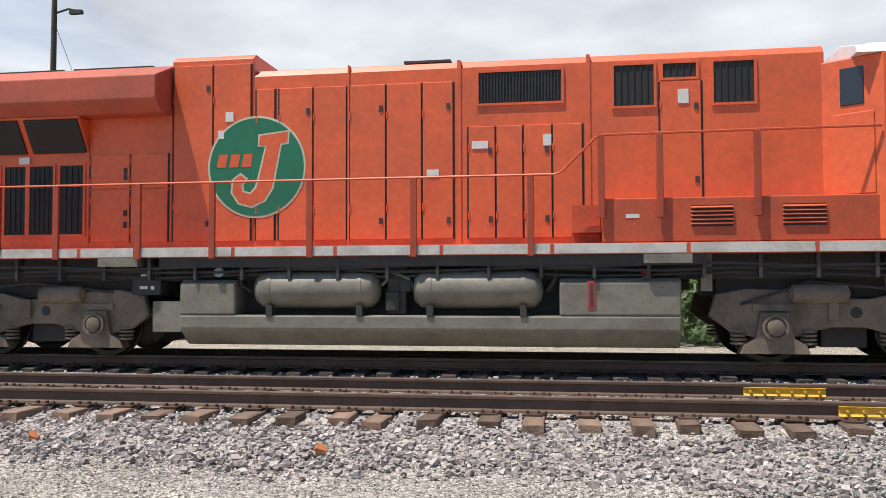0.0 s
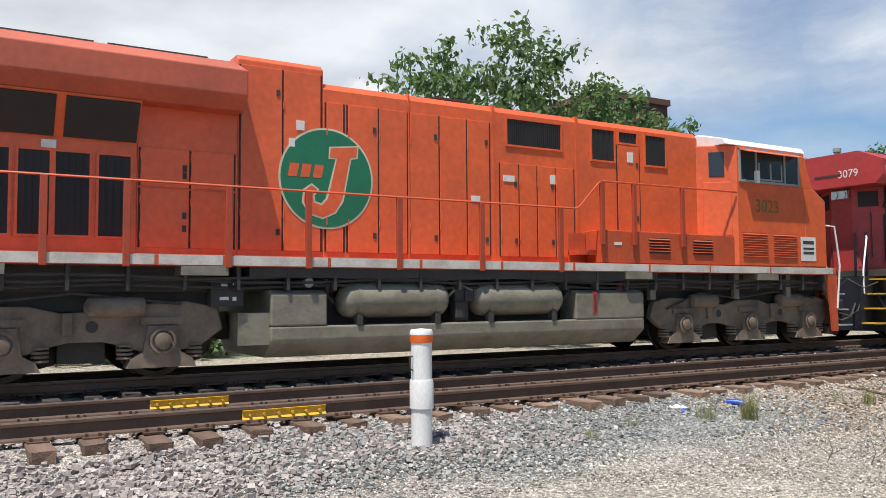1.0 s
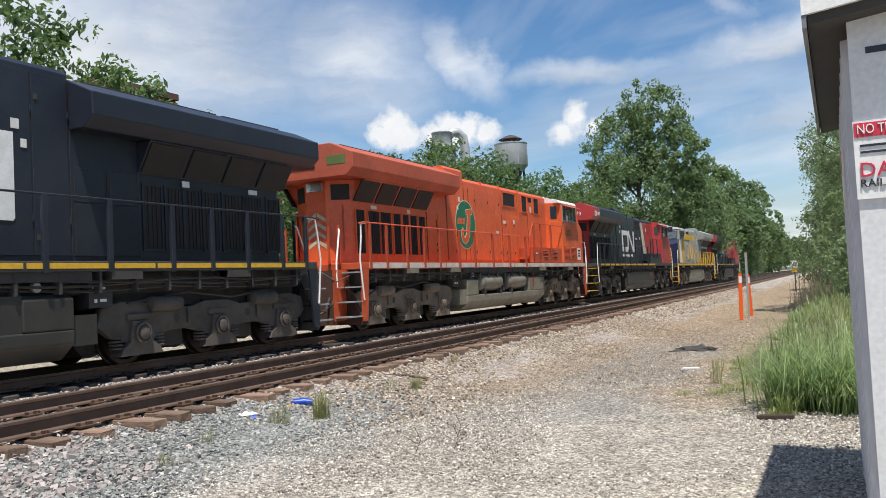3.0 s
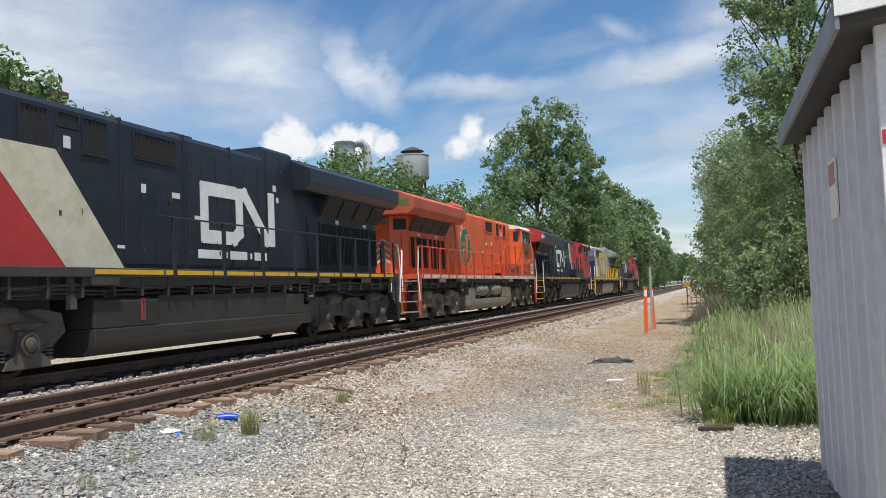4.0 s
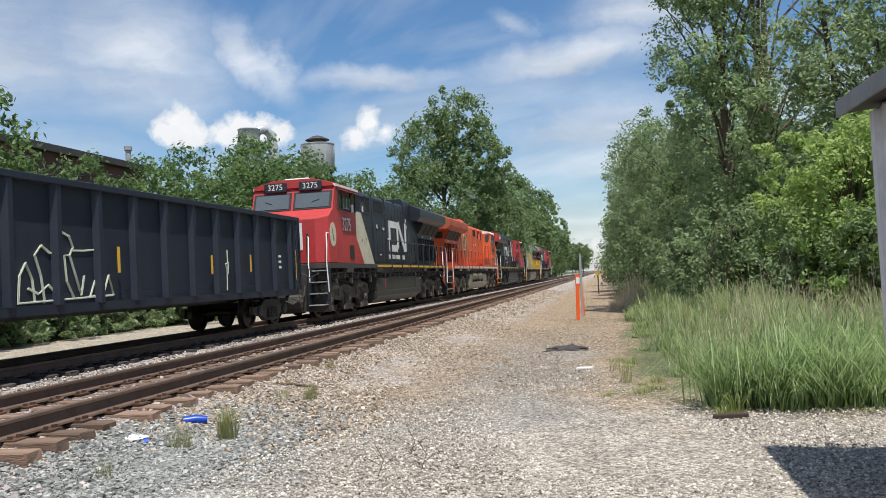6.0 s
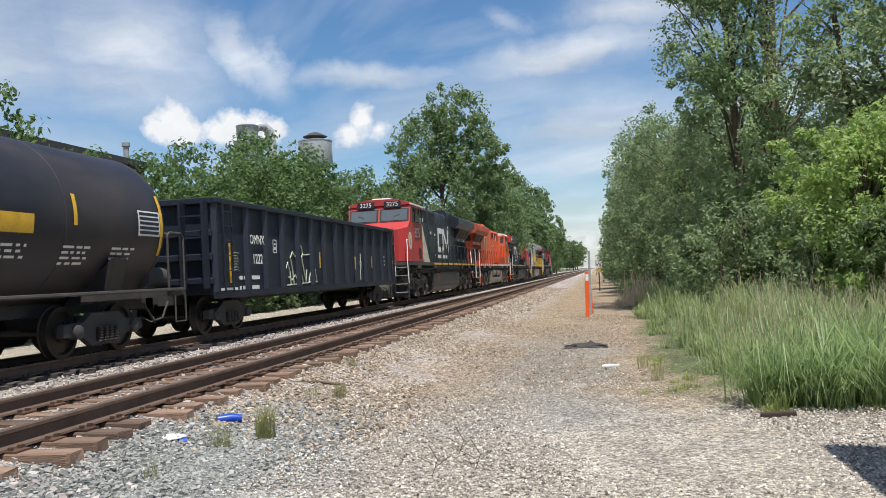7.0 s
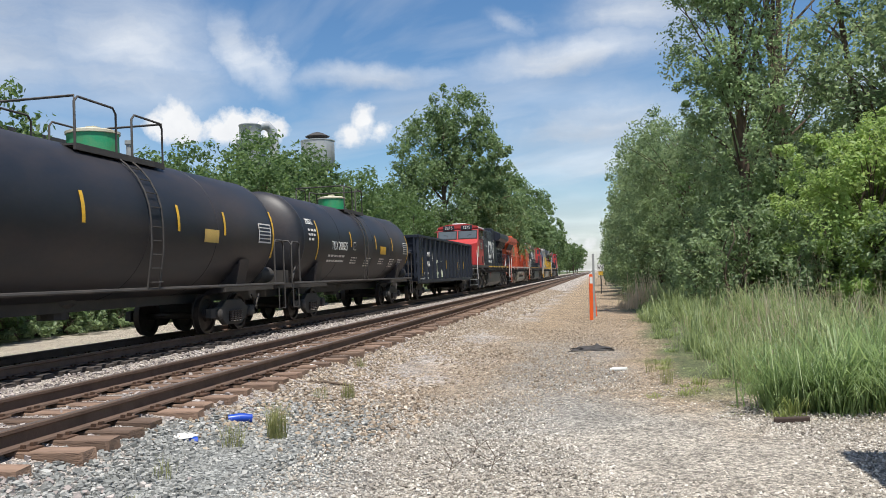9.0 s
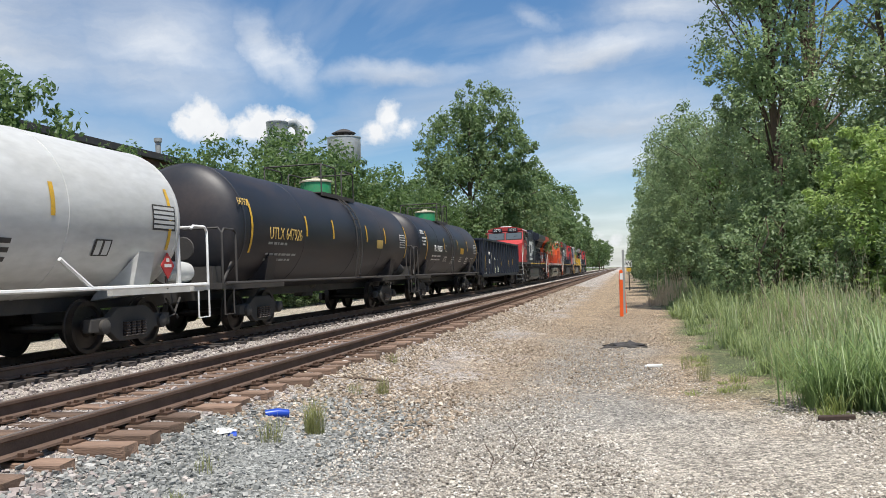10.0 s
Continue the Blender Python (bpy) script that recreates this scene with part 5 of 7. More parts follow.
    dashes = {"plain": (-5.5, -2.03, 1.27, 3.85, 6.65), "yellow": (-6.7, -3.33, -1.23, 2.0, 4.15, 7.05), "white": (-6.8, -2.4, 3.38, 6.7)}[kind]
    for y in dashes:
        a0, a1 = (-24, 24) if abs(y) > 5.4 else (-5, 16)
        part("reflector", patch(y - 0.05, y + 0.05, a0, a1), YELLOW, T, "yellow reflector strip")
    if kind == "plain":
        word("TILX 200535", 0.4, -3.31, 2.28, WHITE, 0.8)
        word("200535", 0.24, -6.1, 2.95, WHITE)
        part("yellow_placard", patch(1.93, 2.8, -12, 0), YELLOW, T, "yellow notice")
        for k in range(2):
            line(-4.4, 1.96 - 0.16 * k, 1.8, 0.07, inkm)
        for j, y in enumerate((-1.85, -0.05, 1.95, 3.6, 5.0)):
            for k in range(3 + j % 2):
                line(y, 1.93 - 0.09 * k, 0.75 - 0.1 * (k % 2), 0.045, inkm)
        for k in range(3):
            line(-6.35, 2.7 - 0.14 * k, 0.7 - 0.1 * k, 0.07, inkm)
        for y in (-1.75,):
            part("stencil_frame", patch(y, y + 0.3, -9, 2), STICKER, T)
            part("stencil_field", patch(y + 0.03, y + 0.27, -8, 1, 0.007), TANK_BLACK, T)
    elif kind == "yellow":
        word("UTLX 647926", 0.42, -4.7, 2.28, mat("gold_letters", (0.62, 0.42, 0.12), 0.55))
        word("647926", 0.24, -6.95, 2.95, mat("gold_letters", (0.62, 0.42, 0.12), 0.55))
        part("yellow_placard", patch(3.15, 3.85, -12, -1), mat("gold_letters", (0.62, 0.42, 0.12), 0.55), T, "yellow notice")
        for k, ln in enumerate((1.2, 0, 1.9, 1.7)):
            if ln:
                line(-5.75, 2.05 - 0.13 * k, ln, 0.06, SILVER)
    else:
        for k in range(3):
            line(1.2, 1.86 - 0.13 * k, 1.4, 0.08, inkm)
        fr = part("stencil_frame", patch(4.5, 4.96, -30, -18), DARK, T)
        part("stencil_field", patch(4.55, 4.7, -29, -19, 0.007), TANKWHITE, T)
        part("stencil_field", patch(4.76, 4.92, -29, -19, 0.007), TANKWHITE, T)
        dm = Mesh().prism([(6.75, 1.25), (6.98, 1.5), (6.75, 1.75), (6.52, 1.5)], 1.3, 1.32, "x")
        pk = part("placard", dm, RED, T, "red diamond placard on a stand")
        part("placard_mark", Mesh().box(1.32, 1.325, 6.63, 6.87, 1.47, 1.53).box(1.32, 1.325, 6.7, 6.8, 1.57, 1.64), WHITE, pk)
        part("placard_post", Mesh().box(1.26, 1.3, 6.72, 6.78, 1.05, 1.3), DARK, pk)
    # data panel: a grid of lines near the front head
    dp = part("data_panel", patch(half - 1.5, half - 0.72, -9, 10, 0.003), DARK if white else STICKER, T, "small printed data panel")
    for i in range(5):
        part("panel_line", patch(half - 1.46, half - 0.76, -7.5 + i * 3.5, -5.2 + i * 3.5, 0.006, 2), TANKWHITE if white else CAR_BLACK, dp)


build_locos()
gondola(-47.35)
tank_car(-64.85, "plain")
tank_car(-81.1, "yellow")
tank_car(-97.9, "white")

# ---- ground and tracks ----
def ground_z(x, y):
    prof = [(-900, -0.6), (-40, -0.5), (-18.0, -0.46), (-16.6, -0.40), (-15.75, -0.26), (-12.85, -0.26), (-12.1, -0.36), (-11.45, -0.25), (-11.2, -0.232), (-9.3, -0.232), (-9.0, -0.25), (-8.7, -0.29), (-8.4, -0.34), (-8.05, -0.405), (-7.5, -0.48),
            (-6.0, -0.53), (900, -0.53)]
    xs, zs = [p[0] for p in prof], [p[1] for p in prof]
    return np.interp(x, xs, zs)


def spaced(spans):
    out = []
    for a, b, st in spans:
        out += list(np.arange(a, b, st))
    return np.array(out + [spans[-1][1]])


def ground_mat():
    m = bpy.data.materials.new("trackside_ground")
    m.use_nodes = True
    nt = m.node_tree
    N, L = nt.nodes.new, nt.links.new
    b = nt.nodes["Principled BSDF"]
    b.inputs["Roughness"].default_value = 0.92
    tc = N("ShaderNodeTexCoord")
    sep = N("ShaderNodeSeparateXYZ")
    wob = N("ShaderNodeTexNoise")
    wob.inputs["Scale"].default_value, wob.inputs["Detail"].default_value = 0.55, 5
    L(tc.outputs["Object"], wob.inputs["Vector"])
    sub = N("ShaderNodeVectorMath")
    sub.operation = "MULTIPLY_ADD"
    L(wob.outputs["Color"], sub.inputs[0])
    sub.inputs[1].default_value, sub.inputs[2].default_value = (3.2, 6, 0), (-1.6, -3, 0)
    ad = N("ShaderNodeVectorMath")
    L(tc.outputs["Object"], ad.inputs[0])
    L(sub.outputs[0], ad.inputs[1])
    L(ad.outputs[0], sep.inputs[0])

    def band(out, a, c):
        r = N("ShaderNodeMapRange")
        r.interpolation_type = "SMOOTHSTEP"
        L(out, r.inputs[0])
        r.inputs[1].default_value, r.inputs[2].default_value = a, c
        return r.outputs[0]

    def mul(a, c):
        r = N("ShaderNodeMath")
        r.operation = "MULTIPLY"
        L(a, r.inputs[0])
        if isinstance(c, float):
            r.inputs[1].default_value = c
        else:
            L(c, r.inputs[1])
        return r.outputs[0]

    def over(base, col, fac):
        r = N("ShaderNodeMix")
        r.data_type = "RGBA"
        L(fac, r.inputs["Factor"])
        if isinstance(base, tuple):
            r.inputs["A"].default_value = (*base, 1)
        else:
            L(base, r.inputs["A"])
        r.inputs["B"].default_value = (*col, 1)
        return r.outputs["Result"]
    X, Y = sep.outputs[0], sep.outputs[1]
    col = over((0.35, 0.315, 0.265), (0.30, 0.222, 0.145), mul(band(Y, 9.0, 12.5), 0.95))     # pale gravel, then brown dirt
    col = over(col, (0.21, 0.225, 0.225), mul(mul(band(Y, 8, 11), band(Y, 26, 17)), mul(band(X, -6.8, -5.5), mul(band(X, -3.2, -4.6), 0.55))))   # darker damp stone patch
    col = over(col, (0.345, 0.305, 0.27), band(X, -6.2, -7.4))                # pink-grey ballast
    col = over(col, (0.25, 0.255, 0.24), mul(mul(band(X, -6.4, -7.2), band(X, -8.9, -8.2)), mul(band(Y, 3.0, 5.5), band(Y, 13.0, 9.0))))  # blue-grey spill
    col = over(col, (0.37, 0.325, 0.26), band(X, -16.2, -17.4))               # beige service path
    col = over(col, (0.075, 0.10, 0.035), band(X, -23.0, -24.5))             # far verge
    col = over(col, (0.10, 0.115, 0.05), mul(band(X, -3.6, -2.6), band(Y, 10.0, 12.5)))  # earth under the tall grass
    # grain: stones of two sizes
    prev = None
    for sc, amt in ((34.0, 0.6), (95.0, 0.6)):
        v = N("ShaderNodeTexVoronoi")
        v.inputs["Scale"].default_value = sc
        L(tc.outputs["Object"], v.inputs["Vector"])
        s2 = N("ShaderNodeSeparateXYZ")
        L(v.outputs["Color"], s2.inputs[0])
        r = N("ShaderNodeMapRange")
        L(s2.outputs[0], r.inputs[0])
        r.inputs[3].default_value, r.inputs[4].default_value = 1 - amt, 1 + amt
        h = N("ShaderNodeHueSaturation")
        L(col, h.inputs["Color"])
        L(r.outputs[0], h.inputs["Value"])
        col = h.outputs[0]
        bp = N("ShaderNodeBump")
        bp.inputs["Strength"].default_value, bp.inputs["Distance"].default_value = 0.8, 0.8 / sc
        bp.invert = True
        L(v.outputs["Distance"], bp.inputs["Height"])
        if prev:
            L(prev, bp.inputs["Normal"])
        prev = bp.outputs[0]
    st = N("ShaderNodeTexNoise")
    st.inputs["Scale"].default_value, st.inputs["Detail"].default_value = 1.7, 6
    L(tc.outputs["Object"], st.inputs["Vector"])
    r = N("ShaderNodeMapRange")
    L(st.outputs[0], r.inputs[0])
    r.inputs[1].default_value, r.inputs[2].default_value, r.inputs[3].default_value, r.inputs[4].default_value = 0.3, 0.7, 0.78, 1.15
    h = N("ShaderNodeHueSaturation")
    L(col, h.inputs["Color"])
    L(r.outputs[0], h.inputs["Value"])
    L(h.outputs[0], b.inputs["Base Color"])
    L(prev, b.inputs["Normal"])
    return m


def build_ground():
    xs = spaced([(-900, -100, 80), (-100, -30, 7), (-30, -18, 1.0), (-18, -5, 0.2), (-5, 12, 0.5), (12, 100, 8), (100, 900, 80)])
    ys = spaced([(-300, -40, 26), (-40, -8, 2), (-8, 40, 0.4), (40, 120, 2), (120, 400, 14), (400, 2600, 110)])
    gx, gy = np.meshgrid(xs, ys)
    gz = ground_z(gx, gy)
    rng = np.random.RandomState(2)
    near = ((np.abs(gx + 7) < 22) & (gy < 60)).astype(float)
    gz = gz + near * (rng.rand(*gz.shape) - 0.5) * 0.022 + near * 0.025 * np.sin(gx * 1.3 + gy * 0.35) * np.sin(gy * 0.5) * (gx > -8)
    me = bpy.data.meshes.new("ground")
    nx, ny = len(xs), len(ys)
    v = np.stack([gx, gy, gz], -1).reshape(-1, 3)
    i = np.arange(nx * ny).reshape(ny, nx)
    f = np.stack([i[:-1, :-1], i[:-1, 1:], i[1:, 1:], i[1:, :-1]], -1).reshape(-1, 4)
    me.from_pydata(v.tolist(), [], f.tolist())
    me.polygons.foreach_set("use_smooth", [True] * len(me.polygons))
    me.materials.append(ground_mat())
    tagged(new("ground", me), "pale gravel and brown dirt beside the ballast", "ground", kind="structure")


CUBE_V = np.array([(x, y, z) for x in (-1, 1) for y in (-1, 1) for z in (-1, 1)], float) / 1.5
OCTA_V = np.array([(1, 0, 0), (-1, 0, 0), (0, 1, 0), (0, -1, 0), (0, 0, 1), (0, 0, -1)], float)
OCTA_F = np.array([(0, 2, 4), (2, 1, 4), (1, 3, 4), (3, 0, 4), (2, 0, 5), (1, 2, 5), (3, 1, 5), (0, 3, 5)])
CUBE_F = np.array([(0, 1, 3, 2), (4, 6, 7, 5), (0, 4, 5, 1), (2, 3, 7, 6), (0, 2, 6, 4), (1, 5, 7, 3)])


def stones(name, regions, material, label, seed):
    """Loose broken stone: lumps of uneven shape strewn over the given patches (x0, x1, y0, y1, count, size)."""
    rng = np.random.RandomState(seed)
    V, F, n = [], [], 0
    for x0, x1, y0, y1, cnt, size in regions:
        p = np.stack([rng.uniform(x0, x1, cnt) + rng.normal(0, 0.16, cnt), rng.uniform(y0, y1, cnt) + rng.normal(0, 0.5, cnt)], -1)
        p[:, 0] += 0.25 * np.sin(p[:, 1] * 1.1) * np.sin(p[:, 1] * 0.37 + 1) * (x1 > -8.8)
        z = ground_z(p[:, 0], p[:, 1])
        s = size * rng.uniform(0.4, 1.45, cnt) * rng.uniform(0.75, 1.15, cnt)
        CV, CF = (OCTA_V, OCTA_F) if size < 0.04 or y0 >= 22 else (CUBE_V, CUBE_F)
        k = len(CV)
        sh = CV[None] * rng.uniform(0.55, 1.15, (cnt, k, 3)) * rng.uniform(0.6, 1.2, (cnt, 1, 3))
        a, b = rng.uniform(0, 6.28, cnt), rng.uniform(-0.8, 0.8, cnt)
        ca, sa, cb, sb = np.cos(a)[:, None], np.sin(a)[:, None], np.cos(b)[:, None], np.sin(b)[:, None]
        x, y, zz = sh[..., 0], sh[..., 1] * cb - sh[..., 2] * sb, sh[..., 1] * sb + sh[..., 2] * cb
        w = np.stack([x * ca - y * sa, x * sa + y * ca, zz * 0.8], -1) * s[:, None, None] / 2
        w += np.stack([p[:, 0], p[:, 1], z + s * 0.16], -1)[:, None]
        V.append(w.reshape(-1, 3))
        F += (CF[None] + (np.arange(cnt) * k)[:, None, None] + n).reshape(-1, CF.shape[1]).tolist()
        n += cnt * k
    me = bpy.data.meshes.new(name)
    me.from_pydata(np.concatenate(V).tolist(), [], F)
    me.materials.append(material)
    return tagged(new(name, me), label, "ballast", kind="stuff")


def stone_mat(name, cols):
    m = bpy.data.materials.new(name)
    m.use_nodes = True
    nt = m.node_tree
    b = nt.nodes["Principled BSDF"]
    g, r = nt.nodes.new("ShaderNodeNewGeometry"), nt.nodes.new("ShaderNodeValToRGB")
    r.color_ramp.elements[0].color, r.color_ramp.elements[1].color = (*cols[0], 1), (*cols[-1], 1)
    for i, c in enumerate(cols[1:-1]):
        e = r.color_ramp.elements.new((i + 1) / (len(cols) - 1))
        e.color = (*c, 1)
    nt.links.new(g.outputs["Random Per Island"], r.inputs[0])
    ns, tc, hs, mr = (nt.nodes.new(k) for k in ("ShaderNodeTexNoise", "ShaderNodeTexCoord", "ShaderNodeHueSaturation", "ShaderNodeMapRange"))
    ns.inputs["Scale"].default_value = 60
    nt.links.new(tc.outputs["Object"], ns.inputs["Vector"])
    nt.links.new(ns.outputs[0], mr.inputs[0])
    mr.inputs[3].default_value, mr.inputs[4].default_value = 0.75, 1.25
    nt.links.new(mr.outputs[0], hs.inputs["Value"])
    nt.links.new(r.outputs[0], hs.inputs["Color"])
    nt.links.new(hs.outputs[0], b.inputs["Base Color"])
    b.inputs["Roughness"].default_value = 0.9
    return m


RAILP = [(-0.075, -0.175), (0.075, -0.175), (0.07, -0.155), (0.012, -0.14), (0.01, -0.05), (0.036, -0.035), (0.036, -0.006), (0.028, 0.0), (-0.028, 0.0), (-0.036, -0.006), (-0.036, -0.035), (-0.01, -0.05), (-0.012, -0.14), (-0.07, -0.155)]


def track(name, xc, label, y_end):
    """One track: two rails with a worn top, ties with plates and spikes."""
    T = thing(name, label, "railway track", kind="structure")
    for s in (-1, 1):
        x = xc + s * 0.7525
        r = part("rail", Mesh().prism([(x + a, z) for a, z in RAILP], -60, y_end), RUSTY_RAIL, T)
        part("running_surface", Mesh().box(x - 0.027, x + 0.027, -60, y_end, 0.0, 0.0035), RAIL_TOP, r)
    return T


def ties(T, xc, y0, y1, seed, wood=TIE):
    rng = random.Random(seed)
    kinds = []
    for k in range(4):
        ms = Mesh()
        w, l = 0.115 + rng.uniform(-0.008, 0.008), 1.31 + rng.uniform(-0.1, 0.07)
        ms.box(-l, l, -w, w, -0.36, -0.186)
        me = ms.data("tie", wood)
        bm = bmesh.new()
        bm.from_mesh(me)
        bmesh.ops.bevel(bm, geom=list(bm.edges), offset=0.012, segments=1, affect="EDGES")
        for v in bm.verts:
            v.co += Vector((rng.uniform(-0.02, 0.02), rng.uniform(-0.008, 0.008), rng.uniform(-0.005, 0.003)))
        bm.to_mesh(me)
        bm.free()
        kinds.append(me)
    pm = Mesh().box(-0.18, 0.18, -0.1, 0.1, -0.19, -0.172)
    for x in (-0.1, 0.1):
        for y in (-0.06, 0.06):
            pm.box(x - 0.018, x + 0.018, y - 0.014, y + 0.014, -0.172, -0.14)
    pm.box(-0.085, 0.085, 0.12, 0.145, -0.2, -0.15)
    plate = pm.data("tie_plate", PLATE)
    y, n = y0, 0
    while y < y1:
        m = pose(xc + rng.uniform(-0.09, 0.09), y, rng.uniform(-0.02, 0.004), 0, rng.uniform(-0.4, 0.4), rng.uniform(-2.6, 2.6))
        t = new("tie", kinds[rng.randrange(4)])
        t.parent, t.matrix_basis = T, m
        for s in (-1, 1):
            p = new("tie_plate", plate)
            p.parent, p.matrix_basis = T, pose(xc + s * 0.7525, y, 0)
        y += 0.53 + rng.uniform(-0.045, 0.045)
        n += 1
    far = Mesh()
    while y < 420:
        far.box(xc - 1.35, xc + 1.35, y - 0.115, y + 0.115, -0.36, -0.186)
        y += 0.53
    return tagged(part("far_ties", far, wood, T), kind="stuff")


def joint_bar(T, x, y0, y1):
    ms = Mesh()
    for s in (1, -1):
        ms.prism([(s * 0.012 + x, -0.15), (s * 0.06 + x, -0.145), (s * 0.03 + x, -0.12), (s * 0.028 + x, -0.07), (s * 0.05 + x, -0.045), (s * 0.014 + x, -0.04)], y0, y1)
    jb = part("joint_bar", ms, YELLOW, T, "yellow-painted rail joint bar", bevel=0.004)
    bo = Mesh()
    for k in range(6):
        y = y0 + (y1 - y0) * (k + 0.5) / 6
        bo.lathe([(0.018, x + 0.03), (0.018, x + 0.065)], 6, "x", (0, y, -0.095))
    part("bolt", bo, YELLOW, jb)


# ---- vegetation ----
def leaf_cloud(name, clumps, per, size, material, seed, flat=0.55):
    """Many single leaves gathered in clumps (x, y, z, radius)."""
    rng = np.random.RandomState(seed)
    c = np.repeat(np.array([q[:3] for q in clumps]), per, 0)
    rad = np.repeat(np.array([q[3] for q in clumps]), per)
    n = len(c)
    d = rng.normal(size=(n, 3))
    d /= np.linalg.norm(d, axis=1)[:, None]
    p = c + d * (rad * rng.uniform(0.25, 1.0, n) ** 0.6)[:, None]
    nrm = rng.normal(size=(n, 3)) * 0.8 + d * 1.0 + np.array([0, 0, flat])
    nrm /= np.linalg.norm(nrm, axis=1)[:, None]
    t = np.cross(nrm, rng.normal(size=(n, 3)))
    t /= np.linalg.norm(t, axis=1)[:, None] + 1e-9
    b = np.cross(nrm, t)
    s = (size * rng.uniform(0.6, 1.3, n))[:, None]
    v = np.stack([p - t * s * 0.62, p + b * s * 0.3 - t * s * 0.05, p + t * s * 0.62 - nrm * s * 0.12, p - b * s * 0.3 - t * s * 0.05], 1).reshape(-1, 3)
    me = bpy.data.meshes.new(name)
    me.from_pydata(v.tolist(), [], (np.arange(n * 4).reshape(-1, 4)).tolist())
    me.materials.append(material)
    return me


BARK = mat("bark", (0.12, 0.085, 0.06), 0.95, dirt=(0.05, 0.038, 0.03), amount=0.8, scale=4, grain=25, bump=0.5, stretch=(2, 2, 0.4))


GREY_BARK = mat("grey_dead_bark", (0.24, 0.20, 0.165), 0.95, dirt=(0.10, 0.08, 0.065), amount=0.7, scale=4, grain=25, bump=0.4)


def tree(label, lobes, n, per, size, material, seed, trunk_r=0.22, stems=1, category="tree", name="tree"):
    """Tapered trunk with limbs and a crown of leaf clumps spread over several lobes (x, y, z, rx, ry, rz)."""
    rng = random.Random(seed)
    T = thing(name, label, category)
    cl = []
    vol = [l[3] * l[4] * l[5] for l in lobes]
    for l, w in zip(lobes, vol):
        k = max(3, int(n * w ** 0.67 / sum(q ** 0.67 for q in vol)))
        for _ in range(k):
            a, u = rng.uniform(0, 6.283), rng.uniform(-1, 1)
            q = math.sqrt(1 - u * u)
            f = rng.uniform(0.45, 1.08) ** 0.7
            r = min(l[3:6]) * rng.uniform(0.12, 0.34)
            cl.append((l[0] + q * math.cos(a) * l[3] * f, l[1] + q * math.sin(a) * l[4] * f, max(0.25, l[2] + u * l[5] * f), r))
    part("crown", leaf_cloud("crown", cl, per, size, material, seed), material, T)
    top = max(l[2] for l in lobes)
    for k in range(stems):
        bx, by = (0, 0) if stems == 1 else (rng.uniform(-0.6, 0.6), rng.uniform(-0.6, 0.6))
        pts = [(bx + 0.25 * math.sin(i * 1.3 + k) * i / 6, by + 0.2 * math.cos(i * 1.7 + k) * i / 6, -0.2 + (top + 0.2) * i / 6) for i in range(7)]
        part("trunk", Mesh().tube(pts, [trunk_r * (1 - 0.8 * i / 6) for i in range(7)], 9), BARK, T, smooth=60)
    lm = Mesh()
    for q in rng.sample(cl, min(len(cl), 26)):
        z0 = max(0.2, min(top * 0.9, q[2] * rng.uniform(0.45, 0.8)))
        mid = (q[0] * 0.45, q[1] * 0.45, z0 + (q[2] - z0) * 0.6)
        lm.tube([(0, 0, z0), mid, q[:3]], [trunk_r * 0.3, trunk_r * 0.17, trunk_r * 0.06], 5)
    part("limb", lm, BARK, T)
    return T


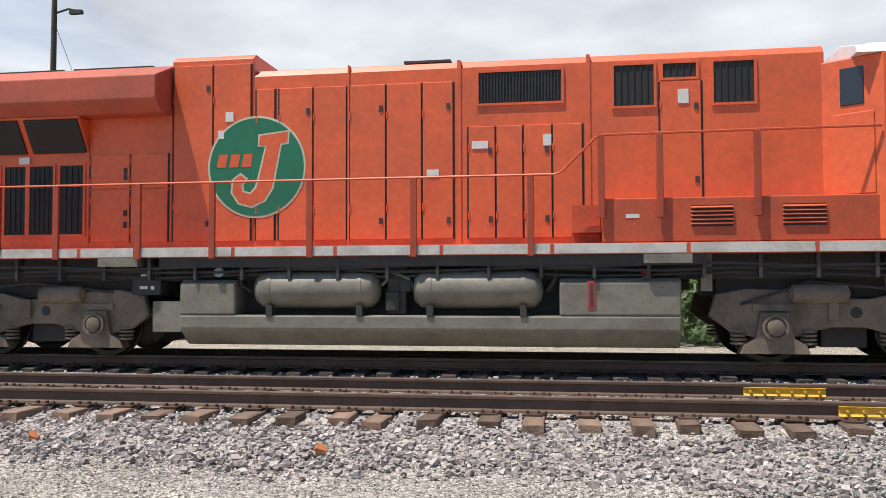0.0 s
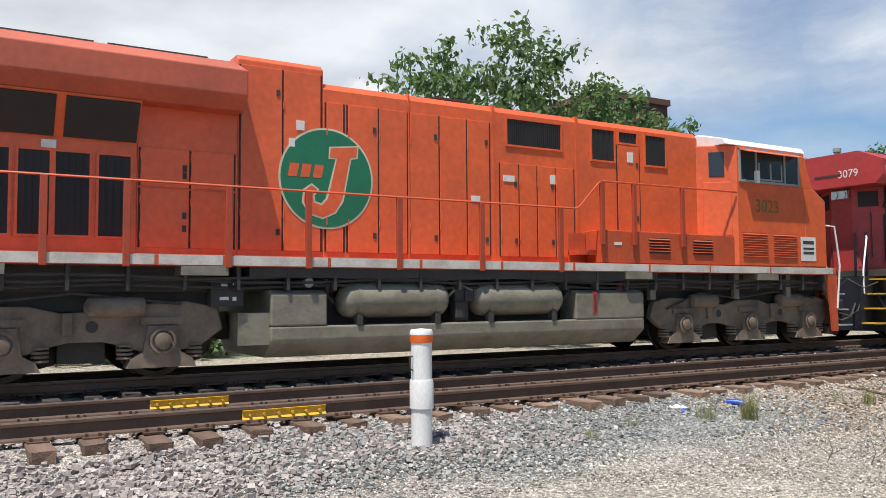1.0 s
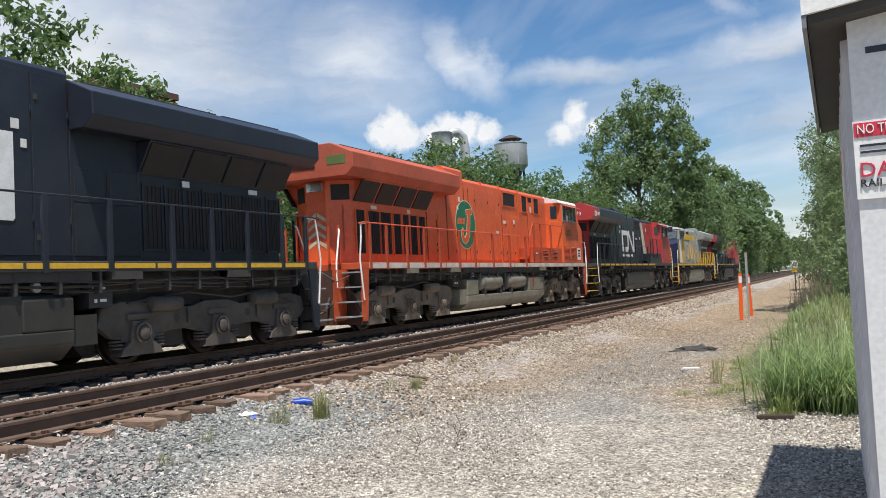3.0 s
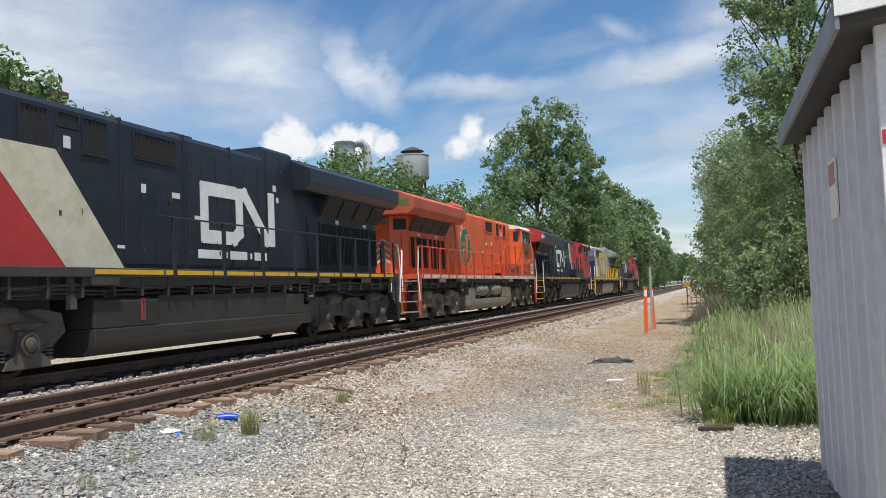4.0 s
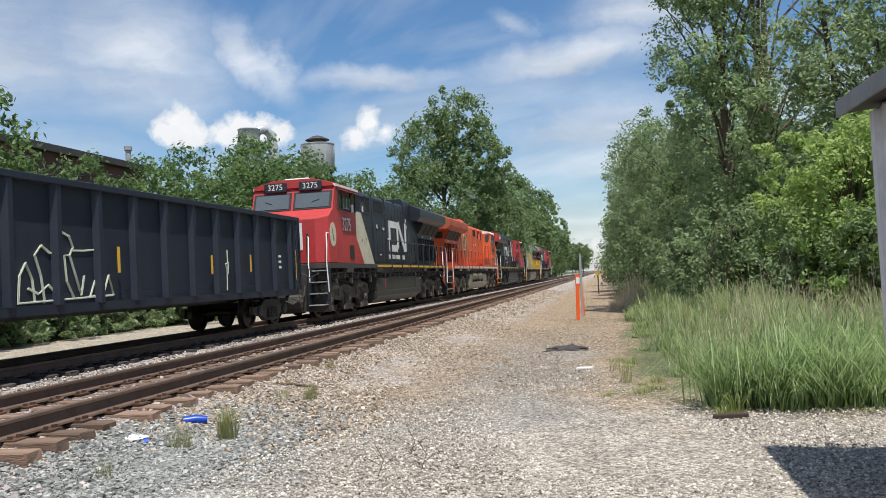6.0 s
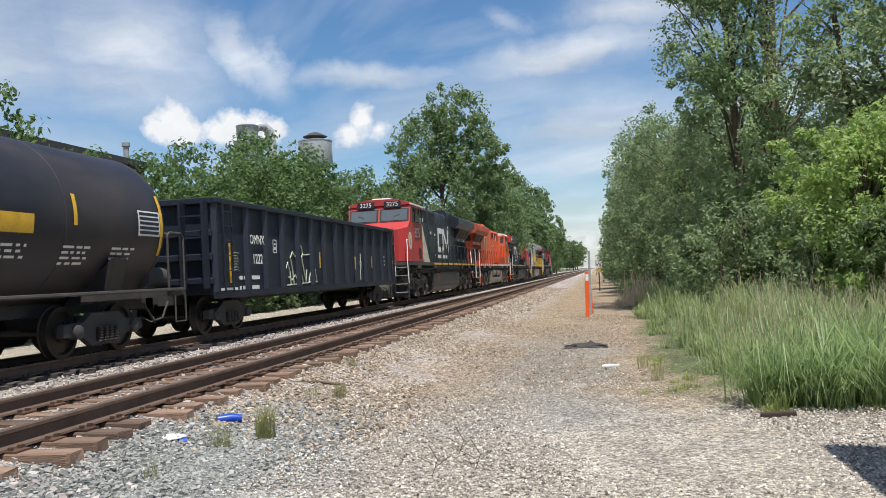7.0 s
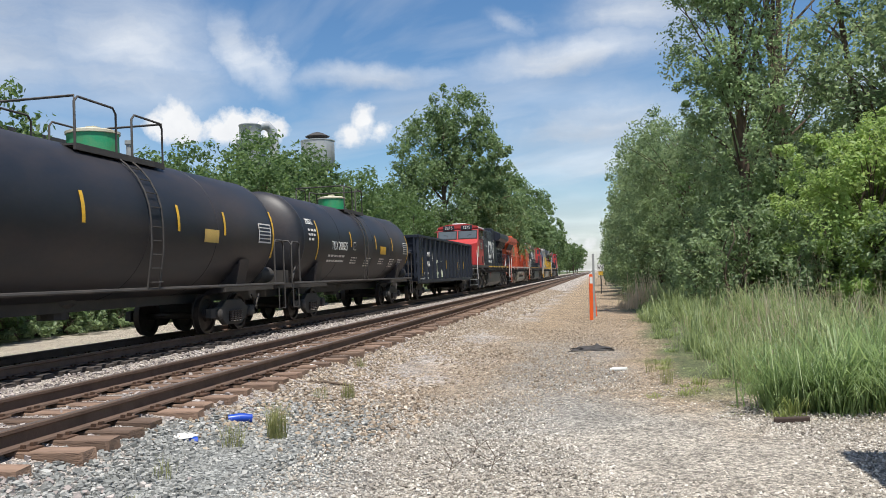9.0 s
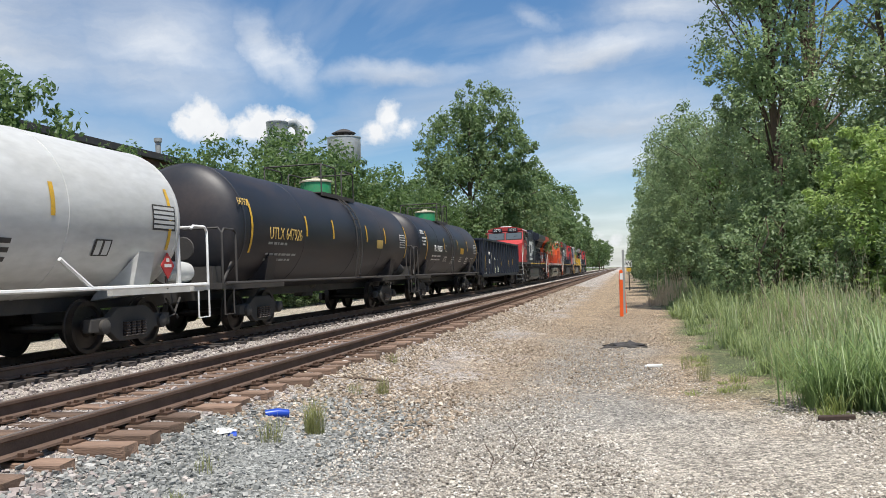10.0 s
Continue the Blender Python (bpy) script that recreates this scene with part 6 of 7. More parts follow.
def blades(name, spots, material, label, seed, category="grass", clump=44, lean_max=1.0):
    """Grass in tussocks of bent blades; spots are (x0, x1, y0, y1, count, low, high, width)."""
    rng = np.random.RandomState(seed)
    V, F, n0 = [], [], 0
    for x0, x1, y0, y1, cnt, lo, hi, wd in spots:
        k = max(1, cnt // clump)
        cx, cy, ch = rng.uniform(x0, x1, k), rng.uniform(y0, y1, k), lo + (hi - lo) * (1.7 * rng.uniform(0, 1, k) ** 1.6 - 0.45)
        edge = x0 + 0.35 + 0.45 * np.sin(cy * 0.8) * np.sin(cy * 2.3 + 1) + 0.3 * np.sin(cy * 4.1)
        if x1 - x0 > 0.9:
            ch = ch * np.clip(0.35 + (cx - edge) * 1.1, 0.3, 1.0)
        ch = ch * np.clip(0.3 + (cy - y0 + 0.35 * np.sin(cx * 2.3) + 0.3 * np.sin(cx * 5.1 + 1)) * 0.7, 0.3, 1.0) if x1 - x0 > 5 and y0 < 11 else ch
        ch = ch * (0.85 + 0.3 * np.sin(cx * 1.3 + cy * 0.7) * np.cos(cy * 0.9 - cx * 0.5))
        i = rng.randint(0, k, cnt)
        spread = 0.04 + 0.13 * ch[i]
        ox, oy = rng.normal(0, 1, cnt) * spread, rng.normal(0, 1, cnt) * spread
        x, y = cx[i] + ox, cy[i] + oy
        h = ch[i] * rng.uniform(0.45, 1.1, cnt)
        a = np.arctan2(oy, ox) + rng.normal(0, 0.9, cnt)
        lean = rng.uniform(0.1, lean_max, cnt) * h
        z = ground_z(x, y) - 0.02
        dx, dy = np.cos(a), np.sin(a)
        w = wd * rng.uniform(0.6, 1.3, cnt)
        px, py = -dy * w / 2, dx * w / 2
        droop = rng.uniform(0.05, 0.85, cnt)
        def at(q, f, lz):
            return np.stack([x + dx * lean * q + px * f, y + dy * lean * q + py * f, z + h * lz], -1)
        v = np.stack([at(0, -1, 0), at(0, 1, 0), at(0.2, -0.9, 0.5), at(0.2, 0.9, 0.5), at(0.6, -0.6, 0.84), at(0.6, 0.6, 0.84), at(1.15, 0, 1.0 - droop)], 1)
        V.append(v.reshape(-1, 3))
        b = (np.arange(cnt) * 7 + n0)[:, None]
        F += (b + np.array([0, 1, 3, 2])).tolist() + (b + np.array([2, 3, 5, 4])).tolist() + (b + np.array([4, 5, 6])).tolist()
        n0 += cnt * 7
    me = bpy.data.meshes.new(name)
    me.from_pydata(np.concatenate(V).tolist(), [], F)
    me.materials.append(material)
    return tagged(new(name, me), label, category, kind="stuff")


LEAF_A = leaf_mat("leaf_mid_green", (0.075, 0.128, 0.05), (0.175, 0.255, 0.10))
LEAF_B = leaf_mat("leaf_fresh_green", (0.058, 0.115, 0.035), (0.145, 0.225, 0.078))
LEAF_C = leaf_mat("leaf_dark_green", (0.08, 0.132, 0.064), (0.29, 0.385, 0.185))
LEAF_D = leaf_mat("leaf_blue_green", (0.105, 0.175, 0.08), (0.34, 0.45, 0.225))
LEAF_E = leaf_mat("leaf_deep_green", (0.072, 0.122, 0.05), (0.20, 0.29, 0.12))
LEAF_F = leaf_mat("leaf_olive_green", (0.18, 0.24, 0.105), (0.46, 0.54, 0.28))
LEAF_L = leaf_mat("leaf_lime", (0.18, 0.28, 0.075), (0.37, 0.49, 0.175))
GRASS = leaf_mat("grass_green", (0.07, 0.115, 0.042), (0.42, 0.50, 0.23))
YOUNG = leaf_mat("young_grass", (0.13, 0.17, 0.045), (0.36, 0.42, 0.15))
TUSSOCK = leaf_mat("tussock_green", (0.07, 0.125, 0.04), (0.34, 0.46, 0.19))
WEED = leaf_mat("yellow_green_weed", (0.16, 0.19, 0.06), (0.36, 0.36, 0.16))
STRAW = leaf_mat("dry_straw", (0.42, 0.34, 0.23), (0.66, 0.57, 0.42))


def plant(src, x, y, sc=1.0, turn=0.0, sz=None):
    z = float(ground_z(x, y))
    t = copy_thing(src, pose(x, y, z, 0, 0, turn))
    t.scale = (sc, sc, sz or sc)
    return t


def build_plants():
    big = tree("tall broad-leaved tree with an open uneven crown", [(0, 0, 9, 6.0, 6, 5.5), (-2, 1, 14.5, 4.2, 4, 4.5), (1.8, 1, 18, 3.6, 3.5, 3.4), (5.4, -1, 13, 2.4, 3, 3.0), (-6, 0, 7, 3.6, 4, 4.0), (6, 1, 6.5, 3.8, 4, 4.4), (0, -3, 4, 5, 4, 3.8)], 760, 62, 0.33, LEAF_E, 11, 0.4)
    bigfar = tree("tall dark broad-leaved tree farther along the line", [(0, 0, 9, 6.0, 6, 5.5), (-2, 1, 14.5, 4.2, 4, 4.5), (1.8, 1, 18, 3.6, 3.5, 3.4), (5.4, -1, 13, 2.4, 3, 3.0), (-6, 0, 7, 3.6, 4, 4.0), (6, 1, 6.5, 3.8, 4, 4.4), (0, -3, 4, 5, 4, 3.8)], 520, 28, 0.55, LEAF_E, 24, 0.4)
    farwood = tree("distant broad-leaved tree beside the line", [(0, 0, 8, 6, 6, 6), (2, 0, 13, 5, 5, 4.5), (-4, 1, 6, 4, 4, 4)], 190, 15, 0.85, LEAF_A, 19, 0.35)
    edge = tree("dark green tree along the far wood edge", [(0, 0, 5.4, 3.2, 3.2, 4.2), (-1.5, 0.5, 8.8, 2.4, 2.3, 2.4), (1.7, -0.6, 8.0, 2.3, 2.3, 2.8), (0, -1.6, 2.4, 3.0, 2.4, 2.3)], 230, 30, 0.3, LEAF_C, 18, 0.2)
    mid = tree("rounded broad-leaved tree beside the railway", [(0, 0, 4.6, 2.9, 2.9, 3.4), (1.5, 0.8, 7.2, 2.0, 2, 1.9), (-1.4, -0.6, 6.2, 1.9, 2, 2.0), (-0.3, 0.8, 2.2, 2.6, 2.4, 2.0), (1.9, -1.4, 3.2, 1.9, 1.9, 2.2)], 400, 26, 0.22, LEAF_B, 12, 0.16, 2)
    dark = tree("dense dark green tree at the wood's edge", [(0, 0, 5.4, 3.2, 3.2, 4.2), (-1.5, 0.5, 8.8, 2.4, 2.3, 2.4), (1.7, -0.6, 8.0, 2.3, 2.3, 2.8), (0, -1.6, 2.4, 3.0, 2.4, 2.3), (-2.3, -0.5, 4.0, 1.7, 2, 2.4)], 470, 48, 0.165, LEAF_C, 13, 0.2, 2)
    airy = tree("tall slender tree with sparse high branches", [(0, 0, 16.5, 3.0, 3, 3.0), (-2.2, 0, 13.8, 2.0, 2, 2.6), (3.2, 0.6, 14.5, 2.6, 2.4, 2.4), (-2.0, -1, 9.6, 2.5, 2.4, 2.6), (0.6, -0.6, 6.4, 3.0, 2.8, 3.0), (2.8, 0.4, 9.4, 2.2, 2, 2.5), (-2.0, 0.2, 17.4, 1.9, 1.6, 1.7)], 340, 60, 0.13, LEAF_F, 14, 0.21, 2)
    column = tree("tall dense blue-green tree clothed to the ground", [(0, 0, 2.6, 1.9, 1.8, 2.4), (0.2, 0, 6.0, 2.0, 1.9, 2.4), (-0.2, 0.2, 9.2, 1.9, 1.8, 2.2), (0.3, 0, 12.6, 2.1, 1.9, 2.3), (0.0, 0, 16, 2.3, 2, 2.6), (-1.1, -0.3, 11.6, 1.2, 1.2, 1.1), (-1.0, -0.2, 7.4, 1.2, 1.2, 1.2)], 430, 88, 0.125, LEAF_D, 23, 0.2)
    bush = tree("leafy green shrub on the verge", [(0, 0, 1.5, 1.9, 1.8, 1.5), (0.9, 0.4, 2.7, 1.2, 1.2, 1.3), (-0.9, -0.2, 2.3, 1.1, 1.1, 1.2), (0.3, -0.8, 1.0, 1.7, 1.3, 1.0)], 120, 18, 0.21, LEAF_B, 15, 0.06, 3, "shrub", "shrub")
    lime = tree("bright lime-green young tree", [(0, 0, 3.0, 1.9, 1.7, 1.9), (-1.2, -0.3, 4.3, 1.3, 1, 0.8), (0.9, 0.2, 4.8, 1.4, 1.3, 1.1), (0.1, -0.6, 1.6, 1.7, 1.3, 1.4)], 230, 78, 0.115, LEAF_L, 16, 0.08, 2)
    weed = tree("low weeds on the far verge", [(0, 0, 0.45, 1.5, 1.0, 0.6), (0.9, 0.3, 0.8, 0.7, 0.6, 0.6)], 70, 22, 0.15, LEAF_C, 17, 0.03, 2, "shrub", "weeds")
    rng = random.Random(21)
    # far side of the tracks
    for k, (x, y, sc) in enumerate(((-24.3, 15.3, 0.98), (-24.3, 20.6, 1.02), (-24.6, 23.6, 0.95), (-25, 11, 0.85))):
        plant(mid, x, y, sc, rng.uniform(0, 360), (1.27, 1.2, 1.08, 0.95)[k])
    for x, y, sc in ((-25.5, 28, 0.8), (-26, 33, 0.82), (-25, 37.5, 0.85), (-25.2, 41.5, 0.95), (-25, 46, 1.08), (-25.2, 51, 1.3), (-25.8, 54.5, 1.2), (-25, 58.5, 1.2), (-24.6, 64, 1.22), (-25.5, 69, 1.24), (-24.6, 75, 1.12), (-25, 81, 1.12), (-24, 88, 1.2)):
        plant(mid, x, y, sc, rng.uniform(0, 360))
    for i in range(30):
        y = -26 + i * 4.1 + rng.uniform(-1, 1)
        plant(bush, -25.2 + rng.uniform(-1.4, 0.9), y, rng.uniform(0.85, 1.5), rng.uniform(0, 360))
    for i in range(16):
        plant(bush, -27 + rng.uniform(-2, 1.0), 24 + i * 4 + rng.uniform(-1, 1), rng.uniform(1.2, 1.75), rng.uniform(0, 360))
    for i in range(34):
        plant(weed, -23.6 + rng.uniform(-0.7, 0.5), -22 + i * 3.0 + rng.uniform(-1, 1), rng.uniform(0.7, 1.3), rng.uniform(0, 360))
    big.location, big.scale = (-21.6, 96, -0.5), (1.05, 1.05, 1.12)
    plant(big, -20.5, 126, 0.9, 80)
    plant(bigfar, -20, 150, 1.0, 140)
    plant(bigfar, -20, 182, 1.02, 200)
    plant(bigfar, -20, 214, 0.98, 20)
    plant(bigfar, -20.5, 246, 0.9, 110)
    for i in range(9):
        plant(edge, -19.5 + rng.uniform(-2, 1), 100 + i * 14, rng.uniform(0.85, 1.2), rng.uniform(0, 360))
    for i in range(9):
        plant(farwood, -20 - 5 * (i % 3) + rng.uniform(-2, 2), 300 + i * 55, rng.uniform(0.7, 1.0) + i * 0.04, rng.uniform(0, 360))
        plant(farwood, 5 + 5 * (i % 3) + rng.uniform(-2, 2), 270 + i * 55, rng.uniform(0.6, 0.8), rng.uniform(0, 360))
    bigfar.location = (-27, 262, -0.55)
    farwood.location = (-26, 285, -0.55)
    edge.location = (-21, 236, -0.5)
    # wood on the near side
    airy.location, airy.rotation_euler = (2.6, 34, -0.53), (0, 0, 0.2)
    column.location = (0.75, 30.8, -0.53)
    plant(airy, 8.2, 27, 1.0, 130)
    plant(airy, 11.5, 36, 1.05, 60)
    for k, (x, y, h, lx) in enumerate(((5.6, 29.5, 12.5, 1.5), (4.6, 30.5, 13.5, -0.7), (7.3, 30, 13, 1.2))):
        snag = thing("bare_tree", "half-dead tree with bare grey branches", "tree", pose(x, y, -0.53))
        stem = [(lx * i / 6 + 0.12 * math.sin(i * 2.1 + k), 0.1 * math.cos(i * 1.4), h * i / 6) for i in range(7)]
        part("trunk", Mesh().tube(stem, [0.17 * (1 - 0.11 * i) for i in range(7)], 8), BARK, snag, smooth=60)
        for j in range(13):
            a = Vector(stem[2 + j % 5])
            w = rng.uniform(0, 6.283)
            d = Vector((math.cos(w), 0.5 * math.sin(w), rng.uniform(0.15, 0.8)))
            ln = rng.uniform(1.2, 2.8)
            mid_p = a + d * ln * 0.55 + Vector((0, 0, 0.12))
            tip = a + d * ln
            bm_l = Mesh().tube([a, mid_p, tip], [0.05, 0.03, 0.01], 5)
            for q in range(3):
                b0 = a.lerp(tip, 0.45 + 0.2 * q)
                bm_l.tube([b0, b0 + Vector((rng.uniform(-0.7, 0.7), rng.uniform(-0.3, 0.3), rng.uniform(-0.2, 0.6)))], [0.02, 0.006], 4)
            part("branch", bm_l, GREY_BARK, snag)
    dark.location, dark.scale = (2.2, 39, -0.53), (0.8, 0.8, 0.8)
    for x, y, sc in ((5.2, 28.5, 0.95), (8.6, 25, 0.95), (12, 27, 1.1), (4.6, 36, 0.68), (0.7, 47, 0.9), (-0.2, 54, 0.92), (0.0, 64, 1.05), (0.6, 74, 1.05), (0.0, 86, 1.05), (0.4, 99, 1.05), (0, 114, 1.05), (0.5, 131, 1.05), (0, 150, 1.05), (0.5, 172, 1.1), (0, 200, 1.1), (0, 235, 1.1), (15, 30, 1.2), (9, 34, 0.8)):
        plant(edge if y > 80 else dark, x, y, sc, rng.uniform(0, 360))
    mid.location = (3.0, 44, -0.53)
    for x, y, sc in ((2.2, 33, 0.6), (6.5, 24.5, 0.6), (10, 23.5, 0.65)):
        plant(mid, x, y, sc, rng.uniform(0, 360))
    lime.location = (2.9, 24.6, -0.53)
    plant(lime, 5.2, 23.6, 1.05, 100)
    plant(lime, 7.6, 23.4, 1.1, 210)
    plant(lime, 2.4, 27.0, 0.8, 300)
    plant(lime, 4.2, 26, 1.1, 30, 1.0)
    plant(lime, 6.6, 25.2, 1.2, 160, 1.15)
    bush.location = (2.0, 29, -0.53)
    for i in range(16):
        plant(bush, -0.2 + rng.uniform(-0.6, 0.9) + (5 - 0.35 * i if i < 14 else 0) * (i < 12), 26.5 + i * 3.1, rng.uniform(0.6, 0.9), rng.uniform(0, 360))
    thicket = tree("sunlit leafy thicket in front of the wood", [(0, 0, 1.2, 1.7, 1.2, 1.3), (0.8, 0.3, 2.3, 1.2, 1.0, 1.1), (-0.9, 0.1, 2.0, 1.1, 1.0, 1.2), (0.1, 0.3, 3.0, 1.0, 0.9, 0.8)], 120, 34, 0.125, LEAF_C, 27, 0.05, 3, "shrub", "shrub")
    thicket.location = (-0.1, 27.2, -0.53)
    for x, y, sc, turn in ((1.6, 25.0, 0.9, 40), (3.4, 23.4, 0.85, 150), (5.2, 22.6, 0.95, 260), (7.2, 22.4, 1.0, 80), (-0.9, 31.5, 0.85, 200), (9.2, 22.6, 1.0, 310)):
        plant(thicket, x, y, sc, turn)
    weed.location = (-1.2, 41, -0.53)
    # grass field, reeds and tufts
    blades("tall_grass", [(-2.65, 6.5, 11.2, 14.5, 12000, 0.4, 0.95, 0.015), (-3.1, 9, 14, 22, 16000, 0.55, 1.25, 0.020), (-3.1, 12, 22, 34, 15000, 0.8, 1.35, 0.024), (-3.0, 1.5, 34, 70, 7000, 0.4, 1.0, 0.03)], GRASS, "tall green meadow grass, uncut", 31, lean_max=0.9)
    blades("short_grass", [(-3.2, 7, 10.4, 11.6, 5200, 0.08, 0.32, 0.012), (-3.7, -2.9, 11, 16, 700, 0.08, 0.26, 0.009)], YOUNG, "short yellow-green grass at the gravel's edge", 34)
    tuss = []
    for k in range(30):
        x = -2.25 + 8.9 * ((k * 0.618) % 1)
        y = 10.75 + 2.6 * ((k * 0.381 + 0.2) % 1) ** 1.4
        tuss.append((x - 0.16, x + 0.16, y - 0.14, y + 0.14, 300, 0.75, 1.15, 0.018))
    blades("grass_tussocks", tuss, TUSSOCK, "arching tussocks of broad green grass", 35, clump=150, lean_max=1.15)
    blades("dry_reeds", [(-3.5, -2.0, 36, 39.5, 620, 1.2, 1.95, 0.022), (-1.5, 9, 18, 27, 900, 1.1, 1.9, 0.012), (-2.4, 9, 15, 24, 2600, 1.2, 1.9, 0.007), (-2.6, 7, 11.6, 16, 900, 0.8, 1.3, 0.005)], STRAW, "dry straw-coloured reeds", 32, "reeds", 3, 0.25)
    blades("verge_grass", [(-25.5, -23.2, -20, 100, 5000, 0.12, 0.45, 0.03)], GRASS, "short grass along the far verge", 33)


def tuft(x, y, h, n, seed, label="small green weed tuft in the ballast"):
    rng = random.Random(seed)
    ms = Mesh()
    z = float(ground_z(x, y))
    for _ in range(n):
        a, l, hh = rng.uniform(0, 6.28), rng.uniform(0.03, 0.5) * h, h * rng.uniform(0.5, 1.0)
        bx, by = x + rng.uniform(-0.09, 0.09), y + rng.uniform(-0.09, 0.09)
        w = 0.0026
        px, py = -math.sin(a) * w, math.cos(a) * w
        ms.add([(bx - px, by - py, z), (bx + px, by + py, z), (bx + math.cos(a) * l * 0.3 + px, by + math.sin(a) * l * 0.3 + py, z + hh * 0.6), (bx + math.cos(a) * l * 0.3 - px, by + math.sin(a) * l * 0.3 - py, z + hh * 0.6), (bx + math.cos(a) * l, by + math.sin(a) * l, z + hh)],
               [(0, 1, 2, 3), (3, 2, 4)])
    return solid("weed_tuft", ms, WEED, label, "weed")


# ---- trackside things ----
def build_shed():
    S = thing("shed", "grey metal equipment shed with a sloped roof, on skids", "shed")
    wall = mat("shed_grey_paint", (0.56, 0.575, 0.62), 0.55, dirt=(0.32, 0.31, 0.3), amount=0.4, scale=1.2, grain=30, stretch=(1, 1, 0.4))
    front = mat("shed_white_paint", (0.66, 0.66, 0.66), 0.5, dirt=(0.45, 0.44, 0.42), amount=0.3, scale=1.5)
    x0, x1, y0, y1, z0 = -1.53, 1.3, 4.45, 7.55, -0.38
    part("side_wall", Mesh().box(x0, x0 + 0.05, y0 + 0.02, y1, z0, 2.24), wall, S)
    part("front_wall", Mesh().box(x0 - 0.02, x1, y0 - 0.03, y0 + 0.02, z0, 2.3).prism([(x0 - 0.02, 2.3), (x1, 2.3), (x1, 2.62)], y0 - 0.03, y0 + 0.02), front, S)
    part("back_wall", Mesh().box(x0 + 0.05, x1, y1 - 0.05, y1, z0, 2.3), wall, S)
    part("far_wall", Mesh().box(x1 - 0.05, x1, y0 + 0.02, y1 - 0.05, z0, 2.6), wall, S)
    for k in range(9):
        y = y0 + 0.12 + k * (y1 - y0 - 0.2) / 8
        part("wall_rib", Mesh().prism([(x0, y - 0.075), (x0 - 0.05, y - 0.045), (x0 - 0.05, y + 0.045), (x0, y + 0.075)], z0 + 0.02, 2.22, "z"), wall, S)
    part("roof", Mesh().prism([(-1.72, 2.31), (1.5, 2.68), (1.5, 2.72), (-1.72, 2.35)], 4.28, 7.8), wall, S)
    # dark sheet added below the roof, giving the eave's shade as colour
    part("soffit_shade", Mesh().prism([(-1.71, 2.26), (1.5, 2.63), (1.5, 2.676), (-1.71, 2.306)], 4.285, 7.79), DARK, S)
    part("fascia", Mesh().box(-1.735, -1.715, 4.26, 7.82, 2.24, 2.37), mat("eave_grey", (0.2, 0.2, 0.21), 0.5, amount=0.4), S)
    part("front_fascia", Mesh().prism([(-1.735, 2.30), (1.5, 2.67), (1.5, 2.74), (-1.735, 2.37)], 4.255, 4.28), WHITE, S)
    part("skid", Mesh().box(x0 + 0.1, x0 + 0.3, y0, y1, -0.53, z0).box(x1 - 0.3, x1 - 0.1, y0, y1, -0.53, z0), DARK, S)
    part("floor_frame", Mesh().box(x0, x1, y0, y1, z0 - 0.06, z0), wall, S)
    sg = part("warning_sign", Mesh().box(-1.555, -1.15, y0 - 0.045, y0 - 0.032, 1.45, 1.81), WHITE, S, "white and red warning sign")
    redm = mat("sign_red", (0.55, 0.03, 0.06), 0.5)
    part("sign_band", Mesh().box(-1.55, -1.155, y0 - 0.05, y0 - 0.046, 1.735, 1.80), redm, sg)
    lettering("letters", "NO TRESPASSING", 0.062, WHITE, sg, pose(-1.54, y0 - 0.053, 1.768, 90), "LEFT", 0.75)
    lettering("letters", "DANGER", 0.095, redm, sg, pose(-1.54, y0 - 0.05, 1.58, 90), "LEFT")
    lettering("letters", "RAILROAD", 0.052, BLACK, sg, pose(-1.54, y0 - 0.05, 1.52, 90), "LEFT")
    part("sign_mark", Mesh().box(-1.53, -1.42, y0 - 0.05, y0 - 0.046, 1.69, 1.70).box(-1.53, -1.42, y0 - 0.05, y0 - 0.046, 1.66, 1.67), BLACK, sg)
    part("black_mark", Mesh().box(-1.48, -1.34, y0 - 0.036, y0 - 0.032, 2.12, 2.15), BLACK, S)
    s2 = part("side_sign", Mesh().box(x0 - 0.066, x0 - 0.054, 5.62, 5.9, 1.5, 1.85), STICKER, S, "faded pink and white notice")
    part("sign_band", Mesh().box(x0 - 0.07, x0 - 0.066, 5.64, 5.88, 1.7, 1.83), mat("faded_red", (0.45, 0.2, 0.2), 0.6), s2)
    for y in (5.6, 6.6):
        part("roof_clip", Mesh().box(-1.66, -1.52, y, y + 0.1, 2.38, 2.44), WHITE, S)


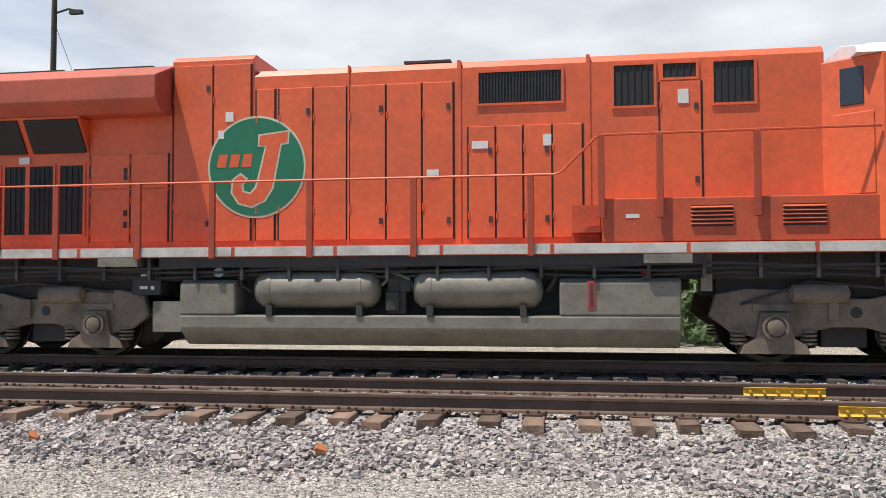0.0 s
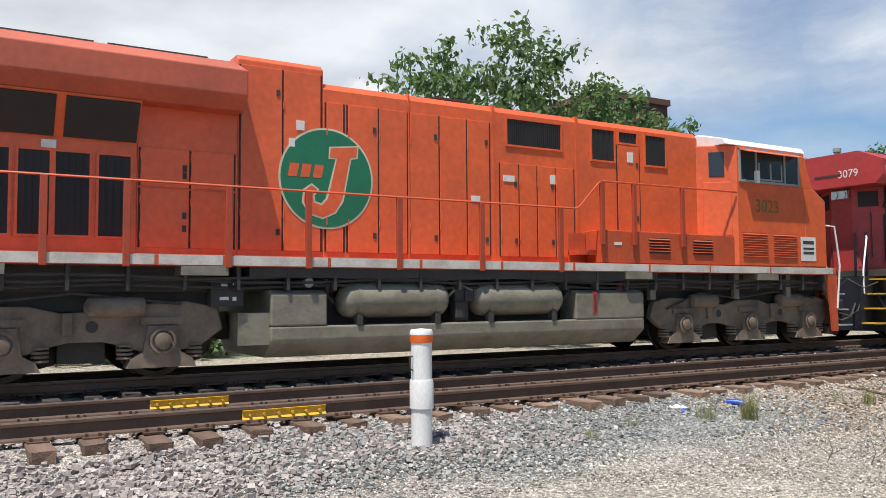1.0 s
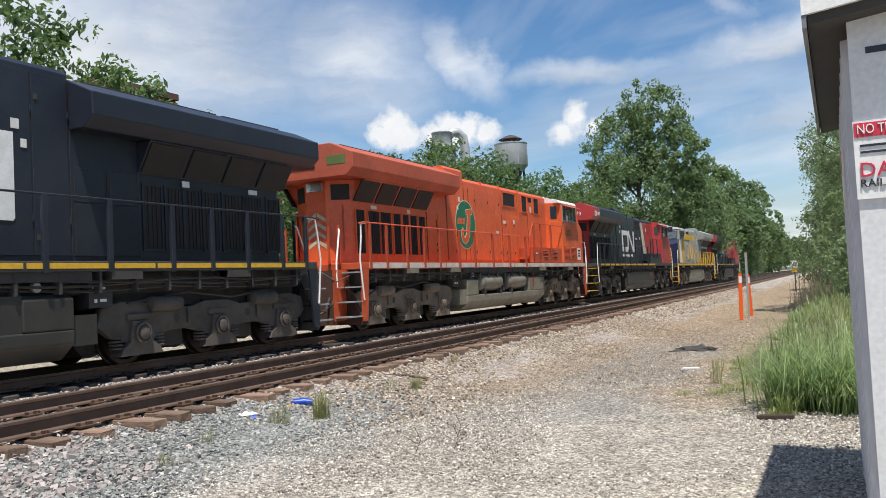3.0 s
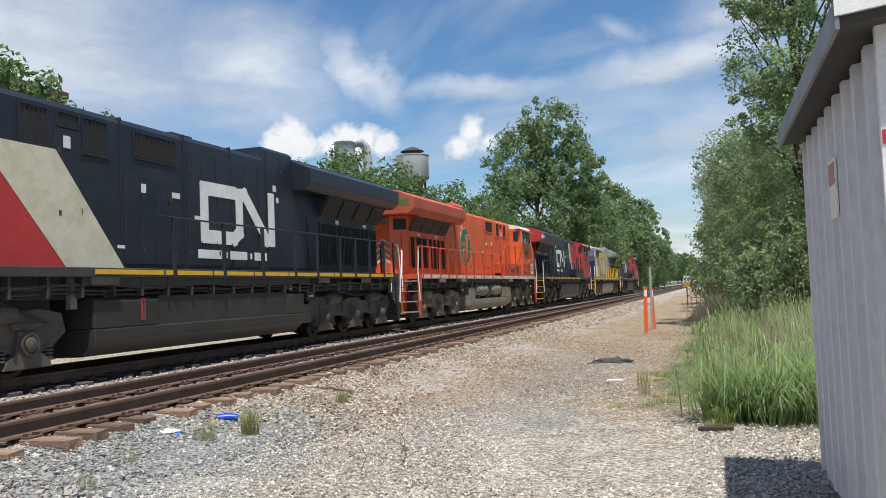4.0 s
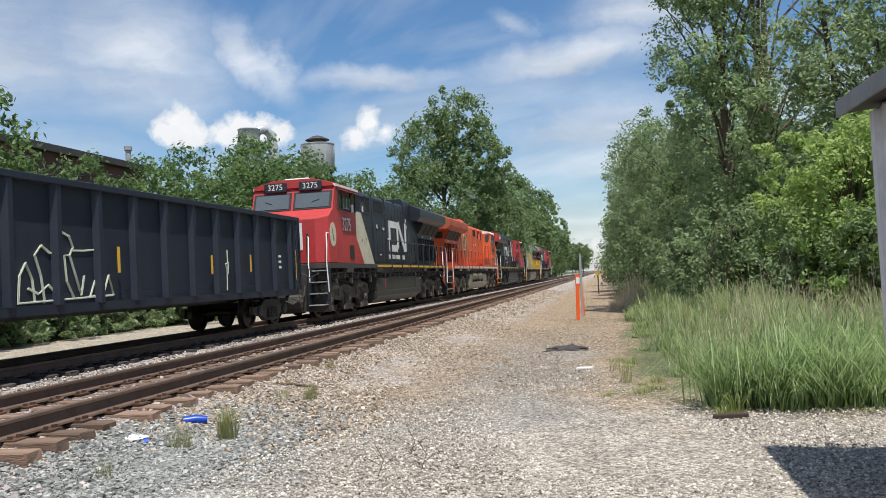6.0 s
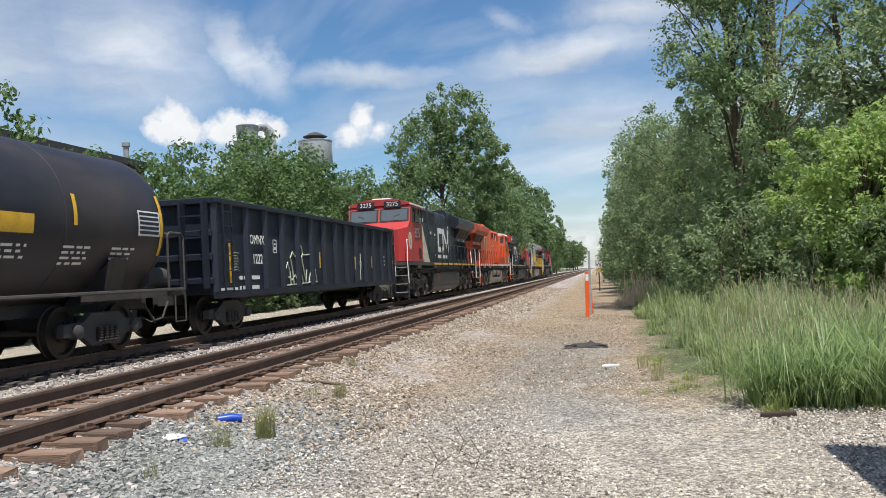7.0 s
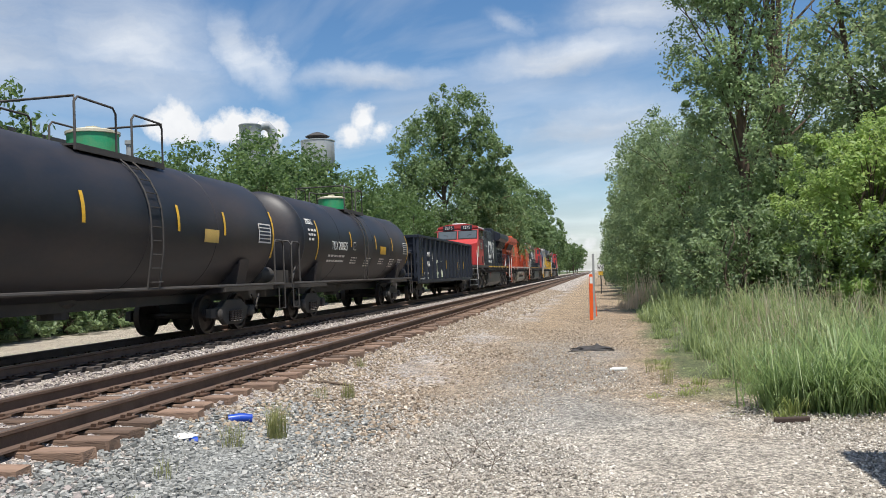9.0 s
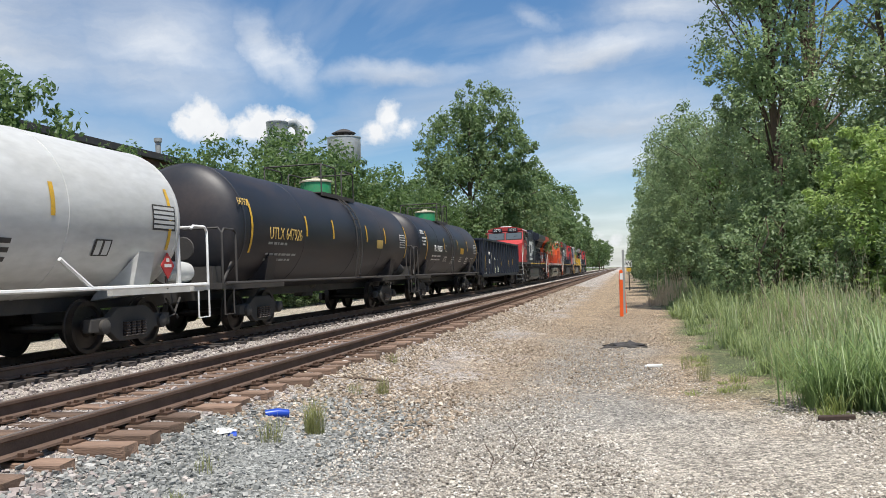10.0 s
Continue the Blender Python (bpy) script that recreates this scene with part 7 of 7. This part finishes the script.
def build_posts():
    z = float(ground_z(-8.05, 4.3)) - 0.05
    P = thing("marker_pipe", "white plastic marker pipe with an orange band and a sleeve", "marker post", pose(-8.06, 4.32, 0, 0.4, 0.6, 0))
    pvc = mat("white_pvc", (0.80, 0.79, 0.76), 0.4, dirt=(0.55, 0.52, 0.46), amount=0.35, scale=3, stretch=(2, 2, 0.6))
    og = mat("orange_band", (0.80, 0.14, 0.02), 0.5, dirt=(0.5, 0.1, 0.03), amount=0.3, scale=6)
    part("pipe", Mesh().lathe([(0.112, z), (0.112, 0.02), (0.112, 0.28), (0.112, 0.69)], 32), pvc, P, smooth=40)
    part("sleeve", Mesh().lathe([(0.118, -0.01), (0.127, 0.0), (0.127, 0.27), (0.118, 0.3)], 32), pvc, P, smooth=30)
    part("band", Mesh().lathe([(0.121, 0.69), (0.123, 0.70), (0.123, 0.77)], 32), og, P, "orange band", smooth=30)
    part("cap", Mesh().lathe([(0.124, 0.77), (0.124, 0.80), (0.112, 0.825), (0.02, 0.835)], 32), pvc, P, smooth=30)
    part("hook", Mesh().tube([(0.02, -0.115, 0.55), (0.03, -0.16, 0.53), (0.03, -0.15, 0.42), (0.02, -0.115, 0.4)], 0.008, 5), DARK, P)
    og2 = mat("safety_orange", (0.80, 0.11, 0.015), 0.45, dirt=(0.55, 0.1, 0.03), amount=0.35, scale=5)
    for k, (x, y, h) in enumerate(((-4.62, 29.2, 1.55), (-4.5, 31.4, 1.5))):
        q = thing("delineator_post", "flat orange plastic delineator post", "marker post", pose(x, y, -0.53, 0, (1.5, -2.0)[k], 20), "orange delineator posts")
        part("blade", Mesh().prism([(-0.06, 0), (0.06, 0), (0.06, h - 0.04), (0.03, h), (-0.03, h), (-0.06, h - 0.04)], -0.02, 0.02), og2, q, bevel=0.008)
        part("white_label", Mesh().box(-0.05, 0.05, -0.025, -0.021, h - 0.32, h - 0.1), WHITE, q)
    q = thing("steel_post", "weathered grey steel fence post", "post", pose(-4.52, 30.6, -0.53, 0, 0.8, 0))
    part("stake", Mesh().box(-0.04, 0.04, -0.008, 0.008, 0, 2.25).box(-0.008, 0.008, 0, 0.05, 0, 2.25), SILVER, q)
    w = thing("whistle_sign", "small white whistle board with a black letter on a post", "sign", pose(-4.2, 59.5, -0.53))
    part("stake", Mesh().box(-0.04, 0.04, -0.02, 0.02, 0, 1.6), DARK, w)
    b = part("board", Mesh().box(-0.22, 0.22, -0.045, -0.025, 1.6, 2.06), WHITE, w)
    lettering("letter", "W", 0.42, BLACK, b, pose(0, -0.05, 1.83, 90))
    part("yellow_board", Mesh().box(-0.16, 0.16, -0.04, -0.022, 1.3, 1.55), YELLOW, w)
    # utility pole far behind the train
    u = thing("utility_pole", "dark wooden utility pole with a lamp arm and guy wire", "utility pole", pose(-40, -27.2, -0.5))
    part("pole", Mesh().tube([(0, 0, 0), (0, 0.05, 9), (0, 0.1, 19)], [0.2, 0.17, 0.13], 10), BARK, u, smooth=60)
    part("arm", Mesh().tube([(0, 0.1, 16.1), (0, 0.9, 16.3), (0, 1.6, 16.15)], 0.06, 6).box(-0.12, 0.12, 1.0, 1.7, 16.0, 16.2), DARK, u)
    part("guy_wire", Mesh().tube([(0, 0.1, 15.6), (0, 2.6, 9.5)], 0.015, 5), DARK, u)


def build_far():
    brick = mat("old_brick", (0.17, 0.075, 0.055), 0.9, dirt=(0.08, 0.05, 0.04), amount=0.7, scale=0.6, grain=14)
    A = thing("factory_building", "old red-brick factory block with a flat roof", "building", group="factory")
    part("wall", Mesh().box(-50, -40, 35.5, 41.6, -0.6, 14.0), brick, A)
    part("parapet", Mesh().box(-50.15, -39.85, 35.35, 41.75, 14.0, 14.4), brick, A)
    w = part("window", Mesh().box(-40.02, -39.97, 37.4, 39.6, 7.5, 10.5), GLASS, A)
    part("sill", Mesh().box(-40.0, -39.85, 37.3, 39.7, 7.35, 7.5), SILVER, w)
    B = thing("factory_wing", "long dark-roofed factory wing behind the trees", "building", group="factory")
    part("wall", Mesh().box(-56, -41, 42, 64.3, -0.6, 11.2), brick, B)
    part("roof", Mesh().prism([(-56.5, 11.2), (-40.5, 11.2), (-40.5, 11.7), (-48, 12.6), (-56.5, 11.7)], 42, 64.7), DARK, B)
    for k in range(5):
        w = part("window", Mesh().box(-41.02, -40.97, 45 + k * 4, 47.6 + k * 4, 4.5, 7.8), GLASS, B)
        part("sill", Mesh().box(-41.0, -40.86, 44.9 + k * 4, 47.7 + k * 4, 4.35, 4.5), SILVER, w)
    part("flue", Mesh().lathe([(0.22, 11.0), (0.22, 12.8), (0.32, 12.9), (0.32, 13.2)], 12, "z", (-41.5, 62.5, 0)), SILVER, B, smooth=40)
    galv = mat("galvanised_steel", (0.50, 0.51, 0.51), 0.45, 0.25, dirt=(0.30, 0.29, 0.27), amount=0.5, scale=0.8)
    S = thing("dust_silo", "galvanised dust-collector silo with a curved duct", "silo", pose(-34.9, 71.6, -0.5))
    part("drum", Mesh().lathe([(1.25, 0), (1.25, 14.4), (1.3, 14.5), (1.3, 14.6), (1.0, 14.7)], 28), galv, S, smooth=40)
    part("chimney", Mesh().lathe([(0.98, 14.6), (0.98, 15.9), (1.02, 15.95), (1.02, 16.05), (0.85, 16.15)], 24), galv, S, smooth=40)
    part("duct", Mesh().tube([(0.3, 0.4, 15.6), (0.7, 0.8, 16.1), (1.1, 1.3, 16.15), (1.45, 1.7, 15.7), (1.55, 1.8, 14.6), (1.55, 1.8, 11)], 0.45, 14), galv, S, smooth=60)
    T = thing("vent_tower", "galvanised cyclone drum with a conical cap on dark legs", "tower", pose(-35.3, 91.4, -0.5))
    part("drum", Mesh().lathe([(1.2, 14.3), (1.85, 14.9), (1.9, 15.0), (1.9, 17.5), (1.95, 17.55), (1.95, 17.65), (1.6, 17.7)], 32), galv, T, smooth=40)
    part("cap", Mesh().lathe([(1.35, 18.1), (1.4, 18.15), (0.6, 18.55), (0.05, 18.7)], 28), DARK, T, smooth=40)
    part("neck", Mesh().lathe([(0.9, 17.6), (0.9, 18.1)], 20), DARK, T)
    for a in range(4):
        t = 0.785 + a * 1.571
        part("leg", Mesh().tube([(2.0 * math.cos(t), 2.0 * math.sin(t), 0), (1.5 * math.cos(t), 1.5 * math.sin(t), 14.9)], 0.14, 6), DARK, T)
    part("hopper", Mesh().lathe([(0.3, 11.5), (1.2, 14.3)], 20), DARK, T)
    for k in range(8):
        t = k * 0.785
        part("seam", Mesh().box(1.89, 1.93, -0.04, 0.04, 15.0, 17.5, Matrix.Rotation(t, 4, "Z")), galv, T)
    V = thing("white_shed", "distant low white building", "building")
    part("wall", Mesh().box(-34, -24, 300, 315, -0.6, 4.2), WHITE, V)
    part("roof", Mesh().prism([(-34.4, 4.2), (-23.6, 4.2), (-29, 5.4)], 299.6, 315.4), SILVER, V)


def build_litter():
    blue = mat("blue_plastic", (0.01, 0.06, 0.42), 0.35)
    solid("crushed_can", Mesh().tube([(-8.36, 9.4, -0.33), (-8.24, 9.47, -0.325), (-8.14, 9.53, -0.34)], [0.05, 0.055, 0.045], 10), blue, "crushed blue drink can on the stones", "can", smooth=50)
    rng = random.Random(3)
    for nm, x, y, m, lab, sz in (("plastic_wrapper", -8.4, 8.46, WHITE, "crumpled white and blue plastic wrapper", 0.13), ("black_rag", -4.5, 18.6, DARK, "black rag lying on the dirt", 0.42), ("clear_bottle", -9.0, 13.9, STICKER, "crushed clear bottle by the rail", 0.1)):
        ms = Mesh()
        n = 9
        z = float(ground_z(x, y))
        for i in range(n):
            for j in range(n):
                u, v = (i / (n - 1) - 0.5), (j / (n - 1) - 0.5)
                ms.v.append((x + u * 2 * sz + rng.uniform(-0.2, 0.2) * sz, y + v * 1.6 * sz + rng.uniform(-0.2, 0.2) * sz, z + 0.01 + rng.uniform(0, 0.5) * sz * (0.5 - max(abs(u), abs(v))) * 1.6))
        ms.f = [(i * n + j, (i + 1) * n + j, (i + 1) * n + j + 1, i * n + j + 1) for i in range(n - 1) for j in range(n - 1)]
        ob = solid(nm, ms, m, lab, "litter", smooth=60)
        md = ob.modifiers.new("thick", "SOLIDIFY")
        md.thickness = 0.008
    solid("blue_cap", Mesh().tube([(-8.34, 8.38, -0.38), (-8.24, 8.46, -0.37)], 0.04, 8), blue, "blue bottle end beside the wrapper", "litter")
    solid("wood_offcut", Mesh().prism([(-2.58, 10.02), (-2.2, 10.1), (-2.19, 10.18), (-2.56, 10.11)], -0.53, -0.475, "z"), mat("dark_wood", (0.05, 0.032, 0.025), 0.9, amount=0.6), "dark wooden offcut on the gravel", "wood", bevel=0.012)
    solid("flat_stone", Mesh().prism([(-4.2, 14.9), (-3.95, 14.92), (-3.9, 15.03), (-4.15, 15.05)], -0.53, -0.49, "z"), WHITE, "flat pale piece of board", "litter", bevel=0.01)
    st = Mesh()
    st.tube([(-8.8, 12.2, -0.3), (-8.3, 12.5, -0.33), (-7.9, 12.6, -0.4)], 0.02, 5)
    solid("branch", st, BARK, "dead branch in the ballast", "branch")
    for k, (x, y) in enumerate(((-5.51, 8.4), (-5.27, 7.8), (-5.6, 7.6))):
        tw = Mesh()
        z = float(ground_z(x, y))
        tw.tube([(x, y, z), (x + 0.05, y + 0.03, z + 0.14), (x - 0.03, y + 0.08, z + 0.25)], 0.004, 5)
        tw.tube([(x + 0.03, y, z + 0.08), (x + 0.14, y + 0.05, z + 0.16)], 0.003, 5)
        tw.tube([(x + 0.02, y + 0.01, z + 0.1), (x - 0.1, y - 0.03, z + 0.18)], 0.003, 5)
        solid("twig_sprig", tw, BARK, "small bare sprig growing through the gravel", "weed")
    for k, (x, y, h, n) in enumerate(((-7.62, 8.95, 0.44, 170), (-7.84, 8.4, 0.3, 60), (-7.71, 11.7, 0.26, 80), (-7.65, 6.3, 0.16, 35), (-8.0, 11.4, 0.22, 40), (-3.4, 13.2, 0.4, 40), (-3.55, 14.6, 0.35, 40), (-7.9, 7.2, 0.2, 30), (-8.35, 14.5, 0.2, 30))):
        tuft(x, y, h, n, 50 + k)
    for k, (x, y) in enumerate(((-8.15, -5.6), (-7.9, -2.4))):
        solid("dry_leaf", Mesh().tube([(x, y, -0.37), (x + 0.08, y + 0.06, -0.33), (x + 0.1, y + 0.14, -0.36)], [0.03, 0.05, 0.01], 5), mat("orange_leaf", (0.5, 0.16, 0.05), 0.8), "orange scrap on the stones", "litter")


build_ground()
near_track = track("track_near", TRACK_X, "rusty near track on wooden ties with yellow joint bars", 1500)
far_track = track("track_far", FAR_X, "far track under the moving train", 1500)
joint_bar(near_track, TRACK_X - 0.7525, 2.1, 3.05)
joint_bar(near_track, TRACK_X + 0.7525, 2.75, 3.72)
build_shed()
build_posts()
build_far()
build_plants()
build_litter()

# ---- loose stone and ties ----
PINK = stone_mat("pink_grey_stone", [(0.14, 0.12, 0.112), (0.36, 0.305, 0.28), (0.27, 0.235, 0.225), (0.50, 0.45, 0.41), (0.22, 0.188, 0.175)])
BLUISH = stone_mat("blue_grey_stone", [(0.10, 0.105, 0.10), (0.30, 0.30, 0.28), (0.19, 0.195, 0.185), (0.46, 0.45, 0.42)])
PALE = stone_mat("pale_gravel_stone", [(0.10, 0.085, 0.07), (0.46, 0.42, 0.36), (0.30, 0.265, 0.22), (0.74, 0.70, 0.63), (0.20, 0.17, 0.14)])
TAN = stone_mat("tan_ballast_stone", [(0.13, 0.098, 0.07), (0.42, 0.335, 0.245), (0.24, 0.185, 0.13), (0.62, 0.54, 0.44)])
stones("ballast", [(-8.75, -7.5, -14, 6, 9500, 0.075), (-11.3, -8.7, -14, 26, 9000, 0.062), (-12.9, -11.2, -14, 22, 5500, 0.07), (-13.3, -11.2, 22, 60, 3500, 0.085)], PINK, "pink-grey crushed ballast between the ties", 41)
stones("blue_ballast", [(-8.75, -7.05, 2.5, 10, 7500, 0.055), (-8.2, -7.4, 6, 9, 1500, 0.045)], BLUISH, "blue-grey crushed stone spilled beside the track", 42)
stones("tan_ballast", [(-8.9, -6.6, 9.0, 30, 15000, 0.055), (-8.9, -7.2, 30, 70, 4000, 0.09), (-11.2, -8.8, 26, 60, 3500, 0.075), (-6.8, -3.4, 11.0, 30, 13000, 0.039)], TAN, "tan crushed stone on the track shoulder", 43)
stones("gravel", [(-7.2, -1.5, 5.0, 11.0, 34000, 0.032), (-7.6, -4.0, -6, 5, 14000, 0.032), (-6.0, -3.2, 10.5, 14, 2500, 0.03), (-1.5, 2, 8.4, 10.6, 6000, 0.03)], PALE, "pale loose gravel", 44)
ties(near_track, TRACK_X, -14, 66, 61)
ties(far_track, FAR_X, -14, 30, 62, SHADED_TIE)


def motions():
    speed = 10.64
    for ob, c, fwd in TRAIN:
        walk(ob, [(t, pose(FAR_X, c + speed * t, 0, 0, 0, 0 if fwd > 0 else 180)) for t in (0, 2.5, 5, 7.5, 10)])
    for ob, y, r, fwd in SPIN:
        step = 2 if r > 0.5 else 1
        rows = []
        for k in range(0, 301, step):
            t = k / 30
            rows.append((t, pose(0, y, r, -fwd * math.degrees(speed * t / r) % 360, 0, 0)))
        walk(ob, rows)


motions()
